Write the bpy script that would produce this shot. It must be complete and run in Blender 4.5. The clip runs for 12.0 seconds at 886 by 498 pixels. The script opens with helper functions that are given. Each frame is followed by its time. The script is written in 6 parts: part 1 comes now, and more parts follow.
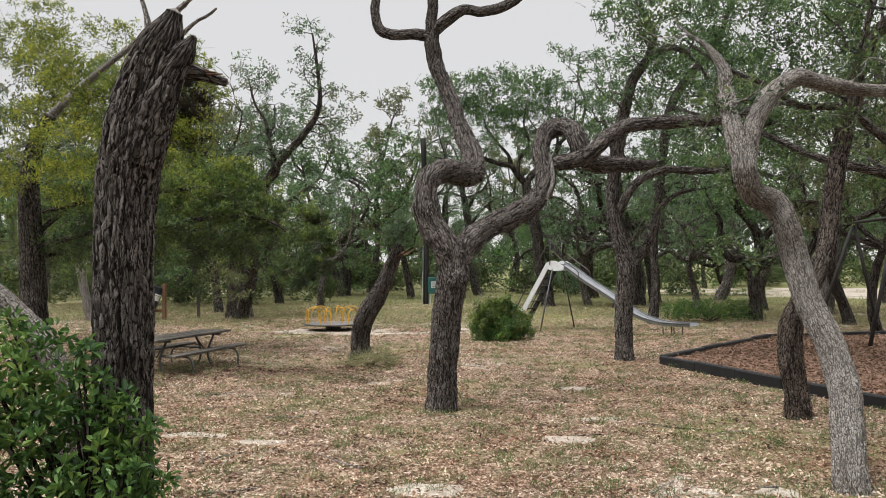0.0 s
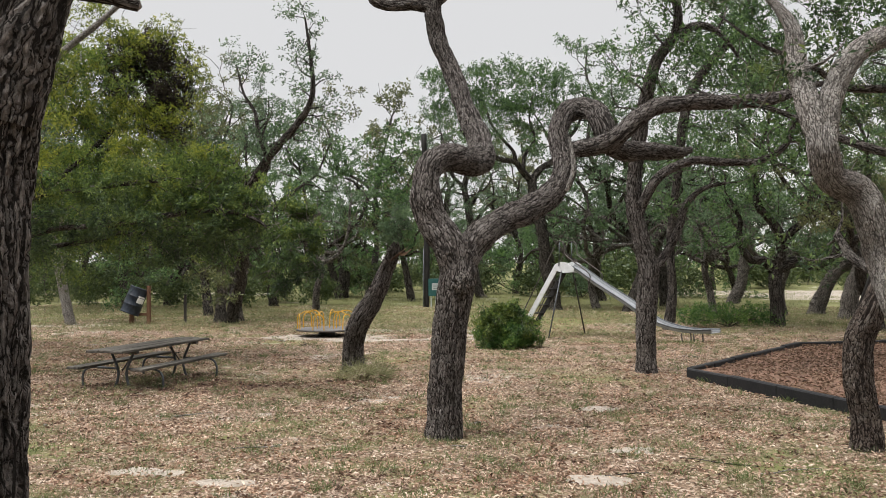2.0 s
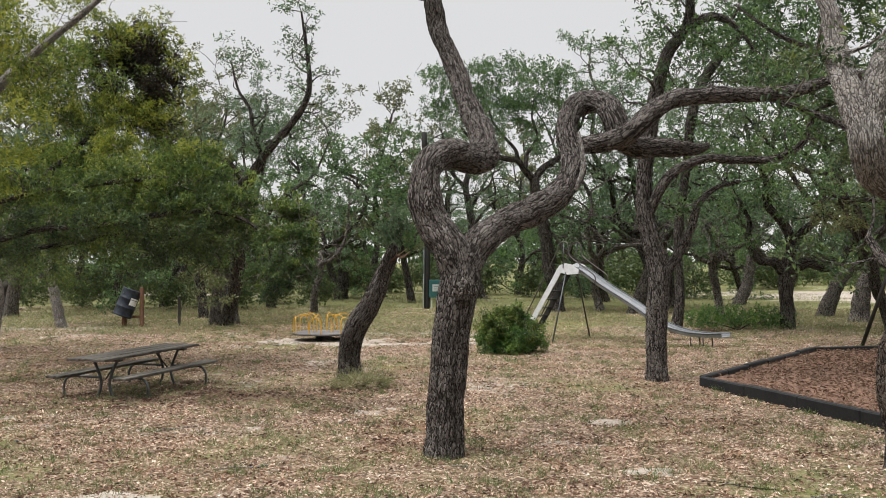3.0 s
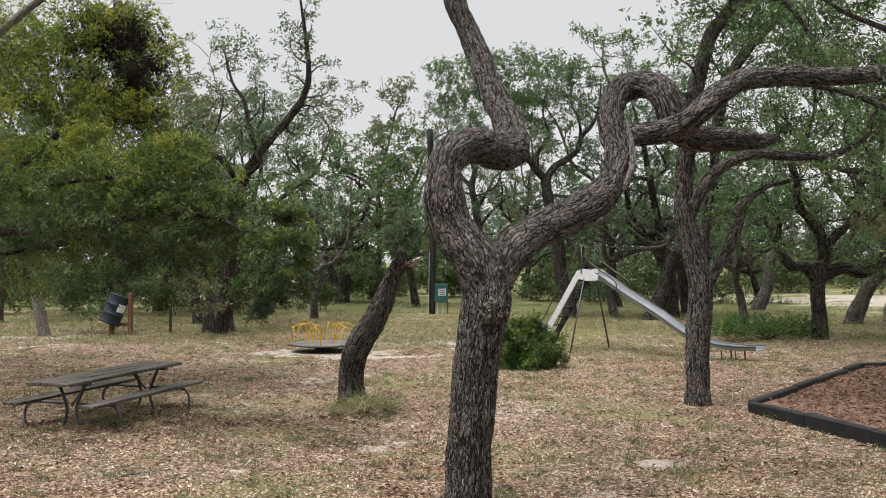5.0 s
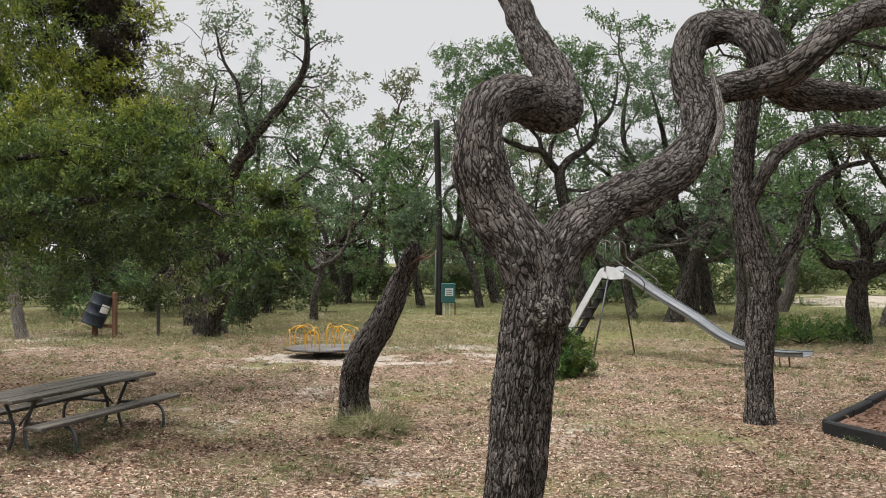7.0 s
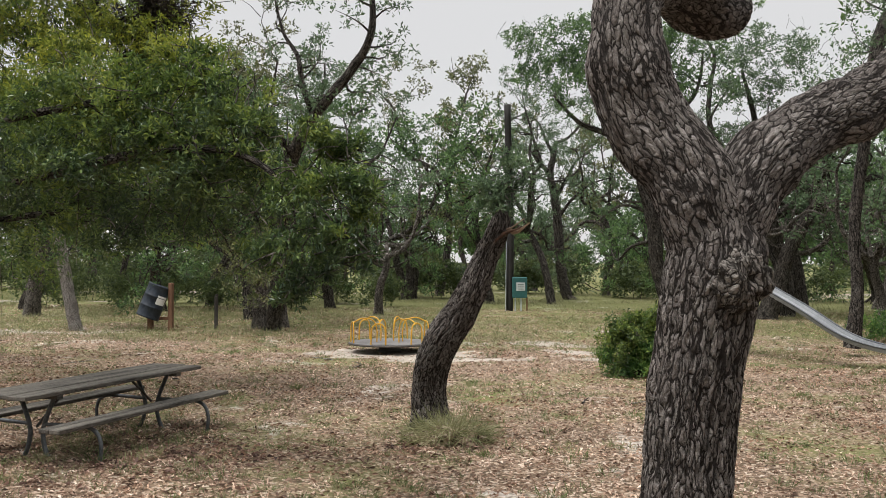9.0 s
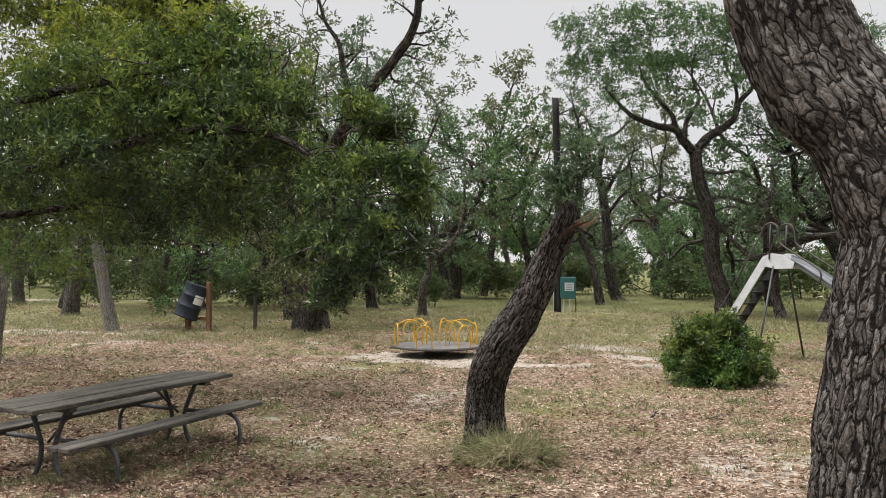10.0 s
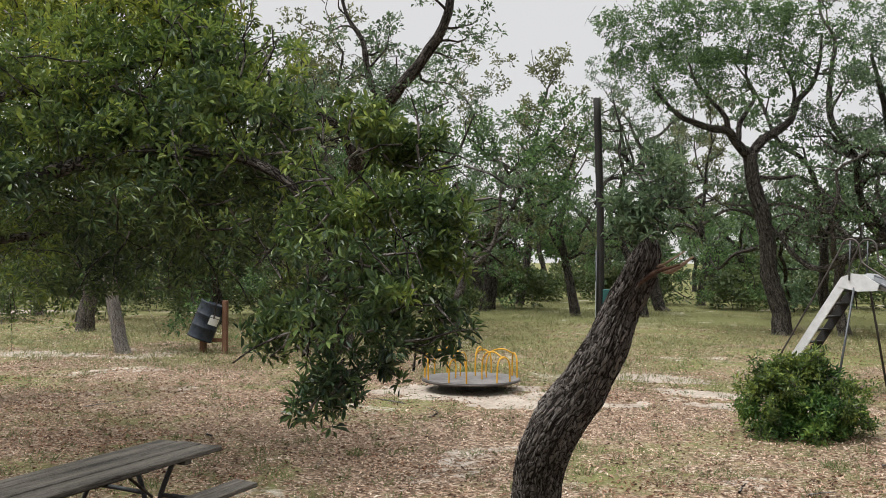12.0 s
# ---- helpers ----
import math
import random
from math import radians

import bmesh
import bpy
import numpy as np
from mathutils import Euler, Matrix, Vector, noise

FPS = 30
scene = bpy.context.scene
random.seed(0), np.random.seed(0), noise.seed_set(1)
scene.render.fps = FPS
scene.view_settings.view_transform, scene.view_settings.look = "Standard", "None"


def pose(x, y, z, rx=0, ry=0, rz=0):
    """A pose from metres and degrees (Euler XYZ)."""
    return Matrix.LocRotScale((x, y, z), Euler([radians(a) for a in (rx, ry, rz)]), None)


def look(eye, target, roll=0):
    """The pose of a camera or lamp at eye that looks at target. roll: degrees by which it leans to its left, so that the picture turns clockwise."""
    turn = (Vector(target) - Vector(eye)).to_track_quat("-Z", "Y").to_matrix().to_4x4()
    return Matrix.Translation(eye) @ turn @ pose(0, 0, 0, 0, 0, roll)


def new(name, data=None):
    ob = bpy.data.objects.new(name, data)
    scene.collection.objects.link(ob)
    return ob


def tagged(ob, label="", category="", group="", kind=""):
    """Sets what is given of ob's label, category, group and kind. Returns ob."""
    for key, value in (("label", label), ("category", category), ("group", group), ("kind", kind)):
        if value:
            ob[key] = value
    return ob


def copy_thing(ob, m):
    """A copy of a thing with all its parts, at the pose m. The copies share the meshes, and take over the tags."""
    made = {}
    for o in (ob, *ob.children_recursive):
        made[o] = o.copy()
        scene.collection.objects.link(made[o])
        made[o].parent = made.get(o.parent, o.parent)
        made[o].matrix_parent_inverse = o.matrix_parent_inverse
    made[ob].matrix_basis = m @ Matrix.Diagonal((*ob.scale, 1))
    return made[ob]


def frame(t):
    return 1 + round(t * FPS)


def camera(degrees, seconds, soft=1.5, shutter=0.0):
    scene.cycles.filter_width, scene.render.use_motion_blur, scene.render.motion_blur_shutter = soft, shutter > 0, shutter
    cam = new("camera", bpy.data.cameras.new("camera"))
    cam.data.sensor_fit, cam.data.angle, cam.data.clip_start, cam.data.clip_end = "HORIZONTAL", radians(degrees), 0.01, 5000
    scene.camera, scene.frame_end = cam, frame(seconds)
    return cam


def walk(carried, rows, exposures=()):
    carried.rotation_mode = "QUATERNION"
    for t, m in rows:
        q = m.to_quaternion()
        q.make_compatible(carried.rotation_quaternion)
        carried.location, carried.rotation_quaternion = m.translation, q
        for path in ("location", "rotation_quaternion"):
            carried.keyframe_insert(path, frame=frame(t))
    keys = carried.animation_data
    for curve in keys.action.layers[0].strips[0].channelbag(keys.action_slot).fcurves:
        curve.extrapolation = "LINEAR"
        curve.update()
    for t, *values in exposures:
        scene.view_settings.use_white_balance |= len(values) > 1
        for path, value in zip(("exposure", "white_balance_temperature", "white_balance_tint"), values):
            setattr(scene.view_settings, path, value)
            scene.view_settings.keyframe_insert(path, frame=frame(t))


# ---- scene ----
cam = camera(52.3, 12.0, soft=0.8)
PATH = [
    (0, (1.067, -1.641, 2.273), (0.945, 0.355, 2.298), -0.2),
    (0.5, (1.011, -1.116, 2.285), (0.89, 0.88, 2.31), -0.1),
    (1, (0.965, -0.601, 2.267), (0.842, 1.395, 2.293), -0.2),
    (1.5, (0.938, -0.103, 2.257), (0.814, 1.892, 2.284), -0.2),
    (2, (0.918, 0.379, 2.275), (0.794, 2.375, 2.302), -0.1),
    (2.5, (0.9, 0.83, 2.28), (0.775, 2.825, 2.306), -0.1),
    (3, (0.872, 1.223, 2.333), (0.746, 3.219, 2.359), -0.1),
    (5, (0.54, 3.171, 2.478), (0.41, 5.166, 2.504), -0.0),
    (5.5, (0.432, 3.684, 2.494), (0.302, 5.679, 2.521), -0.0),
    (6, (0.347, 4.222, 2.525), (0.217, 6.218, 2.552), 0.0),
    (6.5, (0.235, 4.78, 2.486), (0.106, 6.776, 2.514), 0.0),
    (7, (0.142, 5.388, 2.374), (0.009, 7.383, 2.401), 0.1),
    (9, (-0.343, 7.401, 2.078), (-0.614, 9.382, 2.104), 0.2),
    (9.5, (-0.51, 8.001, 2.038), (-0.823, 9.977, 2.064), 0.2),
    (10, (-0.679, 8.54, 2.052), (-1.04, 10.508, 2.077), 0.3),
    (10.5, (-0.832, 9.056, 2.116), (-1.242, 11.013, 2.141), 0.3),
    (11, (-0.931, 9.554, 2.27), (-1.375, 11.504, 2.292), 0.3),
    (11.5, (-1.037, 10.066, 2.409), (-1.477, 12.017, 2.433), 0.3),
    (12, (-1.115, 10.594, 2.476), (-1.547, 12.547, 2.501), 0.2),
]
walk(cam, [(t, look(eye, target, roll)) for t, eye, target, roll in PATH])

# ---- light: an even overcast sky with a wide, weak sun behind the cloud ----
SUN_UP, SUN_TURN = 66.0, 242.0
world = bpy.data.worlds.new("overcast")
scene.world = world
world.use_nodes = True
wn, wl = world.node_tree.nodes, world.node_tree.links
wn.clear()
sky = wn.new("ShaderNodeTexSky")
sky.sky_type, sky.sun_disc = "NISHITA", False
sky.sun_elevation, sky.sun_rotation = radians(SUN_UP), radians(SUN_TURN)
sky_bg, cloud_bg = wn.new("ShaderNodeBackground"), wn.new("ShaderNodeBackground")
sky_bg.inputs[1].default_value = 0.10
cloud_bg.inputs[0].default_value = (0.985, 0.98, 0.985, 1)
cloud_mix, world_out = wn.new("ShaderNodeMixShader"), wn.new("ShaderNodeOutputWorld")
cloud_mix.inputs[0].default_value = 0.94
# an overcast sky is even near the horizon and brightens smoothly towards the zenith
aim, split, rise = wn.new("ShaderNodeTexCoord"), wn.new("ShaderNodeSeparateXYZ"), wn.new("ShaderNodeMapRange")
rise.interpolation_type = "SMOOTHSTEP"
for key, value in (("From Min", 0.3), ("From Max", 1.0), ("To Min", 0.77), ("To Max", 2.35)):
    rise.inputs[key].default_value = value
wl.new(aim.outputs["Generated"], split.inputs[0])
wl.new(split.outputs["Z"], rise.inputs["Value"])
wl.new(rise.outputs[0], cloud_bg.inputs[1])
wl.new(sky.outputs[0], sky_bg.inputs[0])
wl.new(sky_bg.outputs[0], cloud_mix.inputs[1])
wl.new(cloud_bg.outputs[0], cloud_mix.inputs[2])
wl.new(cloud_mix.outputs[0], world_out.inputs[0])

sun = new("sun", bpy.data.lights.new("sun", "SUN"))
sun.data.energy, sun.data.angle, sun.data.color = 3.75, radians(24), (1.0, 0.985, 0.96)
sun.matrix_world = look((0, 0, 0), (-math.sin(radians(SUN_TURN)) * math.cos(radians(SUN_UP)),
                                    -math.cos(radians(SUN_TURN)) * math.cos(radians(SUN_UP)), -math.sin(radians(SUN_UP))))


# ---- materials ----
class Mat:
    """A node material with a few shorthands."""

    def __init__(self, name, rough=0.8, metal=0.0, spec=0.3):
        self.m = bpy.data.materials.new(name)
        self.m.use_nodes = True
        self.n, self.l = self.m.node_tree.nodes, self.m.node_tree.links
        self.b = self.n["Principled BSDF"]
        self.b.inputs["Roughness"].default_value = rough
        self.b.inputs["Metallic"].default_value = metal
        self.b.inputs["Specular IOR Level"].default_value = spec

    def node(self, kind, **inputs):
        nd = self.n.new(kind)
        for key, value in inputs.items():
            nd.inputs[key.replace("_", " ")].default_value = value
        return nd

    def coords(self, out="Object", scale=(1, 1, 1)):
        tc, mp = self.n.new("ShaderNodeTexCoord"), self.n.new("ShaderNodeMapping")
        mp.inputs["Scale"].default_value = scale
        self.l.new(tc.outputs[out], mp.inputs["Vector"])
        return mp.outputs["Vector"]

    def place(self, scale=(1, 1, 1)):
        """World position, scaled."""
        g, mp = self.n.new("ShaderNodeNewGeometry"), self.n.new("ShaderNodeMapping")
        mp.inputs["Scale"].default_value = scale
        self.l.new(g.outputs["Position"], mp.inputs["Vector"])
        return mp.outputs["Vector"]

    def noise(self, vec, scale, detail=4.0, rough=0.55, warp=0.0):
        nd = self.node("ShaderNodeTexNoise", Scale=scale, Detail=detail, Roughness=rough, Distortion=warp)
        self.l.new(vec, nd.inputs["Vector"])
        return nd.outputs["Fac"]

    def cells(self, vec, scale, feature="F1", out="Distance"):
        nd = self.n.new("ShaderNodeTexVoronoi")
        nd.feature = feature
        nd.inputs["Scale"].default_value = scale
        self.l.new(vec, nd.inputs["Vector"])
        return nd.outputs[out]

    def ramp(self, fac, stops):
        nd = self.n.new("ShaderNodeValToRGB")
        el = nd.color_ramp.elements
        while len(el) < len(stops):
            el.new(0.5)
        for e, (p, c) in zip(el, stops):
            e.position, e.color = p, (*c, 1) if len(c) == 3 else c
        self.l.new(fac, nd.inputs["Fac"])
        return nd.outputs["Color"]

    def mix(self, fac, a, b, mode="MIX"):
        nd = self.n.new("ShaderNodeMix")
        nd.data_type, nd.blend_type = "RGBA", mode
        for sock, v in ((nd.inputs[0], fac), (nd.inputs[6], a), (nd.inputs[7], b)):
            if isinstance(v, (int, float)):
                sock.default_value = v
            elif isinstance(v, tuple):
                sock.default_value = (*v, 1)
            else:
                self.l.new(v, sock)
        return nd.outputs[2]

    def sums(self, op, a, b):
        nd = self.n.new("ShaderNodeMath")
        nd.operation = op
        for sock, v in zip(nd.inputs, (a, b)):
            if isinstance(v, (int, float)):
                sock.default_value = v
            else:
                self.l.new(v, sock)
        return nd.outputs[0]

    def bump(self, height, strength=0.5, distance=0.02):
        nd = self.node("ShaderNodeBump", Strength=strength, Distance=distance)
        self.l.new(height, nd.inputs["Height"])
        self.l.new(nd.outputs["Normal"], self.b.inputs["Normal"])

    def done(self, colour):
        if isinstance(colour, tuple):
            self.b.inputs["Base Color"].default_value = (*colour, 1)
        else:
            self.l.new(colour, self.b.inputs["Base Color"])
        return self.m


def bark_material(name, dark, mid, pale, lichen, amount, relief=0.6, wide=0.026, tall=0.1):
    """Ragged plates of bark, parted by narrow cracks that run along the limb; wide, tall: a plate's usual size in metres."""
    m = Mat(name, 0.93, 0, 0.1)
    uv = m.coords("UV", (1.0 / wide, 1.0 / tall, 1.0))
    uvm = m.coords("UV", (1.0, 0.5, 1.0))

    def shoved(vec, scale, reach, detail=3.0):
        """The place, shoved about by noise, so that edges run ragged."""
        push = m.node("ShaderNodeTexNoise", Scale=scale, Detail=detail, Roughness=0.6)
        m.l.new(uvm, push.inputs["Vector"])
        add = m.n.new("ShaderNodeVectorMath")
        add.operation = "MULTIPLY_ADD"
        add.inputs[1].default_value = (*reach, 0.0)
        m.l.new(push.outputs["Color"], add.inputs[0])
        m.l.new(vec, add.inputs[2])
        return add.outputs[0]

    vec = shoved(shoved(uv, 9.0, (2.0, 0.9)), 60.0, (0.95, 0.4), 5.0)
    edge = m.cells(vec, 1.0, "DISTANCE_TO_EDGE")
    pick = m.n.new("ShaderNodeSeparateColor")
    m.l.new(m.cells(vec, 1.0, "F1", "Color"), pick.inputs[0])
    # long furrows that wander between the ridges
    drawn = m.n.new("ShaderNodeVectorMath")
    drawn.operation = "MULTIPLY"
    drawn.inputs[1].default_value = (0.5, 0.2, 1.0)
    m.l.new(vec, drawn.inputs[0])
    run = m.noise(drawn.outputs[0], 1.0, 2.0, 0.5, 0.4)
    furrow = m.ramp(m.sums("MULTIPLY", m.sums("ABSOLUTE", m.sums("SUBTRACT", run, 0.5), 0.0), 2.0), [(0.0, (0, 0, 0)), (0.05, (0.5, 0.5, 0.5)), (0.12, (1, 1, 1))])
    plate = m.ramp(edge, [(0.0, (0.0, 0.0, 0.0)), (0.065, (0.5, 0.5, 0.5)), (0.17, (1, 1, 1))])
    # the plates flake into smaller scales
    flake_vec = m.n.new("ShaderNodeVectorMath")
    flake_vec.operation = "MULTIPLY"
    flake_vec.inputs[1].default_value = (1.7, 2.3, 1.0)
    m.l.new(vec, flake_vec.inputs[0])
    flake = m.ramp(m.cells(flake_vec.outputs[0], 1.0, "DISTANCE_TO_EDGE"), [(0.0, (0.55, 0.55, 0.55)), (0.07, (0.85, 0.85, 0.85)), (0.16, (1, 1, 1))])
    crack = m.sums("MULTIPLY", m.sums("MULTIPLY", plate, furrow), flake)
    fine = m.noise(m.place(), 150, 4, 0.7)
    grain = m.noise(vec, 1.7, 6, 0.75)
    shade = m.sums("ADD", m.sums("MULTIPLY", pick.outputs[0], 0.14), m.sums("MULTIPLY", grain, 0.86))
    col = m.ramp(shade, [(0.3, dark), (0.45, mid), (0.64, pale)])
    big = m.noise(m.place(), 2.1, 5, 0.6)
    spots = m.ramp(m.noise(m.place(), 8, 6, 0.7), [(0.54 - 0.14 * amount, (0, 0, 0)), (0.66 - 0.1 * amount, (1, 1, 1))])
    col = m.mix(m.sums("MULTIPLY", spots, min(1.0, amount * 1.4)), col, lichen)
    col = m.mix(0.45, col, m.ramp(big, [(0.32, (0.5, 0.45, 0.42)), (0.68, (1, 1, 1))]), "MULTIPLY")
    inner = tuple(0.5 * v for v in dark)
    col = m.mix(m.ramp(crack, [(0.14, (0, 0, 0)), (0.55, (1, 1, 1))]), inner, col)
    h = m.sums("ADD", m.sums("MULTIPLY", crack, 1.0), m.sums("ADD", m.sums("MULTIPLY", grain, 0.3), m.sums("MULTIPLY", fine, 0.12)))
    m.bump(h, relief, 0.05)
    return m.done(col)


BARK = bark_material("bark", (0.055, 0.046, 0.041), (0.18, 0.157, 0.143), (0.42, 0.385, 0.36), (0.36, 0.34, 0.315), 0.2, 1.0)
BARK_DARK = bark_material("bark_old", (0.04, 0.034, 0.03), (0.155, 0.135, 0.124), (0.4, 0.368, 0.345), (0.36, 0.345, 0.325), 0.2, 1.0, 0.03, 0.17)
BARK_PALE = bark_material("bark_lichen", (0.27, 0.24, 0.215), (0.5, 0.46, 0.42), (0.72, 0.68, 0.635), (0.7, 0.67, 0.63), 0.5, 1.0, 0.017, 0.055)
BARK_GREY = bark_material("bark_grey", (0.07, 0.06, 0.052), (0.2, 0.175, 0.155), (0.4, 0.36, 0.325), (0.42, 0.4, 0.36), 0.4, 1.0, 0.024, 0.06)
BARK_FAR = bark_material("bark_plain", (0.03, 0.026, 0.023), (0.085, 0.073, 0.064), (0.19, 0.168, 0.15), (0.24, 0.225, 0.205), 0.4, 0.8, 0.035, 0.12)
BARK_RED = bark_material("bark_reddish", (0.045, 0.034, 0.029), (0.14, 0.11, 0.093), (0.28, 0.235, 0.2), (0.3, 0.275, 0.25), 0.4, 1.0)


def leaf_material(name, shades, back=0.35, rough=0.45, drifts=None):
    """shades: dark to bright greens. A leaf shines a little and lets some light through."""
    m = Mat(name, rough, 0, 0.4)
    g = m.n.new("ShaderNodeNewGeometry")
    steps = [(0.08 + 0.84 * i / (len(shades) - 1), c) for i, c in enumerate(shades)]
    sprig = m.ramp(m.noise(m.place(), 2.4, 4, 0.6), [(0.36, (0, 0, 0)), (0.66, (1, 1, 1))])
    mixed = m.sums("ADD", m.sums("MULTIPLY", g.outputs["Random Per Island"], 0.55), m.sums("MULTIPLY", sprig, 0.45))
    col = m.ramp(mixed, steps)
    big = m.noise(m.place(), 0.9, 3, 0.6)
    col = m.mix(0.6, col, m.ramp(big, [(0.32, (0.65, 0.7, 0.7)), (0.68, (1.0, 1.0, 0.9))]), "MULTIPLY")
    if drifts:
        wide = m.sums("ADD", m.sums("MULTIPLY", m.noise(m.place(), 0.42, 4, 0.6, 0.5), 0.7), m.sums("MULTIPLY", m.noise(m.place(), 2.2, 3, 0.6), 0.3))
        col = m.mix(1.0, col, m.ramp(wide, [(0.38, drifts[0]), (0.5, drifts[1]), (0.62, drifts[2])]), "MULTIPLY")
    m.done(col)
    thin = m.n.new("ShaderNodeBsdfTranslucent")
    m.l.new(col, thin.inputs["Color"])
    mixer = m.n.new("ShaderNodeMixShader")
    mixer.inputs[0].default_value = back
    m.l.new(m.b.outputs[0], mixer.inputs[1])
    m.l.new(thin.outputs[0], mixer.inputs[2])
    m.l.new(mixer.outputs[0], m.n["Material Output"].inputs["Surface"])
    return m.m


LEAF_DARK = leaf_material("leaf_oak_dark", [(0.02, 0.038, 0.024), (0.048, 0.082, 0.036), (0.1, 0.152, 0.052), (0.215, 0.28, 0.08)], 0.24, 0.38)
# next two: oak greens brightened and yellowed to put light from above into the colour
LEAF_BRIGHT = leaf_material("leaf_oak_lit", [(0.036, 0.064, 0.022), (0.098, 0.155, 0.038), (0.21, 0.28, 0.058), (0.385, 0.43, 0.085)], 0.34)
LEAF_YELLOW = leaf_material("leaf_oak_lit_yellow", [(0.05, 0.074, 0.02), (0.14, 0.182, 0.034), (0.3, 0.33, 0.052), (0.5, 0.49, 0.07)], 0.4)
LEAF_BROWN = leaf_material("leaf_dead_hanging", [(0.02, 0.016, 0.012), (0.045, 0.034, 0.024), (0.08, 0.06, 0.042)], 0.15, 0.7)
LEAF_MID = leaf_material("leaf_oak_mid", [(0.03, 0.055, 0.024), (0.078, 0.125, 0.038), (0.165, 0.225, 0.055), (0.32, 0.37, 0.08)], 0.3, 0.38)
LEAF_FAR = leaf_material("leaf_oak", [(0.03, 0.058, 0.028), (0.072, 0.134, 0.052), (0.14, 0.232, 0.082), (0.235, 0.36, 0.125)], 0.34)
LEAF_GREY = leaf_material("leaf_oak_grey", [(0.048, 0.076, 0.046), (0.098, 0.15, 0.084), (0.16, 0.234, 0.124), (0.24, 0.325, 0.175)], 0.34)
LEAF_BUSH = leaf_material("leaf_bush", [(0.0325, 0.0743, 0.0252), (0.065, 0.142, 0.0378), (0.124, 0.223, 0.0532), (0.273, 0.365, 0.084)], 0.38)
LEAF_SHRUB = leaf_material("leaf_shrub", [(0.036, 0.056, 0.024), (0.068, 0.1, 0.038), (0.115, 0.148, 0.052), (0.175, 0.195, 0.078)], 0.35)
LEAF_OLIVE = leaf_material("leaf_oak_olive", [(0.055, 0.066, 0.034), (0.115, 0.13, 0.058), (0.19, 0.2, 0.086), (0.28, 0.28, 0.125)], 0.36)
LEAF_DEAD = leaf_material("leaf_dead", [(0.064, 0.038, 0.028), (0.23, 0.14, 0.102), (0.5, 0.345, 0.265), (0.72, 0.565, 0.47), (0.85, 0.74, 0.655)], 0.12, 0.75, ((0.76, 0.65, 0.58), (1.0, 0.98, 0.96), (1.12, 1.15, 1.17)))
LEAF_RUST = leaf_material("leaf_rust_brown", [(0.0651, 0.0392, 0.0343), (0.168, 0.0979, 0.0782), (0.317, 0.196, 0.152), (0.558, 0.392, 0.317)], 0.1, 0.8)
LEAF_TAN = leaf_material("leaf_withered", [(0.08, 0.046, 0.03), (0.19, 0.115, 0.075), (0.34, 0.24, 0.18)], 0.2, 0.7)
GRASS = leaf_material("grass_blade", [(0.133, 0.147, 0.0633), (0.209, 0.216, 0.0978), (0.294, 0.284, 0.149), (0.399, 0.363, 0.23)], 0.3, 0.6)
GRASS_GREEN = leaf_material("grass_green", [(0.07, 0.105, 0.0338), (0.105, 0.148, 0.045), (0.154, 0.195, 0.06)], 0.3, 0.6)


def ground_material():
    m = Mat("ground_litter", 0.95, 0, 0.1)
    p = m.place()
    n = m.n.new("ShaderNodeTexVoronoi")
    n.inputs["Scale"].default_value = 30
    m.l.new(p, n.inputs["Vector"])
    sep = m.n.new("ShaderNodeSeparateColor")
    m.l.new(n.outputs["Color"], sep.inputs[0])
    leaf = m.ramp(sep.outputs[0], [(0.1, (0.035, 0.023, 0.016)), (0.45, (0.14, 0.094, 0.064)), (0.8, (0.36, 0.255, 0.185)), (0.97, (0.6, 0.5, 0.4))])
    soil = m.ramp(m.noise(p, 40, 5, 0.7), [(0.3, (0.055, 0.039, 0.027)), (0.7, (0.25, 0.18, 0.122))])
    col = m.mix(0.4, leaf, soil)
    # olive grass showing through in drifts
    drift = m.sums("ADD", m.sums("MULTIPLY", m.noise(p, 0.32, 5, 0.62, 0.4), 0.7), m.sums("MULTIPLY", m.noise(p, 3.5, 4, 0.7), 0.3))
    green = m.ramp(m.noise(p, 26, 4, 0.7), [(0.3, (0.075, 0.088, 0.028)), (0.7, (0.2, 0.21, 0.08))])
    axis = m.n.new("ShaderNodeSeparateXYZ")
    m.l.new(p, axis.inputs[0])
    back = m.n.new("ShaderNodeMapRange")
    back.inputs["From Min"].default_value, back.inputs["From Max"].default_value = 25, 46
    back.inputs["To Min"].default_value, back.inputs["To Max"].default_value = 0.0, 0.2
    m.l.new(axis.outputs["Y"], back.inputs["Value"])
    drift = m.sums("ADD", drift, back.outputs[0])
    col = m.mix(m.ramp(drift, [(0.5, (0, 0, 0)), (0.63, (0.85, 0.85, 0.85))]), col, green)
    # bare pale sand
    bare = m.sums("ADD", m.sums("MULTIPLY", m.noise(p, 0.45, 4, 0.6, 0.6), 0.65), m.sums("MULTIPLY", m.noise(p, 5, 5, 0.75), 0.35))
    sand = m.ramp(m.noise(p, 60, 4, 0.7), [(0.3, (0.4, 0.36, 0.31)), (0.7, (0.58, 0.54, 0.48))])
    col = m.mix(m.ramp(bare, [(0.575, (0, 0, 0)), (0.64, (0.8, 0.8, 0.8))]), col, sand)
    m.bump(m.sums("ADD", m.cells(p, 30), m.noise(p, 50, 4, 0.7)), 0.6, 0.02)
    return m.done(col)


GROUND = ground_material()


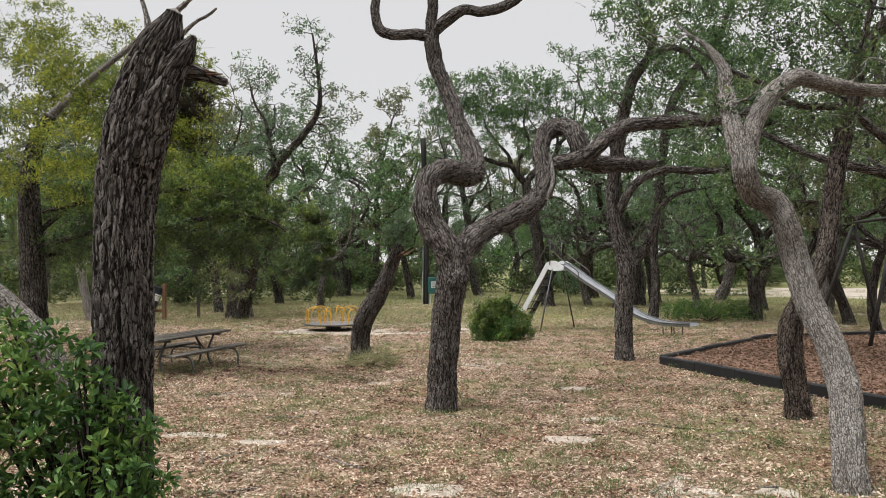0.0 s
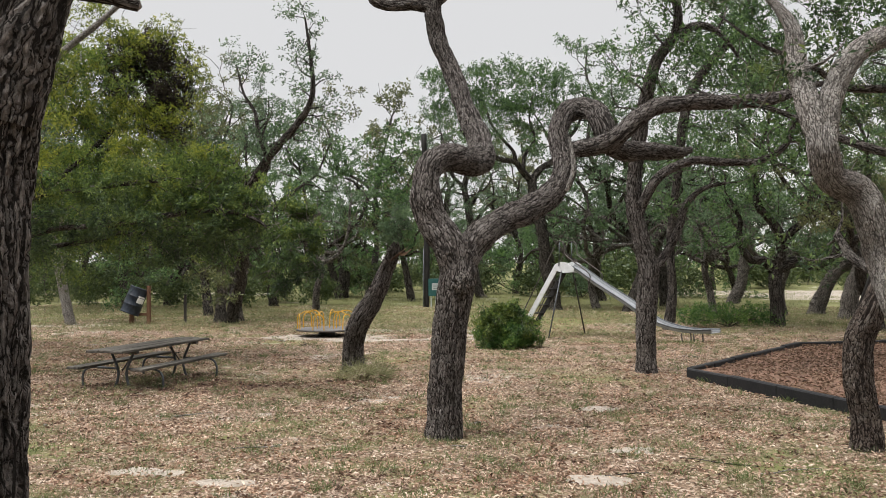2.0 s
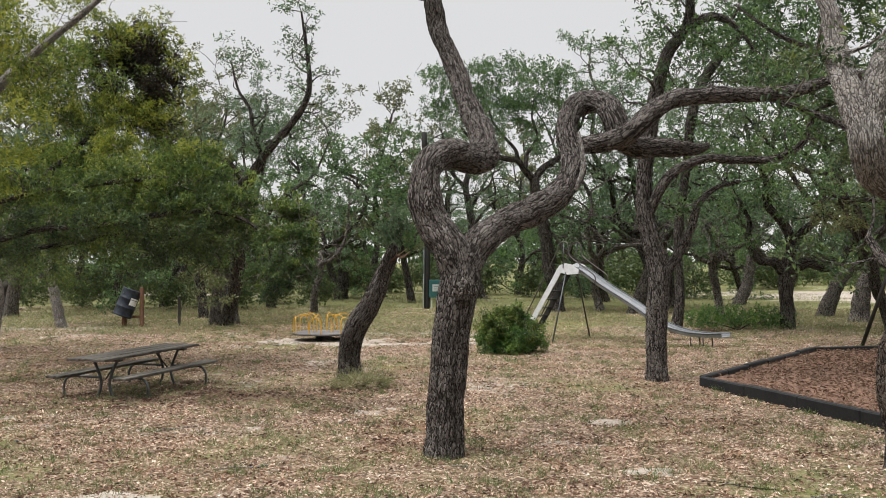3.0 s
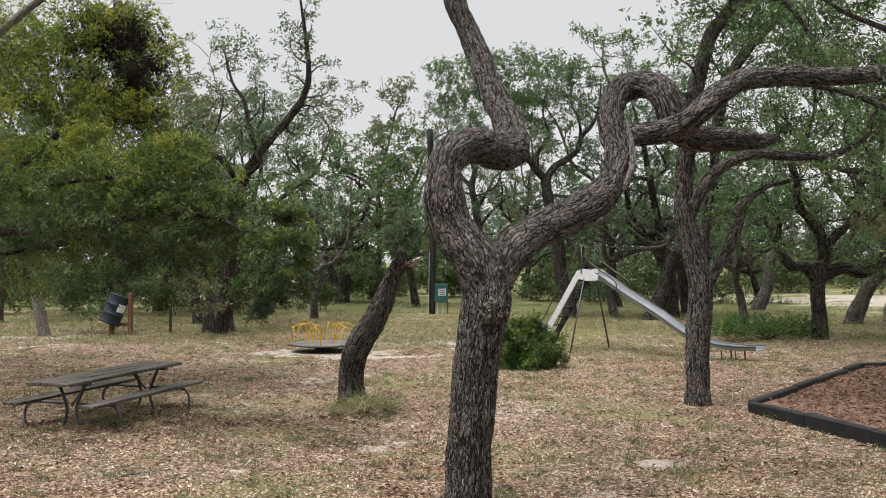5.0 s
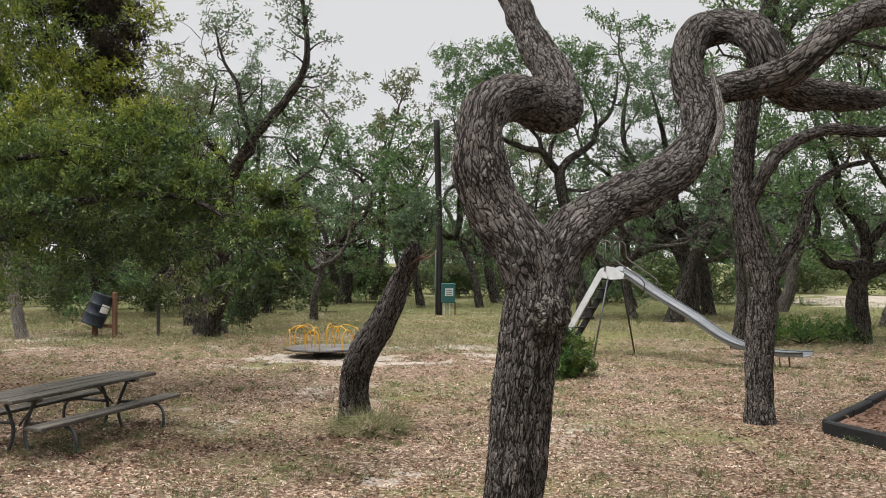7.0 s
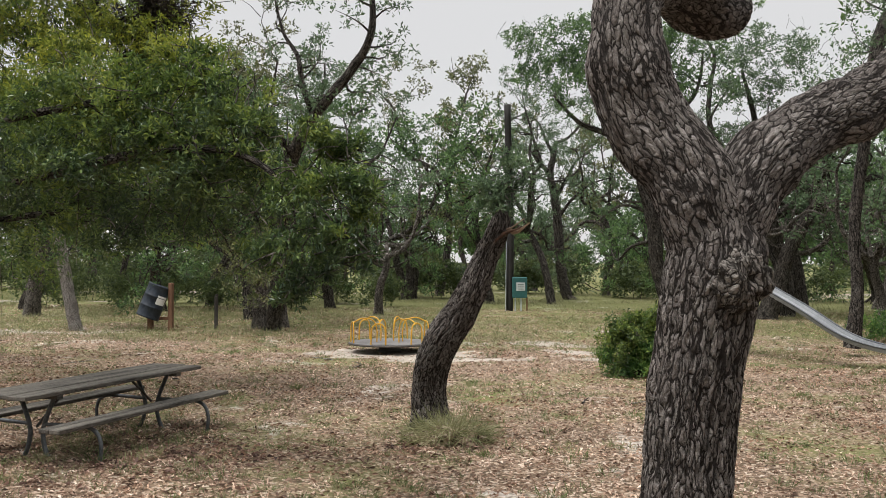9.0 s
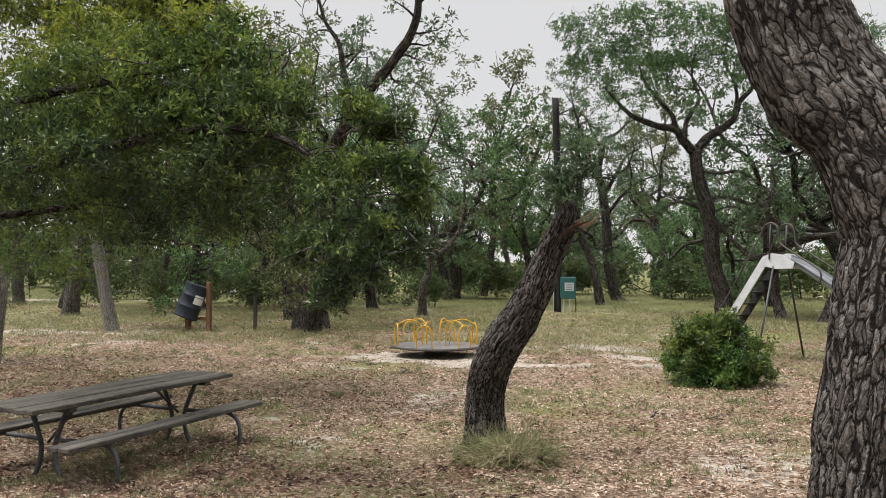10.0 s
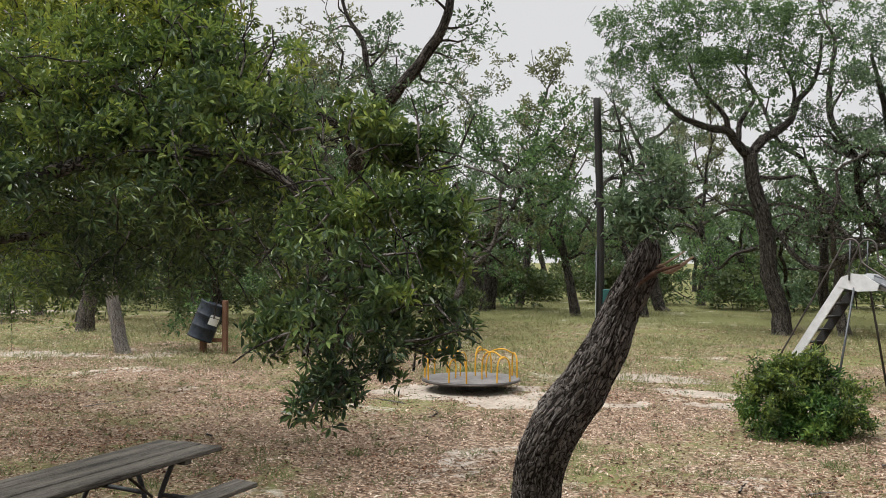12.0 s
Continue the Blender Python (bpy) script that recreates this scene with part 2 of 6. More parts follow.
def plain(name, low, high, scale=30.0, rough=0.8, metal=0.0, relief=0.2, spec=0.3, stretch=(1, 1, 1), depth=0.004):
    """A surface that varies between two colours at two scales, with fine relief."""
    m = Mat(name, rough, metal, spec)
    p = m.coords("Object", stretch)
    f = m.sums("ADD", m.sums("MULTIPLY", m.noise(p, scale, 5, 0.65), 0.55), m.sums("MULTIPLY", m.noise(p, scale * 0.12, 3, 0.5), 0.45))
    m.bump(m.noise(p, scale * 1.7, 5, 0.65), relief, depth)
    return m.done(m.ramp(f, [(0.36, low), (0.64, high)]))


SAND = plain("sand", (0.2, 0.165, 0.13), (0.42, 0.37, 0.315), 16, 0.95, relief=0.5, depth=0.02)
MULCH = plain("red_mulch", (0.1, 0.056, 0.04), (0.28, 0.165, 0.115), 38, 0.95, relief=0.8, depth=0.03)
TIMBER_BLACK = plain("black_timber", (0.006, 0.006, 0.007), (0.02, 0.02, 0.021), 24, 0.7)
WOOD_GREY = plain("weathered_wood", (0.012, 0.0105, 0.009), (0.15, 0.135, 0.115), 11, 0.85, relief=0.8, stretch=(9, 0.8, 9), depth=0.006)
WOOD_POST = plain("post_wood", (0.1, 0.05, 0.03), (0.22, 0.12, 0.075), 12, 0.85, relief=0.5, stretch=(6, 6, 0.8))
WOOD_DARK = plain("dark_wood", (0.03, 0.027, 0.025), (0.085, 0.075, 0.068), 12, 0.85, relief=0.5, stretch=(6, 6, 0.8))
TORN_PALE = plain("torn_pale_wood", (0.14, 0.09, 0.06), (0.4, 0.29, 0.21), 14, 0.9, relief=0.8, stretch=(7, 1, 7), depth=0.02)
WOOD_BREAK = plain("torn_wood", (0.025, 0.016, 0.012), (0.15, 0.08, 0.05), 14, 0.9, relief=0.8, stretch=(7, 1, 7), depth=0.02)
PIPE = plain("galvanised_pipe", (0.055, 0.06, 0.065), (0.14, 0.148, 0.155), 30, 0.55, 0.6)
PIPE_DARK = plain("dark_pipe", (0.05, 0.045, 0.042), (0.13, 0.115, 0.105), 30, 0.6, 0.5)
STEEL = plain("slide_steel", (0.2, 0.21, 0.22), (0.32, 0.33, 0.34), 18, 0.42, 0.6)
WHITE_STEEL = plain("white_sheet", (0.48, 0.49, 0.5), (0.64, 0.65, 0.66), 10, 0.5)
YELLOW = plain("yellow_paint", (0.5, 0.25, 0.02), (0.66, 0.37, 0.035), 25, 0.45)
DECK = plain("merry_deck", (0.07, 0.065, 0.065), (0.2, 0.19, 0.185), 10, 0.6, 0.2)
DRUM = plain("drum_paint", (0.012, 0.017, 0.026), (0.04, 0.05, 0.065), 12, 0.42)
DRUM_WHITE = plain("drum_patch", (0.74, 0.74, 0.74), (0.84, 0.84, 0.84), 20, 0.6)
TEAL = plain("teal_paint", (0.02, 0.085, 0.085), (0.04, 0.125, 0.12), 10, 0.55)
NOTICE = plain("notice", (0.42, 0.45, 0.46), (0.55, 0.58, 0.58), 20, 0.6)
INK = plain("ink", (0.05, 0.07, 0.08), (0.08, 0.1, 0.1), 20, 0.7)
POLE_WOOD = plain("tarred_wood", (0.012, 0.011, 0.011), (0.035, 0.032, 0.03), 12, 0.85, relief=0.5, stretch=(6, 6, 0.8))
# near-black: shade painted on the slide's ladder, and the swing's dark pipe
BLACK_GAP = plain("step_shade_and_black_pipe", (0.015, 0.014, 0.013), (0.04, 0.037, 0.035), 20, 0.7)


# ---- mesh helpers ----
def np_mesh(name, verts, faces, mat, uv=None, smooth=True):
    me = bpy.data.meshes.new(name)
    verts, faces = np.asarray(verts, np.float32), np.asarray(faces, np.int32)
    me.vertices.add(len(verts))
    me.vertices.foreach_set("co", verts.ravel())
    k = faces.shape[1]
    me.loops.add(faces.size)
    me.loops.foreach_set("vertex_index", faces.ravel())
    me.polygons.add(len(faces))
    me.polygons.foreach_set("loop_start", np.arange(0, faces.size, k, dtype=np.int32))
    if uv is not None:
        layer = me.uv_layers.new(name="UVMap")
        layer.data.foreach_set("uv", np.asarray(uv, np.float32).ravel())
    me.update(calc_edges=True)
    me.polygons.foreach_set("use_smooth", np.full(len(faces), smooth))
    me.materials.append(mat)
    return me


def thing(name, label, category, group="", at=(0, 0, 0), turn=0.0, kind=""):
    e = new(name)
    e.empty_display_size = 0.2
    e.matrix_world = pose(*at, 0, 0, turn)
    return tagged(e, label, category, group, kind)


def attach(name, mesh, parent, label=""):
    ob = new(name, mesh)
    ob.parent = parent
    return tagged(ob, label) if label else ob


def part(name, bm, mat, parent, label="", smooth=False):
    me = bpy.data.meshes.new(name)
    bmesh.ops.recalc_face_normals(bm, faces=bm.faces)
    bm.to_mesh(me)
    bm.free()
    me.materials.append(mat)
    if smooth:
        me.polygons.foreach_set("use_smooth", np.full(len(me.polygons), True))
    return attach(name, me, parent, label)


def block(sx, sy, sz, at=(0, 0, 0), bevel=0.006, turn=None, bm=None):
    bm = bm or bmesh.new()
    m = Matrix.Translation(at) @ (turn or Matrix()) @ Matrix.Diagonal((sx, sy, sz, 1))
    made = bmesh.ops.create_cube(bm, size=1.0, matrix=m)
    if bevel:
        edges = list({e for v in made["verts"] for e in v.link_edges})
        bmesh.ops.bevel(bm, geom=edges, offset=bevel, segments=1, affect="EDGES")
    return bm


def rod(points, radius, seg=8, bm=None, steps=0):
    """A round bar along points (bent smoothly when steps are given)."""
    bm = bm or bmesh.new()
    pts = [Vector(p) for p in points]
    if steps:
        pts = [Vector(p) for p in smooth_path(np.array([(*p, radius) for p in points]), steps)[:, :3]]
    rings = []
    side = None
    for i, p in enumerate(pts):
        d = (pts[min(i + 1, len(pts) - 1)] - pts[max(i - 1, 0)]).normalized()
        if side is None:
            side = d.orthogonal().normalized()
        side = (side - d * side.dot(d)).normalized()
        up = d.cross(side)
        rings.append([bm.verts.new(p + radius * (math.cos(a) * side + math.sin(a) * up)) for a in np.linspace(0, math.tau, seg, endpoint=False)])
    for a, b in zip(rings, rings[1:]):
        for i in range(seg):
            bm.faces.new((a[i], a[(i + 1) % seg], b[(i + 1) % seg], b[i]))
    bm.faces.new(rings[0][::-1])
    bm.faces.new(rings[-1])
    return bm


def smooth_path(ctrl, step):
    """Catmull-Rom through the control points (x, y, z, r), in even steps of about that length."""
    c = np.asarray(ctrl, float)
    c = np.vstack([2 * c[0] - c[1], c, 2 * c[-1] - c[-2]])
    c[0, 3], c[-1, 3] = c[1, 3], c[-2, 3]
    fine = []
    for i in range(1, len(c) - 2):
        t = np.linspace(0, 1, 24, endpoint=False)[:, None]
        a, b, d, e = c[i - 1], c[i], c[i + 1], c[i + 2]
        fine.append(0.5 * (2 * b + (d - a) * t + (2 * a - 5 * b + 4 * d - e) * t ** 2 + (3 * b - a - 3 * d + e) * t ** 3))
    fine = np.vstack([*fine, c[-2][None]])
    run = np.concatenate([[0], np.cumsum(np.linalg.norm(np.diff(fine[:, :3], axis=0), axis=1))])
    s = np.linspace(0, run[-1], max(3, int(run[-1] / step) + 1))
    return np.column_stack([np.interp(s, run, fine[:, k]) for k in range(4)])


GRAIN = np.random.RandomState(7).permutation(256)


def wavy(u, v, around, seed=0):
    """Gradient noise, periodic in u after `around` cells."""
    iu, iv = np.floor(u).astype(int), np.floor(v).astype(int)
    fu, fv = u - iu, v - iv
    su, sv = fu * fu * fu * (fu * (6 * fu - 15) + 10), fv * fv * fv * (fv * (6 * fv - 15) + 10)

    def corner(a, b):
        h = GRAIN[(GRAIN[((iu + a) % around + seed * 17) % 256] + iv + b) % 256] / 256.0 * math.tau
        return np.cos(h) * (fu - a) + np.sin(h) * (fv - b)

    lo = corner(0, 0) * (1 - su) + corner(1, 0) * su
    hi = corner(0, 1) * (1 - su) + corner(1, 1) * su
    return lo * (1 - sv) + hi * sv


def tube(ctrl, seg, step, furrow=0.0, lumps=0.05, seed=0, ridge=0.045, length=0.16):
    """A limb: rings along a smooth path, lumpy, with bark furrows cut in where it is seen close by. Gives vertices, quads and UVs in metres."""
    path = smooth_path(ctrl, step)
    p, r = path[:, :3], np.maximum(path[:, 3], 0.004)
    n = len(p)
    tan = np.gradient(p, axis=0)
    tan /= np.linalg.norm(tan, axis=1)[:, None] + 1e-9
    side = np.array([0.05, 1.0, 0.1])
    sides = np.empty((n, 3))
    for i in range(n):
        side = side - tan[i] * side.dot(tan[i])
        side /= np.linalg.norm(side)
        sides[i] = side
    ups = np.cross(tan, sides)
    ang = np.linspace(0, math.tau, seg, endpoint=False)
    run = np.concatenate([[0], np.cumsum(np.linalg.norm(np.diff(p, axis=0), axis=1))])
    A, V = np.meshgrid(ang / math.tau, run)
    rad = r[:, None] * (1 + lumps * 2.2 * wavy(A * 3, V * 2.6, 3, seed) + lumps * wavy(A * 6, V * 6.0, 6, seed + 1))
    if furrow:
        mean = float(np.mean(r))
        cells = max(6, int(round(math.tau * mean / ridge)))
        bend = 0.9 * wavy(A * cells * 0.5, V / length * 0.9, max(1, cells // 2), seed + 5) if cells % 2 == 0 else 0.0
        g = np.abs(wavy(A * cells + 0.0, V / length + bend, cells, seed + 2))
        g2 = np.abs(wavy(A * cells * 2, V / length * 2.6, cells * 2, seed + 3))
        cut = np.clip(g / 0.15, 0, 1)
        cut = cut * cut * (3 - 2 * cut)
        rad = rad + furrow * (cut - 0.75) * np.clip(r / 0.12, 0.25, 1)[:, None] + furrow * 0.3 * np.clip(g2 / 0.25, 0, 1)
    verts = p[:, None, :] + rad[:, :, None] * (np.cos(ang)[None, :, None] * sides[:, None, :] + np.sin(ang)[None, :, None] * ups[:, None, :])
    verts = np.vstack([verts.reshape(-1, 3), p[-1] + tan[-1] * r[-1] * 0.6])
    i, j = np.meshgrid(np.arange(n - 1), np.arange(seg), indexing="ij")
    a, b = i * seg + j, i * seg + (j + 1) % seg
    quads = np.stack([a, b, b + seg, a + seg], -1).reshape(-1, 4)
    tip, last = n * seg, (n - 1) * seg
    js = np.arange(seg)
    caps = np.stack([last + js, last + (js + 1) % seg, np.full(seg, tip), np.full(seg, tip)], -1)
    mean = float(np.mean(r))
    u0, u1 = j / seg * math.tau * mean, (j + 1) / seg * math.tau * mean
    uv = np.stack([np.stack([u0, run[i]], -1), np.stack([u1, run[i]], -1), np.stack([u1, run[i + 1]], -1), np.stack([u0, run[i + 1]], -1)], 2).reshape(-1, 4, 2)
    return verts, quads, uv, caps


def limb_mesh(name, ctrls, mat, seg=10, step=0.15, furrow=0.0, lumps=0.05, seed=0, ridge=0.045, length=0.16):
    """One mesh of one or more limbs."""
    vs, fs, us, off = [], [], [], 0
    for k, c in enumerate(ctrls):
        s = max(4, min(seg, int(seg * max(q[3] for q in c) / max(0.02, max(q[3] for q in ctrls[0])) + 2))) if len(ctrls) > 1 else seg
        v, f, u, cap = tube(c, s, step, furrow, lumps, seed + k, ridge, length)
        # the tip's fan, as thin quads with one doubled corner opened a little
        tip = len(v) - 1
        extra = np.repeat(v[tip][None], 1, 0)
        v = np.vstack([v, extra + np.array([[1e-4, 0, 1e-4]])])
        cap = cap.copy()
        cap[:, 3] = tip + 1
        vs.append(v)
        fs.append(np.vstack([f, cap]) + off)
        us.append(np.vstack([u, np.zeros((len(cap), 4, 2))]))
        off += len(v)
    return np_mesh(name, np.vstack(vs), np.vstack(fs), mat, np.vstack(us))


def unit(a):
    return a / (np.linalg.norm(a, axis=1)[:, None] + 1e-9)


def leaf_mesh(name, at, along, size, mat, rng, wide=0.36, fine=False, curl=0.25, blade=False):
    """Many leaves in one mesh: each a folded blade of two faces, or four where it is seen close by."""
    n = len(at)
    along = unit(along)
    side = unit(np.cross(along, rng.normal(size=(n, 3)) * (1.0 if blade else 0.5) + np.array([0, 0, 0 if blade else 1.0])))
    lift = np.cross(side, along)
    L, W = size[:, None], (size * wide)[:, None]
    fold = rng.uniform(0.1, 0.45, (n, 1)) * W
    if fine:
        mid1, mid2 = at + along * L * 0.33, at + along * L * 0.68 - lift * L * curl * 0.15
        tip = at + along * L - lift * L * curl * 0.6
        v = np.stack([at, mid1 + side * W * 0.42 + lift * fold, mid2 + side * W * 0.5 + lift * fold, tip,
                      mid2 - side * W * 0.5 + lift * fold, mid1 - side * W * 0.42 + lift * fold], 1)
        b = np.arange(n)[:, None] * 6
        f = np.hstack([b + 0, b + 1, b + 2, b + 3, b + 0, b + 3, b + 4, b + 5]).reshape(-1, 4)
    else:
        mid = at + along * L * 0.5
        tip = at + along * L - lift * L * curl * 0.5
        v = np.stack([at, mid + side * W * 0.5 + lift * fold, tip, mid - side * W * 0.5 + lift * fold], 1)
        b = np.arange(n)[:, None] * 4
        f = np.hstack([b + 0, b + 1, b + 3, b + 1, b + 2, b + 3] if blade else [b + 0, b + 1, b + 2, b + 0, b + 2, b + 3]).reshape(-1, 3)
    return np_mesh(name, v.reshape(-1, 3), f, mat, smooth=False)


def sprays(centres, per, radius, rng, up=0.5):
    """Leaves set round twig ends: gives their feet and directions."""
    n = len(centres)
    d = unit(rng.normal(size=(n * per, 3)) + np.array([0, 0, up]))
    at = np.repeat(centres, per, 0) + d * radius * rng.uniform(0.0, 1.0, (n * per, 1))
    return at, d


def clump_points(clumps, rng, per_volume, lo=8):
    """Twig ends scattered in uneven, flattened puffs (x, y, z, radius), denser towards the outside."""
    out = []
    for x, y, z, r in clumps:
        k = max(lo, int(per_volume * r ** 2))
        d = unit(rng.normal(size=(k, 3)))
        rr = r * rng.uniform(0.25, 1.0, (k, 1)) ** 0.6 * (0.75 + 0.5 * rng.uniform(size=(k, 1)))
        out.append(np.array([x, y, z]) + d * rr * np.array([1.0, 1.0, 0.7]))
    return np.vstack(out)


def puffs_in(clumps, rng, grain=0.42):
    """Breaks large puffs into many small dense ones with gaps between them."""
    out = []
    for x, y, z, r in clumps:
        k = max(5, int(9 * (r / 0.5) ** 1.6))
        d = unit(rng.normal(size=(k, 3)))
        rr = r * rng.uniform(0.15, 1.0, (k, 1)) ** 0.5
        for q in np.array([x, y, z]) + d * rr * np.array([1.0, 1.0, 0.75]):
            out.append((*q, max(0.14, min(0.42, r * grain)) * rng.uniform(0.65, 1.3)))
    return out


# ---- trees grown by rule ----
def shoot(start, way, length, r0, r1, rng, kink=0.35, up=0.1, joints=5):
    """A crooked branch."""
    p, d = np.array(start, float), np.array(way, float) / np.linalg.norm(way)
    pts = [(*p, r0)]
    for k in range(1, joints + 1):
        d = d + rng.normal(size=3) * kink + np.array([0, 0, up])
        d /= np.linalg.norm(d)
        p = p + d * length / joints
        pts.append((*p, r0 + (r1 - r0) * k / joints))
    return pts


def grown_oak(seed, height, trunk_r, fork, spread=1.0, lean=(0, 0), limbs=4, twisty=0.4):
    """Limb paths and twig ends of an oak of that height, with its foot at the origin."""
    rng = np.random.RandomState(seed)
    foot = (0, 0, -0.25, trunk_r * 1.5)
    trunk = [foot, (0, 0, 0.12, trunk_r * 1.12)]
    d = np.array([lean[0], lean[1], 1.0])
    p = np.array([0, 0, 0.12])
    for k in range(1, 5):
        d = d + rng.normal(size=3) * np.array([0.18, 0.18, 0.03])
        p = p + d / np.linalg.norm(d) * fork * height / 4
        trunk.append((*p, trunk_r * (1 - 0.07 * k)))
    big, small, twigs, tips = [trunk], [], [], []
    turn = rng.uniform(0, math.tau)
    for k in range(limbs):
        a = turn + math.tau * k / limbs + rng.normal() * 0.35
        tilt = rng.uniform(0.45, 1.25)
        way = (math.cos(a) * spread, math.sin(a) * spread, tilt)
        limb = shoot(p - np.array([0, 0, 0.1]), way, height * (1 - fork) * rng.uniform(0.85, 1.15), trunk_r * 0.6, trunk_r * 0.14, rng, twisty, 0.12, 7)
        big.append(limb)
        for j in range(2, 8):
            for _ in range(2 if j > 3 else 1):
                q = np.array(limb[j][:3])
                out = rng.normal(size=3) * np.array([1, 1, 0.6]) + np.array([math.cos(a) * 0.5, math.sin(a) * 0.5, 0.35])
                br = shoot(q, out, height * rng.uniform(0.11, 0.22), limb[j][3] * 0.6, 0.012, rng, 0.45, 0.1, 4)
                small.append(br)
                tips.append((*br[-1][:3], 1.0))
                tips.append((*br[2][:3], 0.7))
                for _ in range(2):
                    tw = shoot(br[rng.randint(2, 5)][:3], rng.normal(size=3) + np.array([0, 0, 0.4]), height * rng.uniform(0.06, 0.12), 0.014, 0.006, rng, 0.4, 0.1, 3)
                    twigs.append(tw)
                    tips.append((*tw[-1][:3], 0.8))
    return big, small, twigs, tips


def oak_tree(name, seed, height, trunk_r, fork, label, leaf=LEAF_FAR, bark=BARK_FAR, spread=1.0, lean=(0, 0), limbs=4, puff=0.55, dense=22,
             size=0.17, group="", bare=0.0, twisty=0.4, plain_far=False):
    """A whole oak at the origin: trunk, branches, twigs and crown."""
    rng = np.random.RandomState(seed + 500)
    big, small, twigs, tips = grown_oak(seed, height, trunk_r, fork, spread, lean, limbs, twisty)
    root = thing(name, label, "tree", group)
    attach("trunk", limb_mesh("trunk", big[:1], bark, 8 if plain_far else 14, 0.4 if plain_far else 0.2, lumps=0.1, seed=seed), root)
    for k, c in enumerate(big[1:]):
        attach("limb", limb_mesh("limb", [c], bark, 5 if plain_far else 8, 0.6 if plain_far else 0.25, lumps=0.1, seed=seed + k), root)
    tagged(attach("branchwork", limb_mesh("branchwork", small, bark, 4 if plain_far else 5, 0.8 if plain_far else 0.3, seed=seed), root), kind="stuff")
    if not plain_far:
        tagged(attach("twig_spray", limb_mesh("twig_spray", twigs, bark, 4, 0.4, seed=seed), root), kind="stuff")
    keep = [(x, y, z, s * puff * rng.uniform(0.7, 1.35)) for x, y, z, s in tips if rng.uniform() >= bare]
    at, d = sprays(clump_points(keep, rng, dense), 7, size * 0.9, rng, 0.5)
    attach("crown", leaf_mesh("crown", at, d, size * rng.uniform(0.6, 1.25, len(at)), leaf, rng, 0.5), root)["kind"] = "stuff"
    return root


# ---- ground ----
def patch(x, y, spots):
    """How far a place lies inside irregular spots (x, y, rx, ry, turn): above 0 is inside."""
    best = np.full(np.shape(x), -9.0)
    for cx, cy, rx, ry, a in spots:
        c, s = math.cos(radians(a)), math.sin(radians(a))
        u, v = ((x - cx) * c + (y - cy) * s) / rx, (-(x - cx) * s + (y - cy) * c) / ry
        w = 1 - np.hypot(u, v) + 1.0 * wavy(x * 0.7 + 40, y * 0.7 + 40, 10000, 3) + 0.7 * wavy(x * 2.3 + 70, y * 2.3 + 9, 10000, 4) + 0.4 * wavy(x * 7 + 70, y * 7 + 9, 10000, 5)
        best = np.maximum(best, w)
    return best


BARE = [(-0.6, 30.2, 1.6, 0.5, 4), (-5.6, 27.0, 1.2, 0.4, 8), (0.6, 26.6, 1.3, 0.35, -5), (-2.6, 26.0, 1.2, 0.4, 5), (-4.1, 27.1, 1.9, 1.0, 0), (-2.86, 9.95, 0.4, 0.18, 0), (-1.95, 9.5, 0.35, 0.15, 0), (0.27, 7.3, 0.35, 0.25, 0), (1.92, 9.75, 0.35, 0.2, 0), (2.4, 14.3, 0.5, 0.2, 10), (2.5, 11.2, 0.3, 0.2, 0), (3.75, 7.4, 0.3, 0.2, 0), (0.3, 28.2, 1.2, 0.5, 0), (-18.5, 31.0, 5, 0.8, 4)]
ROADS = [(27, 60, 13, 9, -20), (48, 54, 16, 9, -5), (-22, 62, 8, 2.2, 0), (-40, 46, 14, 1.6, 8)]


def ground_z(x, y):
    """The ground's height: gentle swells, and a shallow hollow where the slide stands."""
    hollow = np.clip(1 - np.hypot((x - 4.6) / 6.0, (y - 30.2) / 5.5), 0, 1)
    return 0.05 * wavy(x * 0.16 + 50, y * 0.16 + 50, 4096, 6) + 0.02 * wavy(x * 0.7 + 50, y * 0.7 + 50, 4096, 7) - 0.16 * np.clip(hollow * 2.2, 0, 1) ** 1.5


def ground_sheet():
    def axis(mid, near, far, n):
        s = np.linspace(-1, 1, n)
        return mid + np.sign(s) * (np.abs(s) * near + (np.exp(np.abs(s) * 5.5) - 1) / (math.exp(5.5) - 1) * (far - near))
    xs, ys = axis(0, 26, 900, 161), axis(20, 30, 900, 181)
    X, Y = np.meshgrid(xs, ys)
    Z = ground_z(X, Y)
    n, k = len(ys), len(xs)
    i, j = np.meshgrid(np.arange(n - 1), np.arange(k - 1), indexing="ij")
    a = i * k + j
    return np_mesh("ground", np.stack([X, Y, Z], -1).reshape(-1, 3), np.stack([a, a + 1, a + k + 1, a + k], -1).reshape(-1, 4), GROUND)


tagged(new("ground", ground_sheet()), "sandy ground under brown fallen oak leaves and thin grass", "ground", kind="structure")


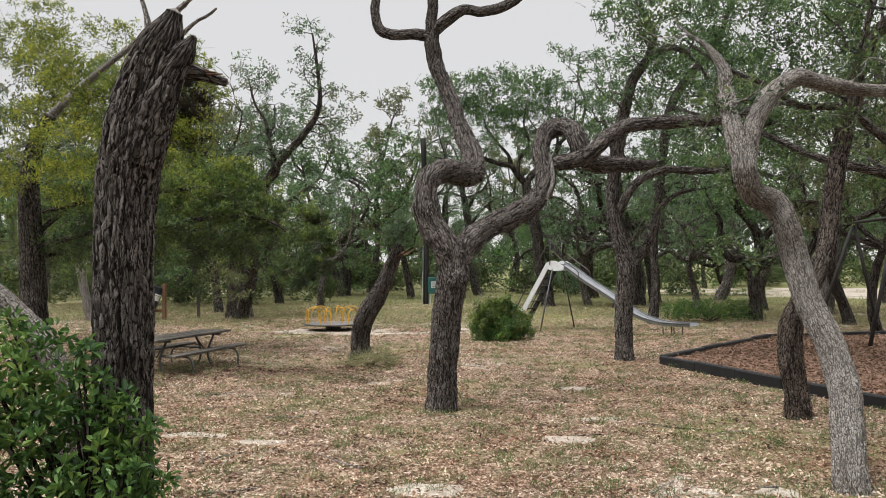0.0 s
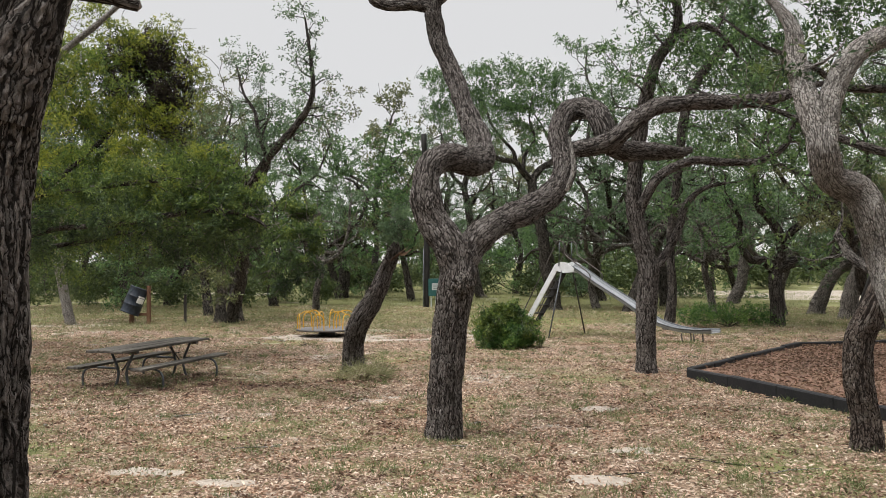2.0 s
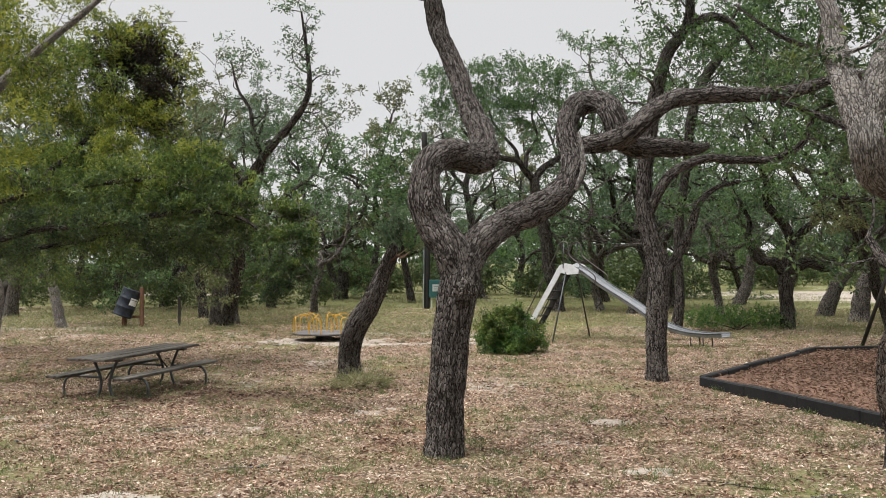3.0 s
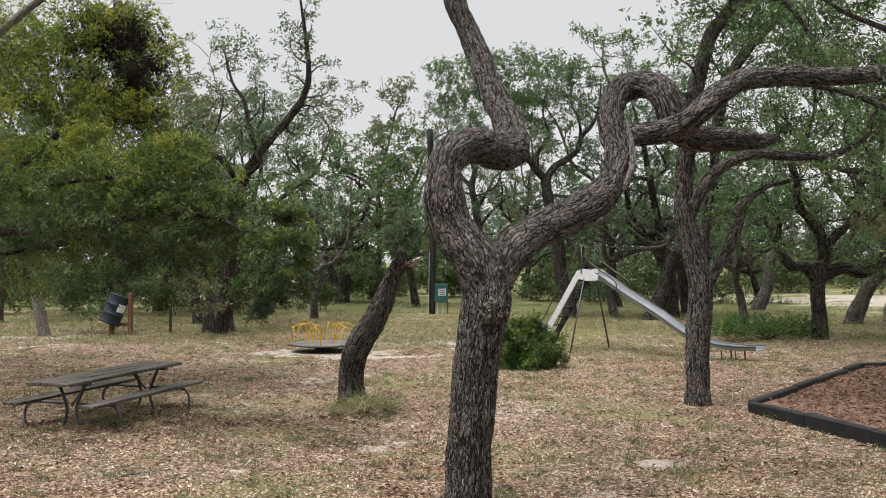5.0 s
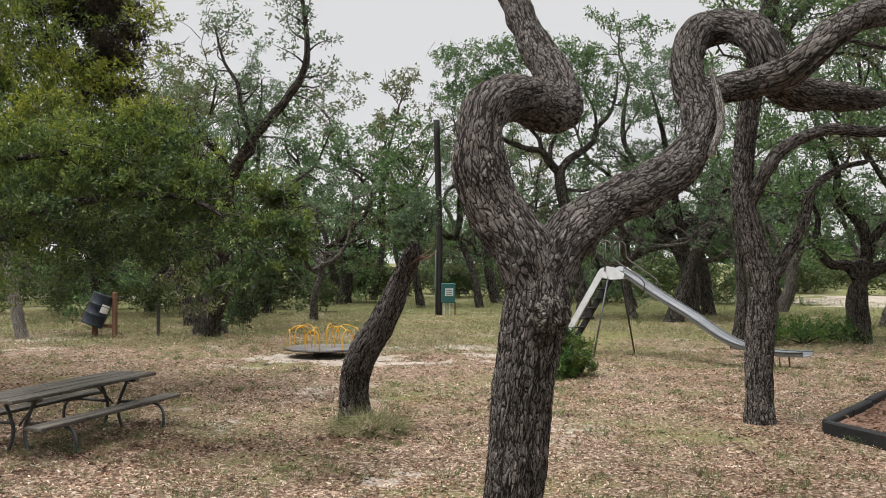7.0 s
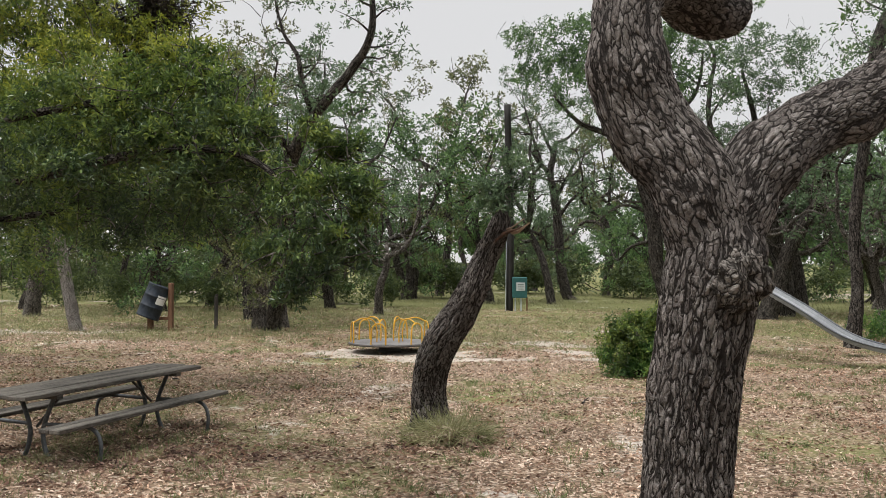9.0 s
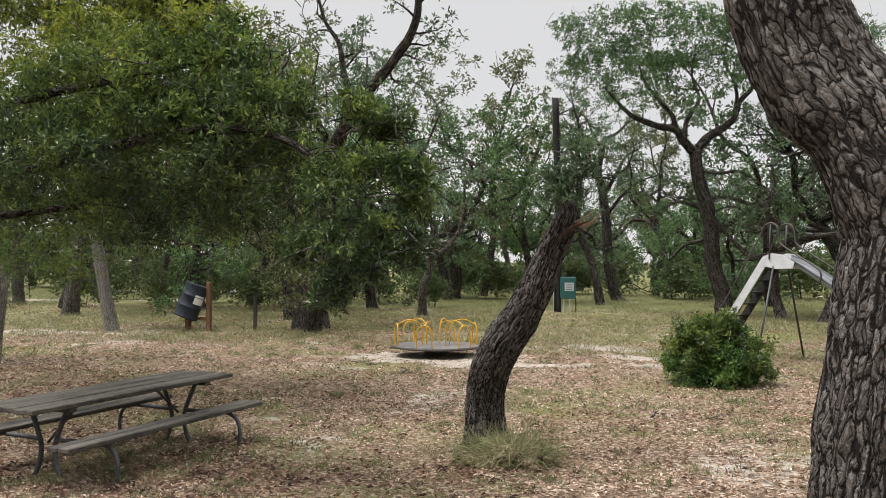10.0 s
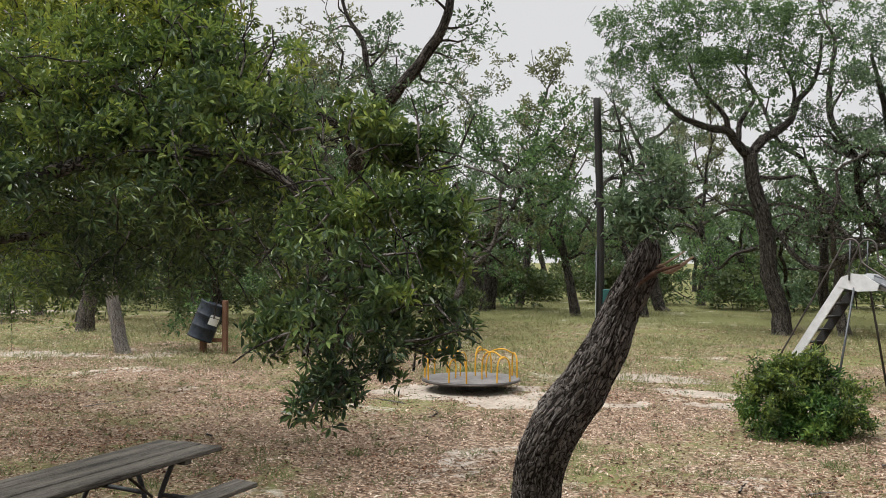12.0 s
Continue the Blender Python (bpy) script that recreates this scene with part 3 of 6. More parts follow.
def sand_sheet(name, spots, lift, cell, label):
    """Bare sand lying on the ground in irregular sheets."""
    vs, fs, off = [], [], 0
    for cx, cy, rx, ry, a in spots:
        n = 30
        s = np.linspace(-1.7, 1.7, n)
        U, V = np.meshgrid(s * rx, s * ry)
        c, sn = math.cos(radians(a)), math.sin(radians(a))
        X, Y = cx + U * c - V * sn, cy + U * sn + V * c
        w = patch(X, Y, spots)
        Z = ground_z(X, Y) + np.clip(w, -0.25, 0.12) * lift
        i, j = np.meshgrid(np.arange(n - 1), np.arange(n - 1), indexing="ij")
        q = i * n + j
        f = np.stack([q, q + 1, q + n + 1, q + n], -1).reshape(-1, 4)
        keep = (w.reshape(-1)[f] > -0.22).any(1)
        vs.append(np.stack([X, Y, Z], -1).reshape(-1, 3))
        fs.append(f[keep] + off)
        off += n * n
    return tagged(new(name, np_mesh(name, np.vstack(vs), np.vstack(fs), SAND)), label, "sand", kind="structure")


sand_sheet("ground_sand", BARE, 0.14, 0.2, "bare patches of pale grey sand among the leaves")
sand_sheet("road_sand", ROADS, 0.3, 0.5, "pale sandy track beyond the trees")


# ---- things of the playground ----
def picnic_table():
    t = thing("picnic_table", "weathered grey wooden picnic table with attached benches on bent pipe legs", "picnic table", at=(-5.63, 17.1, 0.0), turn=-12.0)
    half, top, seat = 1.45, 0.73, 0.43
    tex = random.Random(4)
    for k in range(3):
        x = (k - 1) * 0.25
        part("plank", block(0.242, 2 * half + tex.uniform(-0.03, 0.03), 0.045, (x, tex.uniform(-0.015, 0.015), top - 0.022 + tex.uniform(-0.003, 0.003)), 0.008,
                            Euler((0, tex.uniform(-0.02, 0.02), tex.uniform(-0.004, 0.004))).to_matrix().to_4x4()), WOOD_GREY, t)
    for s in (-1, 1):
        bench = part("bench", block(0.135, 2 * half, 0.045, (s * 0.71, 0, seat - 0.022), 0.008), WOOD_GREY, t, "grey plank bench seat")
        part("bench_plank", block(0.12, 2 * half + 0.02, 0.045, (s * 0.575, 0.01, seat - 0.023), 0.008), WOOD_GREY, bench)
        for e in (-1, 1):
            y = e * 0.93
            part("bench_leg", rod([(s * 0.1, y, 0.36), (s * 0.45, y, 0.37), (s * 0.66, y, 0.365), (s * 0.78, y, 0.31), (s * 0.83, y, 0.18), (s * 0.81, y, -0.03)], 0.021, 8, steps=0.03),
                 PIPE, t, "bent grey pipe leg", True)
    for e in (-1, 1):
        y = e * 0.93
        part("cross_batten", block(0.72, 0.09, 0.04, (0, y + e * 0.06, top - 0.066), 0.005), WOOD_GREY, t)
        for s in (-1, 1):
            part("leg", rod([(s * 0.24, y, top - 0.05), (s * 0.1, y, 0.36), (s * 0.09, y, 0.2), (s * 0.14, y, 0.05), (s * 0.2, y, -0.03)], 0.024, 8, steps=0.03), PIPE, t, "", True)
        part("brace", rod([(0, y, 0.33), (0, y - e * 0.42, top - 0.06)], 0.014, 8), PIPE_DARK, t)
    return t


picnic_table()


def playground_slide():
    """Built along +x from the ladder to the run-out, then turned."""
    s = thing("playground_slide", "old galvanised metal playground slide with white side panels and ladder", "slide", at=(3.1, 29.8, -0.15), turn=-41.0)
    top = 2.12
    half = 0.24
    # chute: a bent tray with raised side rails
    prof = [(0.12, top), (0.5, top - 0.14), (1.2, top - 0.55), (2.2, top - 1.07), (3.05, top - 1.55), (3.75, top - 1.74), (4.3, top - 1.78), (4.9, top - 1.76)]
    path = smooth_path(np.array([(x, 0, z, 1) for x, z in prof]), 0.12)[:, [0, 2]]
    bm = bmesh.new()
    rows = []
    for x, z in path:
        rows.append([bm.verts.new((x, y, z + h)) for y, h in ((-half - 0.012, 0.075), (-half, 0.075), (-half + 0.02, 0.0), (half - 0.02, 0.0), (half, 0.075), (half + 0.012, 0.075),
                                                              (half + 0.012, 0.03), (half, -0.012), (-half, -0.012), (-half - 0.012, 0.03))])
    for a, b in zip(rows, rows[1:]):
        for i in range(10):
            bm.faces.new((a[i], a[(i + 1) % 10], b[(i + 1) % 10], b[i]))
    bm.faces.new(rows[0])
    bm.faces.new(rows[-1][::-1])
    chute = part("chute", bm, STEEL, s, "bare steel sliding tray")
    for y in (-half - 0.02, half + 0.02):
        part("rail", rod([(x, y, z + 0.085) for x, z in path], 0.02, 8), PIPE, chute, "round side rail", True)
    # white gussets at the platform and along the ladder
    for y in (-half - 0.045, half + 0.045):
        bm = bmesh.new()
        out = [(-0.3, top - 0.12), (-0.22, top + 0.06), (-0.02, top + 0.13), (0.2, top + 0.11), (0.5, top - 0.06), (0.46, top - 0.18), (0.1, top - 0.2)]
        fr = [bm.verts.new((x, y - 0.008, z)) for x, z in out]
        bk = [bm.verts.new((x, y + 0.008, z)) for x, z in out]
        bm.faces.new(fr)
        bm.faces.new(bk[::-1])
        for i in range(len(out)):
            j = (i + 1) % len(out)
            bm.faces.new((fr[i], fr[j], bk[j], bk[i]))
        part("side_plate", bm, WHITE_STEEL, s, "white painted side plate")
    slope = Vector((1.4, 0, top - 0.05))
    lean = Matrix.Rotation(math.atan2(1.4, top - 0.05), 4, "Y")
    mid = (-0.2 - 0.7, 0, (top - 0.05) / 2)
    # far side and treads are near-black to paint in the ladder's step shadows
    for y, w, mt in ((-half - 0.03, 0.17, WHITE_STEEL), (half + 0.03, 0.17, BLACK_GAP)):
        part("stringer", block(w, 0.03, slope.length + 0.1, (mid[0], y, mid[2]), 0.004, lean), mt, s, "flat steel ladder side")
    for k in range(8):
        f = (k + 0.6) / 8.2
        part("step", block(0.17, 2 * half + 0.03, 0.03, (-0.2 - 1.4 * (1 - f), 0, (top - 0.05) * f), 0.003), BLACK_GAP, s, "metal tread coloured dark for the shade between steps")
    part("platform", block(0.42, 2 * half, 0.03, (-0.06, 0, top), 0.004), STEEL, s)
    for y, m in ((-1, PIPE), (1, PIPE_DARK)):
        part("leg", rod([(0.02, y * half * 1.1, top - 0.1), (0.02, y * 0.93, -0.05)], 0.022, 8), m, s, "splayed pipe leg", True)
        yy = y * (half + 0.07)
        part("handrail", rod([(-1.45, yy * 1.25, 0.6), (-0.75, yy * 1.2, 1.75), (-0.28, yy, 2.6), (-0.16, yy, 2.83), (0.0, yy, 2.88), (0.12, yy, 2.8), (0.16, yy, 2.6), (0.2, yy, 2.45),
                              (0.55, yy, 2.22), (0.95, yy, 1.98), (1.08, yy, 1.84), (1.05, yy, 1.62)], 0.017, 8, steps=0.05), PIPE_DARK, s, "bent pipe handrail", True)
        part("upright", rod([(-0.06, yy, top), (-0.03, yy, 2.86)], 0.014, 8), PIPE, s, "", True)
        part("foot_hoop", rod([(4.2 + 0.18 * y, -half, top - 1.8), (4.22 + 0.18 * y, -half + 0.02, 0.06), (4.22 + 0.18 * y, 0, -0.02), (4.22 + 0.18 * y, half - 0.02, 0.06), (4.2 + 0.18 * y, half, top - 1.8)],
                              0.018, 8, steps=0.04), PIPE_DARK, s, "", True)
    return s


playground_slide().scale = (1.065, 1.065, 1.065)


def merry_go_round():
    m = thing("merry_go_round", "small merry-go-round with dark deck and yellow hoop handles", "merry-go-round", at=(-4.3, 27.5, 0.0), turn=10)
    r, z = 0.92, 0.22
    bm = bmesh.new()
    bmesh.ops.create_cone(bm, cap_ends=True, segments=40, radius1=r - 0.03, radius2=r, depth=0.045, matrix=Matrix.Translation((0, 0, z)))
    deck = part("deck", bm, DECK, m, "worn dark steel deck")
    part("rim", rod([(r * math.cos(a), r * math.sin(a), z - 0.005) for a in np.linspace(0, math.tau, 41)], 0.022, 8), PIPE_DARK, deck, "", True)
    bm = bmesh.new()
    bmesh.ops.create_cone(bm, cap_ends=True, segments=20, radius1=0.28, radius2=0.2, depth=0.24, matrix=Matrix.Translation((0, 0, 0.1)))
    part("hub", bm, PIPE_DARK, m)
    for k in range(6):
        a = math.tau * k / 6 + 0.25
        c, s2 = math.cos(a), math.sin(a)
        hoop = [(0.86, -0.17), (0.86, -0.15), (0.85, -0.06), (0.85, 0.06), (0.86, 0.15), (0.86, 0.17)]
        hz = [z, 0.58, 0.69, 0.69, 0.58, z]
        part("handle", rod([(c * x - s2 * y, s2 * x + c * y, h) for (x, y), h in zip(hoop, hz)], 0.015, 8, steps=0.04), YELLOW, m, "yellow hoop handle", True)
        part("spoke_bar", rod([(c * 0.85, s2 * 0.85, 0.68), (c * 0.62, s2 * 0.62, 0.78), (c * 0.38, s2 * 0.38, 0.72), (c * 0.3, s2 * 0.3, 0.5), (c * 0.3, s2 * 0.3, z)], 0.014, 8, steps=0.04),
             YELLOW, m, "yellow bent bar", True)
    return m


merry_go_round()


def litter_drum():
    d = thing("litter_drum", "dark blue-black steel drum hung tilted between wooden posts", "trash can", at=(-12.15, 32.45, 0.0), turn=0)
    tilt = Matrix.Translation((-0.16, 0, 0.86)) @ Euler((radians(-8), radians(20), 0)).to_matrix().to_4x4()
    r, h = 0.33, 1.0
    ribs = [(0.0, r * 0.9), (0.0, r), (0.03, r + 0.012), (0.05, r), (0.32, r), (0.335, r + 0.014), (0.35, r), (0.64, r), (0.655, r + 0.014), (0.67, r), (0.95, r), (0.975, r + 0.014),
            (1.0, r), (1.0, r - 0.02), (0.12, r - 0.02)]
    bm = bmesh.new()
    rings = [[bm.verts.new(tilt @ Vector((q * math.cos(a), q * math.sin(a), (z - 0.5) * h))) for a in np.linspace(0, math.tau, 32, endpoint=False)] for z, q in ribs]
    for a, b in zip(rings, rings[1:]):
        for i in range(32):
            bm.faces.new((a[i], a[(i + 1) % 32], b[(i + 1) % 32], b[i]))
    bm.faces.new(rings[0][::-1])
    bm.faces.new(rings[-1])
    drum = part("drum", bm, DRUM, d, "dented ribbed drum", True)
    bm = bmesh.new()
    cols = [[bm.verts.new(tilt @ Vector(((r + 0.006) * math.cos(a), (r + 0.006) * math.sin(a), z))) for z in (-0.04, 0.22)] for a in np.linspace(radians(-58), radians(-6), 8)]
    for a, b in zip(cols, cols[1:]):
        bm.faces.new((a[0], b[0], b[1], a[1]))
    part("white_patch", bm, DRUM_WHITE, drum, "square white painted patch")
    part("post", block(0.13, 0.13, 1.5, (0.36, 0.02, 0.65), 0.012), WOOD_POST, d, "reddish brown post")
    part("short_post", block(0.15, 0.14, 0.55, (-0.28, 0.05, 0.2), 0.012), WOOD_POST, d)
    part("crossbar", block(0.6, 0.06, 0.1, (0.05, 0.06, 0.36), 0.008), WOOD_POST, d)
    return d


litter_drum()


def wooden_post(at, h, w, turn, label):
    t = thing("wooden_post", label, "post", at=at, turn=turn)
    part("shaft", block(w, w, h + 0.2, (0, 0, h / 2 - 0.1), 0.015), WOOD_DARK, t)
    part("cap", block(w * 0.85, w * 0.85, 0.05, (0.01, 0, h + 0.03), 0.012), WOOD_DARK, t)
    return t


wooden_post((-10.7, 33.2, 0), 1.0, 0.1, 12, "short dark weathered post standing in leaves")

pole = thing("utility_pole", "tall dark timber utility pole", "pole", at=(-2.68, 45.0, 0))
part("shaft", rod([(0, 0, -0.3), (0.03, 0, 3), (-0.04, 0, 6), (-0.12, 0, 8.6)], 0.14, 14, steps=0.5), POLE_WOOD, pole, "", True)
part("conduit", rod([(-0.12, -0.13, 0), (-0.13, -0.13, 2.9)], 0.03, 8), PIPE, pole, "pale conduit up the side", True)
part("guard_strip", block(0.05, 0.04, 1.7, (-0.14, -0.12, 0.85), 0.008), NOTICE, pole, "pale cover strip")

board = thing("notice_board", "teal painted notice box on two posts", "sign", at=(-2.2, 44.9, 0), turn=4)
case = part("case", block(0.62, 0.24, 0.86, (-0.06, 0, 0.98), 0.02), TEAL, board)
part("notice", block(0.36, 0.012, 0.34, (-0.02, -0.13, 1.02), 0), NOTICE, case, "pale paper notice")
for k in range(3):
    part("line", block(0.24, 0.006, 0.025, (-0.02, -0.14, 1.1 - 0.09 * k), 0), INK, case)
for x in (-0.24, 0.0, 0.24):
    part("post", block(0.06, 0.06, 0.75, (x, 0.0, 0.22), 0.006), NOTICE if x < 0.2 else WOOD_POST, board)


def play_pit():
    corners = [(8.0, 9.6), (4.6, 18.2), (8.5, 23.9), (15.6, 26.2), (17.6, 12.2)]
    pit = thing("play_pit_border", "black timber border round a pit of red mulch", "border", kind="structure")
    for (x0, y0), (x1, y1) in zip(corners, corners[1:] + corners[:1]):
        L = math.hypot(x1 - x0, y1 - y0)
        n = max(1, round(L / 1.25))
        a = math.atan2(y1 - y0, x1 - x0)
        for k in range(n):
            f = (k + 0.5) / n
            turn = Matrix.Rotation(a, 4, "Z") @ Euler((0, random.uniform(-0.01, 0.01), random.uniform(-0.012, 0.012))).to_matrix().to_4x4()
            part("timber", block(L / n - 0.012, 0.14, 0.26, (x0 + (x1 - x0) * f, y0 + (y1 - y0) * f, 0.065 + random.uniform(-0.012, 0.012)), 0.02, turn), TIMBER_BLACK, pit)
    rng = np.random.RandomState(12)
    bm = bmesh.new()
    cx, cy = np.mean(corners, axis=0)
    ring = [bm.verts.new((cx + (x - cx) * 0.985, cy + (y - cy) * 0.985, 0.1)) for x, y in corners]
    bm.faces.new(ring)
    bmesh.ops.triangulate(bm, faces=bm.faces)
    bmesh.ops.subdivide_edges(bm, edges=bm.edges, cuts=14, use_grid_fill=True)
    for v in bm.verts:
        v.co.z = 0.1 + 0.05 * noise.noise(v.co * 0.9)
    me = bpy.data.meshes.new("ground_mulch")
    bm.to_mesh(me)
    bm.free()
    me.materials.append(MULCH)
    tagged(new("ground_mulch", me), "reddish brown wood mulch filling the play pit", "mulch", kind="structure")
    # loose chips on the mulch
    xy = rng.uniform((4.7, 9.5), (15, 24.5), (26000, 2))
    keep = np.ones(len(xy), bool)
    for (x0, y0), (x1, y1) in zip(corners, corners[1:] + corners[:1]):
        keep &= ((x1 - x0) * (xy[:, 1] - y0) - (y1 - y0) * (xy[:, 0] - x0)) < -0.9
    xy = xy[keep]
    at = np.column_stack([xy, np.full(len(xy), 0.12) + rng.uniform(0, 0.03, len(xy))])
    d = rng.normal(size=(len(xy), 3)) * np.array([1, 1, 0.3])
    tagged(new("mulch_chips", leaf_mesh("mulch_chips", at, d, rng.uniform(0.05, 0.11, len(xy)), LEAF_TAN, rng, 0.45)), "loose red-brown mulch chips and dead leaves in the pit", "mulch", kind="stuff")


play_pit()

swing = thing("swing_frame", "dark steel A-frame of a playground swing set", "swing set", at=(10.12, 21.1, 0.05), turn=0)
for dx in (0.0, 1.9):
    part("leg", rod([(dx, 0, -0.1), (0.95, 0.6, 3.3)], 0.05, 10), BLACK_GAP, swing, "dark pipe leg", True)
part("top_bar", rod([(0.95, 0.5, 3.28), (1.4, 4.6, 3.28)], 0.045, 10), BLACK_GAP, swing, "", True)
for dx in (0.45, 2.35):
    part("leg", rod([(dx, 5.1, -0.1), (1.4, 4.5, 3.3)], 0.05, 10), BLACK_GAP, swing, "dark pipe leg", True)


# ---- named trees ----
def crown_on(limbs, seed, name, parent, leaf, bark, start=0.35, every=0.35, reach=(0.5, 1.1), puff=0.38, dense=40, size=0.09, per=8, up=0.25, bare=0.0, fine=False, droop=0.1, wide=0.42):
    """Side branches, twigs and leaves on given limbs."""
    rng = np.random.RandomState(seed)
    shoots, tips = [], []
    for c in limbs:
        path = smooth_path(c, every)
        n = len(path)
        for i in range(int(start * n), n):
            k = 1 if i < n - 1 else 2
            for _ in range(k):
                way = rng.normal(size=3) * np.array([1, 1, 0.7]) + np.array([0, 0, up])
                br = shoot(path[i, :3], way, rng.uniform(*reach), max(0.008, min(0.03, path[i, 3] * 0.5)), 0.005, rng, 0.4, droop, 4)
                shoots.append(br)
                tips += [(*br[-1][:3], 1.0), (*br[2][:3], 0.75)]
                tw = shoot(br[2][:3], rng.normal(size=3), rng.uniform(*reach) * 0.5, 0.008, 0.004, rng, 0.4, droop, 3)
                shoots.append(tw)
                tips.append((*tw[-1][:3], 0.8))
    tagged(attach("branchwork", limb_mesh("branchwork", shoots, bark, 5, 0.14, seed=seed), parent), kind="stuff")
    keep = [(x, y, z, s * puff * rng.uniform(0.7, 1.3)) for x, y, z, s in tips if rng.uniform() >= bare]
    if keep:
        at, d = sprays(clump_points(keep, rng, dense), per, size * 0.8, rng, 0.5)
        tagged(attach("crown", leaf_mesh("crown", at, d, size * rng.uniform(0.6, 1.2, len(at)), leaf, rng, wide, fine), parent), kind="stuff")


def foliage(name, clumps, seed, parent, leaf, dense, size, per=9, fine=False, wide=0.36):
    """A mass of leaves on fine twigs in the given puffs."""
    rng = np.random.RandomState(seed)
    small = puffs_in(clumps, rng)
    share = sum(r * r for _, _, _, r in clumps) / sum(r * r for _, _, _, r in small)
    pts = clump_points(small, rng, dense * share, 4)
    at, d = sprays(pts, per, size * 0.5, rng, 0.35)
    tagged(attach(name, leaf_mesh(name, at, d, size * rng.uniform(0.65, 1.2, len(at)), leaf, rng, wide, fine), parent), kind="stuff")
    return pts


def twigs_in(clumps, seed, parent, bark, per=7, name="twig_spray"):
    rng = np.random.RandomState(seed)
    out = []
    for x, y, z, r in clumps:
        for _ in range(per):
            d = unit(rng.normal(size=(1, 3)))[0]
            foot_ = np.array((x, y, z)) + rng.normal(size=3) * 0.35 * r
            out.append(shoot(foot_, d, r * rng.uniform(0.7, 1.2), 0.008, 0.003, rng, 0.35, 0.02, 4))
    tagged(attach(name, limb_mesh(name, out, bark, 4, 0.12, seed=seed), parent), kind="stuff")


# limbs as (x, y, z, radius) along their run, and puffs of foliage as (x, y, z, radius)
MAIN_TRUNK = [(0.18, 12.02, -0.33, 0.314), (0.2, 12.02, -0.01, 0.257), (0.21, 12.02, 0.31, 0.228), (0.24, 12.02, 0.91, 0.218), (0.29, 12.02, 1.47, 0.218), (0.36, 12.02, 1.9, 0.233), (0.4, 12.02, 2.15, 0.233), (0.41, 12.02, 2.32, 0.142)]
MAIN_LEFT = [(0.4, 12.02, 2.13, 0.21), (0.23, 12.05, 2.54, 0.215), (0.02, 12.1, 2.89, 0.2), (-0.04, 12.15, 3.24, 0.19), (0.03, 12.32, 3.54, 0.19), (0.26, 12.72, 3.7, 0.19), (0.52, 13.25, 3.7, 0.2), (0.66, 13.62, 3.82, 0.205), (0.62, 13.9, 4.1, 0.185), (0.5, 14.2, 4.38, 0.171), (0.34, 14.6, 4.84, 0.147), (0.19, 14.9, 5.29, 0.144), (-0.08, 15.1, 5.92, 0.14), (-0.15, 15.1, 6.34, 0.14), (-0.16, 15.1, 6.71, 0.108), (-0.13, 15.1, 7.14, 0.092), (-0.19, 15.1, 7.77, 0.054)]
MAIN_TWIG_L = [(-0.14, 15.1, 6.44, 0.108), (-0.46, 15.1, 6.5, 0.097), (-0.84, 15.1, 6.49, 0.097), (-1.12, 15.1, 6.6, 0.097), (-1.22, 15.1, 6.94, 0.081), (-1.17, 15.1, 7.32, 0.075), (-1.04, 15.1, 8.0, 0.043)]
MAIN_TWIG_R = [(-0.16, 15.1, 6.5, 0.108), (0.07, 15.1, 6.71, 0.113), (0.43, 15.1, 6.93, 0.097), (0.76, 15.1, 6.9, 0.092), (1.12, 15.1, 6.96, 0.092), (1.49, 15.1, 7.16, 0.075), (1.91, 15.1, 7.61, 0.043)]
MAIN_RIGHT = [(0.39, 12.02, 2.13, 0.184), (0.62, 12.2, 2.56, 0.189), (0.97, 12.5, 2.81, 0.179), (1.37, 12.8, 3.02, 0.179), (1.7, 13.1, 3.27, 0.17), (1.86, 13.35, 3.63, 0.156), (1.78, 13.6, 4.08, 0.147), (1.86, 13.75, 4.38, 0.152), (2.07, 13.85, 4.53, 0.156), (2.29, 13.6, 4.46, 0.156), (2.39, 13.35, 4.22, 0.152), (2.5, 13.4, 3.96, 0.161), (2.78, 13.6, 3.87, 0.143), (3.17, 13.85, 3.89, 0.133), (3.59, 14.1, 3.9, 0.092), (3.82, 14.2, 3.96, 0.046)]
MAIN_CROSS = [(1.89, 13.5, 3.88, 0.1), (2.17, 13.3, 3.89, 0.125), (2.42, 13, 3.91, 0.135), (2.66, 12.9, 4.08, 0.13), (2.92, 13, 4.31, 0.12), (3.27, 13.2, 4.47, 0.11), (3.89, 13.6, 4.57, 0.105), (4.53, 14, 4.64, 0.1), (5.08, 14.3, 4.74, 0.09), (5.7, 14.6, 4.96, 0.06), (6.34, 14.9, 5.11, 0.04)]
MAIN_SPUR = [(1.91, 13.2, 4.03, 0.02), (1.96, 13.05, 3.58, 0.035), (1.86, 13, 3.26, 0.03)]
SNAG_TRUNK = [(-1.7, 4.65, -0.21, 0.33), (-1.66, 4.65, 0.27, 0.26), (-1.62, 4.65, 0.92, 0.21), (-1.6, 4.65, 1.72, 0.2), (-1.6, 4.65, 2.33, 0.2), (-1.58, 4.65, 2.73, 0.205), (-1.54, 4.65, 3.13, 0.205), (-1.45, 4.65, 3.46, 0.195), (-1.37, 4.65, 3.72, 0.17), (-1.29, 4.65, 3.9, 0.12), (-1.23, 4.65, 4.05, 0.05)]
SNAG_SPLIT = [(-1.47, 4.6, 2.96, 0.15), (-1.35, 4.6, 3.36, 0.15), (-1.24, 4.6, 3.6, 0.11), (-1.14, 4.6, 3.75, 0.075), (-1.07, 4.6, 3.86, 0.02)]
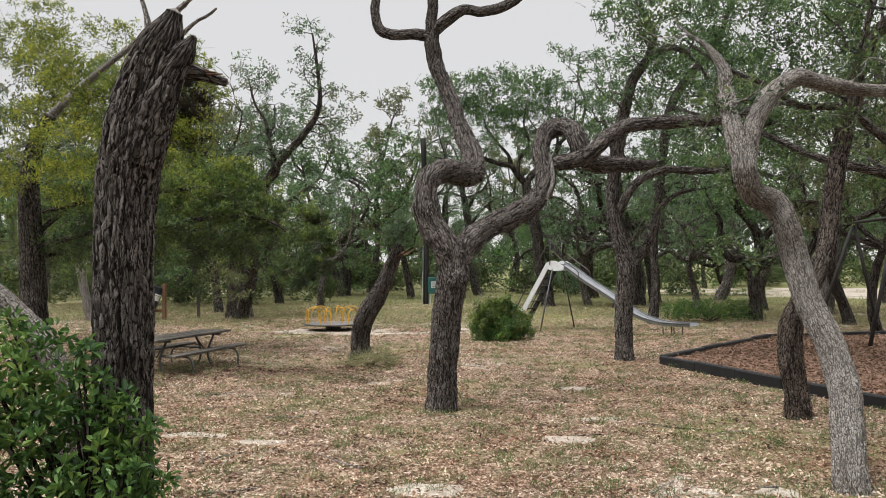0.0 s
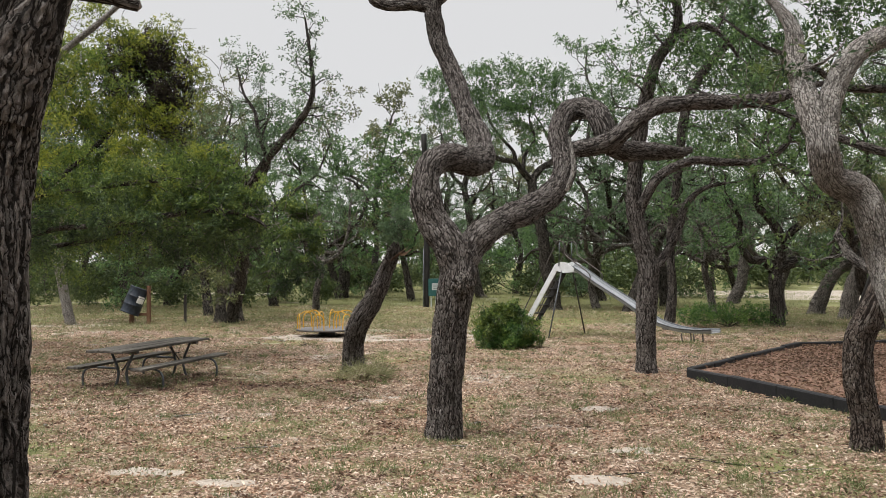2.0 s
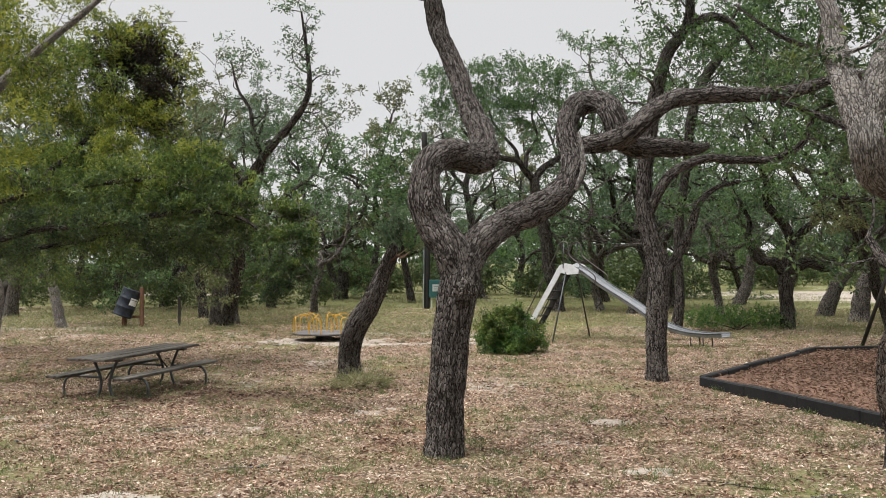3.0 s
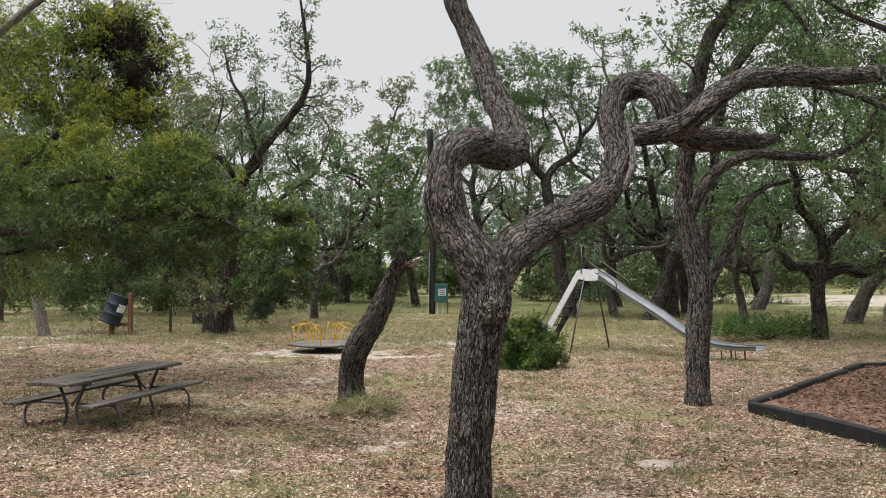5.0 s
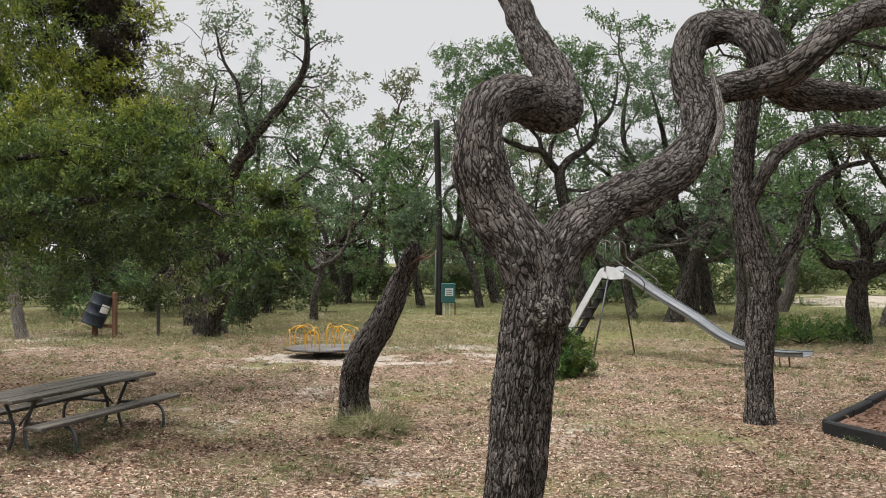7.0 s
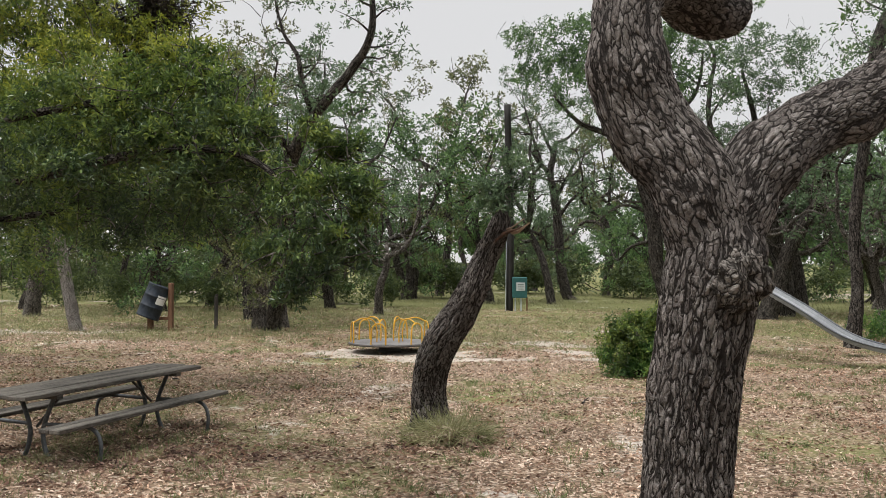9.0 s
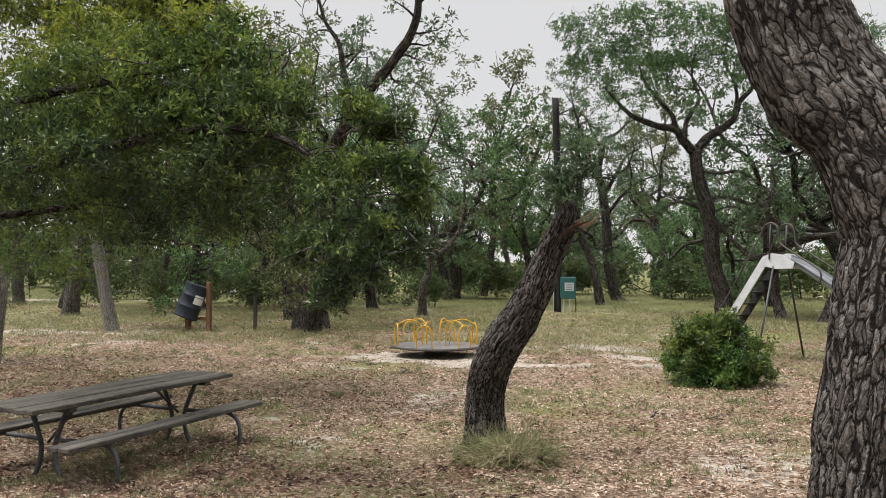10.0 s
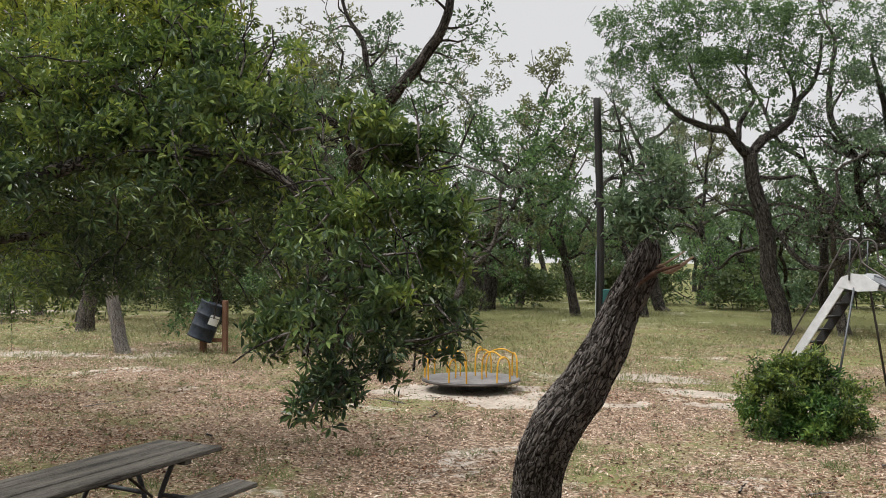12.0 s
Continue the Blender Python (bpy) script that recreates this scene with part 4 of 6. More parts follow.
SNAG_BROKEN = [(-1.31, 4.7, 3.66, 0.05), (-1.13, 4.8, 3.64, 0.05), (-0.93, 4.9, 3.59, 0.03)]
SNAG_D1 = [(-1.44, 4.7, 3.95, 0.03), (-1.46, 4.7, 4.06, 0.02), (-1.5, 4.7, 4.2, 0.015), (-1.54, 4.7, 4.41, 0.01)]
SNAG_D2 = [(-1.31, 4.75, 4.03, 0.03), (-1.2, 4.75, 4.13, 0.02), (-1.08, 4.75, 4.23, 0.016), (-0.89, 4.75, 4.37, 0.01)]
SNAG_D3 = [(-1.28, 4.85, 3.91, 0.02), (-1.15, 4.85, 4.03, 0.014), (-1.05, 4.85, 4.08, 0.012), (-0.99, 4.85, 4.13, 0.008)]
LOG_LEAN = [(-3.38, 5.2, 2.47, 0.07), (-3.06, 5.2, 2.16, 0.075), (-2.78, 5.2, 1.96, 0.08), (-2.51, 5.2, 1.69, 0.085), (-2.32, 5.2, 1.32, 0.09), (-2.23, 5.2, 0.79, 0.1), (-2.19, 5.2, 0.1, 0.11)]
WHITE_TRUNK = [(4.51, 7.2, -0.53, 0.22), (4.52, 7.4, -0.16, 0.18), (4.52, 7.5, 0.15, 0.165), (4.61, 7.8, 0.54, 0.16), (4.69, 8.1, 0.9, 0.16), (4.69, 8.5, 1.34, 0.155), (4.56, 8.8, 1.82, 0.15), (4.49, 9, 2.27, 0.15), (4.37, 9, 2.69, 0.15), (4.24, 9, 2.92, 0.145), (3.98, 8.9, 3.04, 0.13), (3.87, 8.8, 3.28, 0.135), (3.88, 8.87, 3.46, 0.12), (3.89, 8.88, 3.54, 0.04)]
WHITE_L = [(3.87, 8.85, 3.37, 0.11), (3.81, 9, 3.74, 0.11), (3.81, 9.3, 4.16, 0.1), (3.79, 9.4, 4.55, 0.075), (3.62, 9.5, 4.86, 0.035), (3.4, 9.6, 5.05, 0.02)]
WHITE_R = [(3.91, 8.85, 3.4, 0.1), (4.02, 9, 3.81, 0.105), (4.27, 9.2, 4.19, 0.105), (4.64, 9.4, 4.45, 0.1), (4.99, 9.6, 4.43, 0.095), (5.53, 9.8, 4.37, 0.08), (6.03, 10, 4.41, 0.07), (6.67, 10.2, 4.64, 0.05)]
PIT_TRUNK = [(5.33, 11.55, -0.24, 0.26), (5.33, 11.55, 0.05, 0.2), (5.3, 11.55, 0.41, 0.17), (5.23, 11.55, 0.93, 0.165), (5.25, 11.55, 1.33, 0.165), (5.43, 11.5, 1.78, 0.155), (5.7, 11.7, 2.18, 0.145), (5.85, 11.8, 2.51, 0.14), (6, 12, 3.22, 0.135), (6.18, 12.1, 4.03, 0.125), (6.39, 12.2, 4.76, 0.12), (6.58, 12.2, 5.39, 0.1), (6.93, 12.2, 5.85, 0.09), (7.55, 12.2, 6.35, 0.07)]
PIT_L = [(5.66, 11.7, 2.12, 0.09), (5.52, 11.9, 2.18, 0.08), (5.38, 12.1, 2.31, 0.06), (5.26, 12.3, 2.61, 0.045)]
PIT_U = [(6.45, 12.2, 5.1, 0.07), (6.41, 12.2, 5.31, 0.06), (6.56, 12.2, 5.65, 0.05), (6.65, 12.2, 5.98, 0.045), (6.82, 12.2, 6.41, 0.03)]
LEAN_TRUNK = [(-1.97, 18.25, -0.14, 0.36), (-1.97, 18.25, 0.09, 0.27), (-1.98, 18.25, 0.31, 0.215), (-1.98, 18.2, 0.59, 0.2), (-1.92, 18.1, 0.87, 0.205), (-1.78, 18, 1.17, 0.205), (-1.6, 17.95, 1.43, 0.195), (-1.41, 17.85, 1.76, 0.165), (-1.28, 17.8, 2.08, 0.14), (-1.16, 17.7, 2.32, 0.125), (-1.08, 17.6, 2.53, 0.1), (-1.06, 17.6, 2.65, 0.05)]
LEAN_STUB = [(-1.18, 17.7, 2.32, 0.06), (-1.01, 17.6, 2.41, 0.045), (-0.91, 17.6, 2.42, 0.03), (-0.75, 17.5, 2.5, 0.012)]
SLIM_TRUNK = [(3.9, 18.9, -0.3, 0.33), (3.89, 18.9, -0.02, 0.24), (3.89, 18.9, 0.36, 0.2), (3.88, 18.9, 1, 0.2), (3.93, 18.9, 1.7, 0.205), (3.94, 18.9, 2.14, 0.2), (3.81, 18.9, 2.65, 0.175), (3.67, 18.9, 3.23, 0.165), (3.67, 18.9, 3.93, 0.15), (3.77, 18.9, 4.82, 0.145), (3.91, 18.9, 5.59, 0.13), (4.12, 18.9, 6.33, 0.115), (4.5, 18.9, 6.88, 0.1), (4.54, 18.9, 7.43, 0.08), (4.34, 18.9, 7.88, 0.07), (4.19, 18.9, 8.53, 0.05)]
SLIM_TOP = [(4.37, 18.9, 6.73, 0.09), (4.82, 18.9, 7.02, 0.085), (5.19, 18.9, 7, 0.065), (5.53, 18.9, 6.74, 0.045), (5.75, 18.9, 6.39, 0.03)]
SLIM_FORK = [(3.74, 18.85, 3.22, 0.1), (3.95, 18.7, 3.72, 0.1), (4.26, 18.7, 4.07, 0.09), (4.82, 18.7, 4.28, 0.08), (5.44, 18.7, 4.24, 0.075), (6.12, 18.7, 4.27, 0.07), (6.62, 18.7, 4.58, 0.06), (6.84, 18.7, 5.14, 0.05), (7.24, 18.7, 5.32, 0.035)]
SLIM_LOW = [(4.02, 19, 2.01, 0.1), (4.34, 19.2, 2.42, 0.09), (4.61, 19.2, 2.94, 0.08), (4.76, 19.2, 3.43, 0.07), (5.1, 19.2, 3.75, 0.05), (5.55, 19.2, 3.87, 0.03)]
TWIG_TRUNK = [(-8.9, 33.2, -0.25, 0.34), (-8.9, 33.1, 0.2, 0.25), (-8.29, 32.2, 1.89, 0.23), (-7.81, 30.8, 3.55, 0.2), (-7.32, 29.6, 4.5, 0.18), (-6.7, 28.6, 5.12, 0.15)]
TWIG_R = [(-6.97, 29, 4.75, 0.12), (-6.6, 28.5, 5.22, 0.13), (-5.92, 28.1, 5.9, 0.12), (-5.28, 27.8, 6.51, 0.11), (-4.81, 27.5, 7.11, 0.09), (-4.73, 27.5, 7.85, 0.07), (-4.84, 27.5, 8.78, 0.05), (-4.97, 27.5, 9.71, 0.03)]
TWIG_L = [(-7.14, 29.2, 4.57, 0.1), (-7.46, 28.8, 5.32, 0.09), (-7.95, 28.8, 5.58, 0.085), (-8.65, 28.8, 5.78, 0.06), (-9.64, 28.8, 6.06, 0.04)]
TWIG_M = [(-6.6, 28.5, 5.03, 0.09), (-6.34, 28.4, 5.36, 0.08), (-6.65, 28.4, 6.32, 0.07), (-6.77, 28.4, 6.99, 0.055), (-7.12, 28.4, 7.57, 0.04), (-7.35, 28.4, 8.44, 0.025)]
DARK_TRUNK = [(10.58, 32.4, -0.26, 0.34), (10.58, 32.4, 0.07, 0.26), (10.53, 32.4, 0.94, 0.22), (10.48, 32.4, 1.71, 0.22), (10.63, 32.4, 2.39, 0.22)]
DARK_L = [(10.55, 32.4, 1.81, 0.2), (10.14, 32.4, 2.26, 0.17), (9.63, 32.4, 2.33, 0.14), (9.25, 32.4, 2.98, 0.11), (9.31, 32.4, 3.65, 0.08), (8.97, 32.4, 4.43, 0.05)]
DARK_R = [(10.63, 32.4, 2, 0.2), (11.24, 32.4, 2.25, 0.19), (11.9, 32.4, 2.1, 0.17), (12.56, 32.4, 2.58, 0.14), (12.9, 32.4, 3.45, 0.11), (12.76, 32.4, 4.41, 0.07)]
DARK_U = [(10.63, 32.4, 2.1, 0.2), (10.71, 32.4, 2.87, 0.18), (10.45, 32.4, 3.55, 0.16), (9.92, 32.4, 4.23, 0.13), (9.83, 32.4, 5.21, 0.1), (9.36, 32.4, 6.18, 0.07), (9.18, 32.4, 7.35, 0.04)]
DARK_V = [(10.65, 32.4, 2.49, 0.16), (10.96, 32.4, 3.16, 0.14), (11.62, 32.4, 3.84, 0.12), (11.82, 32.4, 4.8, 0.1), (12.39, 32.4, 5.77, 0.07), (12.59, 32.4, 6.92, 0.04)]
BACK_STEM = [(6.38, 30, 0.04, 0.2), (6.51, 30, 1.29, 0.14), (6.46, 30, 3.06, 0.13), (6.72, 30, 5.19, 0.13), (6.9, 30, 6.8, 0.16), (7.19, 30, 7.86, 0.15), (7.8, 30, 8.74, 0.14), (8.56, 30, 9.58, 0.12), (8.88, 30, 10.33, 0.1), (9.13, 30, 11.21, 0.06)]
HANG_TRUNK = [(-9.3, 18, 0.04, 0.36), (-9.32, 18, 1.05, 0.3), (-9.38, 18, 2.44, 0.26), (-9.44, 18, 3.84, 0.22), (-9.31, 18, 4.86, 0.18), (-8.94, 18, 5.55, 0.14), (-8.29, 18, 6.15, 0.11), (-7.64, 18, 6.67, 0.09), (-7.19, 18, 7.01, 0.08), (-6.61, 18, 7.48, 0.06), (-5.84, 18, 7.97, 0.04)]
# hanging boughs: top puffs get brighter leaves than low ones, imitating top light
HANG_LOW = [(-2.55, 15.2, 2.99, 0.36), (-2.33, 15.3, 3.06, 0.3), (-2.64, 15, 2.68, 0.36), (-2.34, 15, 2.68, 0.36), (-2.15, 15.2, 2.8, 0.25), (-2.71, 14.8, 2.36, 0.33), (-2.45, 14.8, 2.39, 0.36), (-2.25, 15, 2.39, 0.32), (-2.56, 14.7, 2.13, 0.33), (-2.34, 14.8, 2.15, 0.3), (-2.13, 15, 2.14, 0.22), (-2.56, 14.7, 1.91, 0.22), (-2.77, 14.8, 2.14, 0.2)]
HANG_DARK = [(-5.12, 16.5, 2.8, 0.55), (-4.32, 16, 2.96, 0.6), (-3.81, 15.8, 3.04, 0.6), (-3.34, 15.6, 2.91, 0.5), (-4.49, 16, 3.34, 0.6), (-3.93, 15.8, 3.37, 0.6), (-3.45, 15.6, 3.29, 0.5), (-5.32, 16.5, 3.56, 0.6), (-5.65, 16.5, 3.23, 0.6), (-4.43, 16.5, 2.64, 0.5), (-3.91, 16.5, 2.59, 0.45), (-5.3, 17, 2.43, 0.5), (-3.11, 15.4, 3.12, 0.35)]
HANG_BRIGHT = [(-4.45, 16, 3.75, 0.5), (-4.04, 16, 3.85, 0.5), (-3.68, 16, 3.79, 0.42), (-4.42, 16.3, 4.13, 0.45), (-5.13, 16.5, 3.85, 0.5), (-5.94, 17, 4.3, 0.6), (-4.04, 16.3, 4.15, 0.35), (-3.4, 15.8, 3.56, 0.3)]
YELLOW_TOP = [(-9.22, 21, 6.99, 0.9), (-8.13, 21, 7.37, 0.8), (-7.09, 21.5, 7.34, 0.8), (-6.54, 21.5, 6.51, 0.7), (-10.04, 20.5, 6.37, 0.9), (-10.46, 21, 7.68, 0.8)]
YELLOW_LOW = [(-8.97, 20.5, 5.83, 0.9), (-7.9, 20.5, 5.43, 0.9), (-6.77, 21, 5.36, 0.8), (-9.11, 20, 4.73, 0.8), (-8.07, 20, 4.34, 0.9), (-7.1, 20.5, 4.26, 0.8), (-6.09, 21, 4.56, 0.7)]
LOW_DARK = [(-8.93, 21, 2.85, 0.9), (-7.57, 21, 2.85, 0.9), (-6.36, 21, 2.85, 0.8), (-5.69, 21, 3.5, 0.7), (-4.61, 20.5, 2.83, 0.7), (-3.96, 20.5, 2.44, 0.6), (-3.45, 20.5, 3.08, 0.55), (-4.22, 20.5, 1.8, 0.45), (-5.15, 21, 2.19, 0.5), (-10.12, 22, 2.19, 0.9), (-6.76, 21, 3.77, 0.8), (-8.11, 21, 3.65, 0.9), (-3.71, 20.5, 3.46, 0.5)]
LEFT_TOP = [(-11.93, 22, 8.15, 1), (-8.31, 17, 6.53, 0.7), (-7.58, 16.5, 4.88, 0.6), (-8.93, 17, 5.21, 0.7), (-7.93, 16.5, 4.07, 0.7), (-9.86, 23, 8.67, 0.7), (-7.57, 17, 5.91, 0.6), (-9.18, 17, 4.25, 0.7), (-9.87, 21, 6.26, 0.8), (-11.3, 22, 8.9, 0.8)]
LEFT_LOW = [(-10.82, 20, 4, 0.9), (-9.53, 20, 3.43, 0.9), (-10.46, 21, 2.61, 0.8), (-12.07, 22, 2.48, 0.9), (-10.5, 23, 2.16, 0.8), (-9.26, 22, 2.93, 0.7), (-7.34, 21, 3.18, 0.7), (-6.89, 21, 4.19, 0.7)]
LEFT_MID = [(-8.64, 20, 6.76, 0.8), (-7.9, 20.5, 6.55, 0.8), (-8.3, 20, 5.48, 0.8), (-7.96, 19, 3.81, 0.8), (-7.39, 19.5, 3.75, 0.8), (-8.4, 20, 2.84, 0.7), (-7.31, 20, 2.84, 0.7), (-6.34, 19, 4, 0.7), (-5.93, 19, 3.11, 0.6), (-7.76, 20, 4.74, 0.7), (-5.38, 20, 3.15, 0.6), (-5.48, 20, 2.42, 0.5)]
RIGHT_TOP = [(3.51, 18, 7.53, 0.6), (4.48, 18, 7.69, 0.7), (5.1, 17, 7.11, 0.7), (5.78, 17, 7.33, 0.7), (6.17, 16, 6.83, 0.8), (6.91, 16, 6.97, 0.8), (7.65, 16, 6.91, 0.8), (8.22, 16, 6.24, 0.7), (6.52, 16.5, 6.33, 0.7), (7.29, 16.5, 6.21, 0.7), (5.77, 17, 6.4, 0.5), (4.89, 19, 6.62, 0.5), (7.38, 15, 6.85, 0.7), (5.33, 17, 7.92, 0.8), (6.7, 16, 7.69, 0.9), (7.97, 15, 6.73, 0.7)]
RIGHT_MID = [(4.81, 20, 6.16, 0.5), (5.87, 20, 6.14, 0.6), (6.9, 19, 6.2, 0.7), (7.64, 19, 5.43, 0.7), (8.03, 18, 5.38, 0.7), (9.02, 18, 5.01, 0.7), (9.24, 20, 4.37, 0.7), (8.21, 20, 4.38, 0.7), (7.56, 20, 5.05, 0.6), (6.08, 21, 5.2, 0.5), (9.88, 20, 3.97, 0.7), (9.34, 21, 3.5, 0.6), (8.57, 17, 5.79, 0.7)]
RIGHT_FAR = [(4.64, 22, 7.5, 0.7), (5.41, 22, 7.26, 0.7), (5.87, 21, 7.1, 0.8), (6.7, 21, 6.87, 0.8), (7.31, 21, 6.33, 0.8), (6.73, 22, 6.45, 0.7), (6.56, 24, 6.02, 0.7), (7.64, 23, 5.59, 0.8), (7.92, 22, 5.09, 0.8), (7.41, 24, 5.01, 0.7), (4.6, 24, 7.55, 0.5), (5.76, 20, 7.43, 0.8), (6.92, 20, 7.31, 0.8), (8.73, 24, 4.13, 0.7)]
VEE_TRUNK = [(3.54, 42.9, -0.25, 0.5), (3.5, 42.9, 0.1, 0.36), (3.42, 42.9, 0.9, 0.3), (3.1, 42.9, 1.96, 0.287), (3.04, 42.9, 3.03, 0.273), (2.85, 42.9, 4.1, 0.26), (2.65, 42.9, 4.77, 0.247), (2.53, 42.9, 5.44, 0.233), (2.46, 42.9, 6.11, 0.22)]
VEE_LIMBS = [[(2.46, 42.9, 6.05, 0.18), (2.05, 42.61, 6.42, 0.16), (1.71, 42.33, 6.86, 0.14), (1.12, 42.04, 6.94, 0.12), (0.47, 41.76, 7.14, 0.1), (0.08, 41.47, 7.3, 0.08), (-0.44, 41.19, 7.79, 0.06), (-0.82, 40.9, 8.21, 0.04)], [(2.46, 42.9, 6.05, 0.18), (2.87, 43.11, 6.6, 0.16), (3.4, 43.33, 6.96, 0.14), (3.88, 43.54, 7.38, 0.12), (4.17, 43.76, 8.09, 0.1), (4.65, 43.97, 8.65, 0.08), (4.94, 44.19, 9.51, 0.06), (5.04, 44.4, 10.52, 0.04)], [(3.93, 43.9, 7.5, 0.08), (4.08, 44.05, 8.28, 0.068), (3.97, 44.2, 9.0, 0.055), (3.66, 44.35, 9.74, 0.042), (3.81, 44.5, 10.61, 0.03)], [(2.04, 42.5, 6.41, 0.1), (2.12, 42.7, 7.17, 0.086), (2.46, 42.9, 7.73, 0.072), (2.61, 43.1, 8.16, 0.058), (2.37, 43.3, 9.02, 0.044), (2.52, 43.5, 10.15, 0.03)], [(1.71, 42.3, 6.86, 0.1), (1.57, 42.15, 7.37, 0.083), (1.11, 42.0, 7.88, 0.065), (0.6, 41.85, 8.54, 0.048), (0.33, 41.7, 9.31, 0.03)], [(2.65, 42.9, 5.37, 0.07), (3.31, 42.6, 5.27, 0.061), (3.89, 42.3, 5.3, 0.052), (4.45, 42.0, 4.94, 0.043), (5.0, 41.7, 4.4, 0.034), (5.41, 41.4, 3.87, 0.025)]]
VEE_LEAF = [(-1.06, 43.06, 9.48, 1.25), (-2.06, 43.57, 10.86, 0.96), (-0.31, 42.23, 10.63, 1.23), (1.22, 42.93, 10.92, 1.26), (2.08, 44.16, 9.99, 1.08), (0.33, 44.17, 9.87, 1.03), (2.74, 41.7, 10.33, 1.01), (4.0, 41.96, 10.51, 0.82), (0.85, 41.46, 8.12, 0.71), (3.31, 42.71, 8.64, 0.66), (2.35, 41.4, 7.59, 0.55), (-0.68, 42.76, 8.12, 0.61), (-1.56, 43.38, 9.98, 0.84), (-1.99, 41.38, 8.97, 0.55), (1.42, 43.09, 9.18, 0.83), (3.68, 42.13, 9.45, 0.61), (5.17, 42.63, 10.06, 0.63)]
GAUNT_TRUNK = [(-0.16, 56.6, -0.25, 0.5), (-0.21, 56.6, 0.1, 0.36), (-0.26, 56.6, 0.06, 0.3), (-0.64, 56.6, 1.79, 0.272), (-0.84, 56.6, 4.5, 0.243), (-1.03, 56.6, 5.86, 0.215), (-1.22, 56.6, 6.83, 0.187), (-1.04, 56.6, 7.8, 0.158), (-0.94, 56.6, 8.47, 0.13)]
GAUNT_LIMBS = [[(-1.22, 56.6, 6.83, 0.13), (-1.88, 56.35, 7.5, 0.108), (-2.26, 56.1, 7.96, 0.085), (-2.82, 55.85, 8.04, 0.062), (-3.09, 55.6, 7.82, 0.04)], [(-1.88, 56.3, 7.49, 0.09), (-2.07, 56.13, 8.44, 0.07), (-2.26, 55.97, 9.29, 0.05), (-2.07, 55.8, 9.84, 0.03)], [(-1.04, 56.6, 7.8, 0.1), (-1.48, 56.93, 8.73, 0.077), (-1.81, 57.27, 9.57, 0.053), (-2.15, 57.6, 10.03, 0.03)], [(-0.94, 56.6, 8.47, 0.1), (-0.28, 56.93, 8.79, 0.077), (0.29, 57.27, 9.41, 0.053), (0.59, 57.6, 9.85, 0.03)], [(-0.84, 56.6, 5.66, 0.12), (-0.28, 56.27, 6.59, 0.09), (0.17, 55.93, 7.41, 0.06), (0.89, 55.6, 7.83, 0.03)], [(-0.74, 56.6, 4.5, 0.1), (-0.0, 56.27, 5.44, 0.077), (0.91, 55.93, 6.16, 0.053), (1.98, 55.6, 6.49, 0.03)]]


# the forked oak in the middle
main_oak = thing("oak_tree", "twisted dark oak with furrowed bark, low fork and looped limb", "tree")
attach("trunk", limb_mesh("trunk", [MAIN_TRUNK], BARK, 190, 0.013, 0.014, 0.05, 11, 0.05, 0.28), main_oak)
for c, s, sg in ((MAIN_LEFT, 12, 150), (MAIN_RIGHT, 13, 140), (MAIN_CROSS, 14, 80)):
    attach("limb", limb_mesh("limb", [c], BARK, sg, 0.014, 0.008, 0.12, s, 0.04, 0.14), main_oak)
for c, s in ((MAIN_TWIG_L, 15), (MAIN_TWIG_R, 16)):
    attach("limb", limb_mesh("limb", [c], BARK, 48, 0.025, 0.01, 0.08, s), main_oak)
attach("splinter", limb_mesh("splinter", [MAIN_SPUR], BARK_PALE, 12, 0.05, 0, 0.1, 17), main_oak, "pale torn splinter")
heart = Vector((0.47, 11.8, 1.99))
bm = bmesh.new()
bmesh.ops.create_icosphere(bm, subdivisions=5, radius=1.0)
for v in bm.verts:
    q = v.co.normalized()
    swell = 0.135 + 0.04 * noise.noise(q * 2.2) + 0.012 * noise.noise(q * 6) + 0.008 * noise.noise(q * 14)
    pit = max(0.0, 1 - (q - Vector((0.35, -0.9, 0.1))).length / 0.4)
    v.co = heart + Vector((q.x, q.y * 0.85, q.z * 1.1)) * (swell - 0.05 * pit * pit)
uv = bm.loops.layers.uv.new("UVMap")
for f in bm.faces:
    for lp in f.loops:
        lp[uv].uv = (lp.vert.co.x + 0.5 * lp.vert.co.y, lp.vert.co.z)
part("burl", bm, BARK_GREY, main_oak, "rounded grey burl on the trunk", True)

# the snapped trunk beside the shrub
snag = thing("snapped_oak_trunk", "thick snapped oak trunk with torn splintered top", "tree")
attach("trunk", limb_mesh("trunk", [SNAG_TRUNK], BARK_DARK, 170, 0.013, 0.024, 0.05, 21, 0.065, 0.4), snag)
attach("split_top", limb_mesh("split_top", [SNAG_SPLIT], BARK_DARK, 70, 0.016, 0.018, 0.08, 22), snag)
attach("torn_limb", limb_mesh("torn_limb", [SNAG_BROKEN], BARK_DARK, 30, 0.02, 0.008, 0.25, 23), snag, "torn dark limb end")
for k, lift in enumerate((0.03, 0.012, -0.01)):
    chip = [(x - 0.03 * k, y - 0.03, z + lift, r * 0.45) for x, y, z, r in SNAG_BROKEN[:2]] + [(SNAG_BROKEN[1][0] + 0.1 + 0.05 * k, SNAG_BROKEN[1][1], SNAG_BROKEN[1][2] + lift * 0.6, 0.004)]
    attach("torn_splinter", limb_mesh("torn_splinter", [chip], WOOD_BREAK, 8, 0.03, 0, 0.3, 26 + k), snag, "reddish torn splinter")
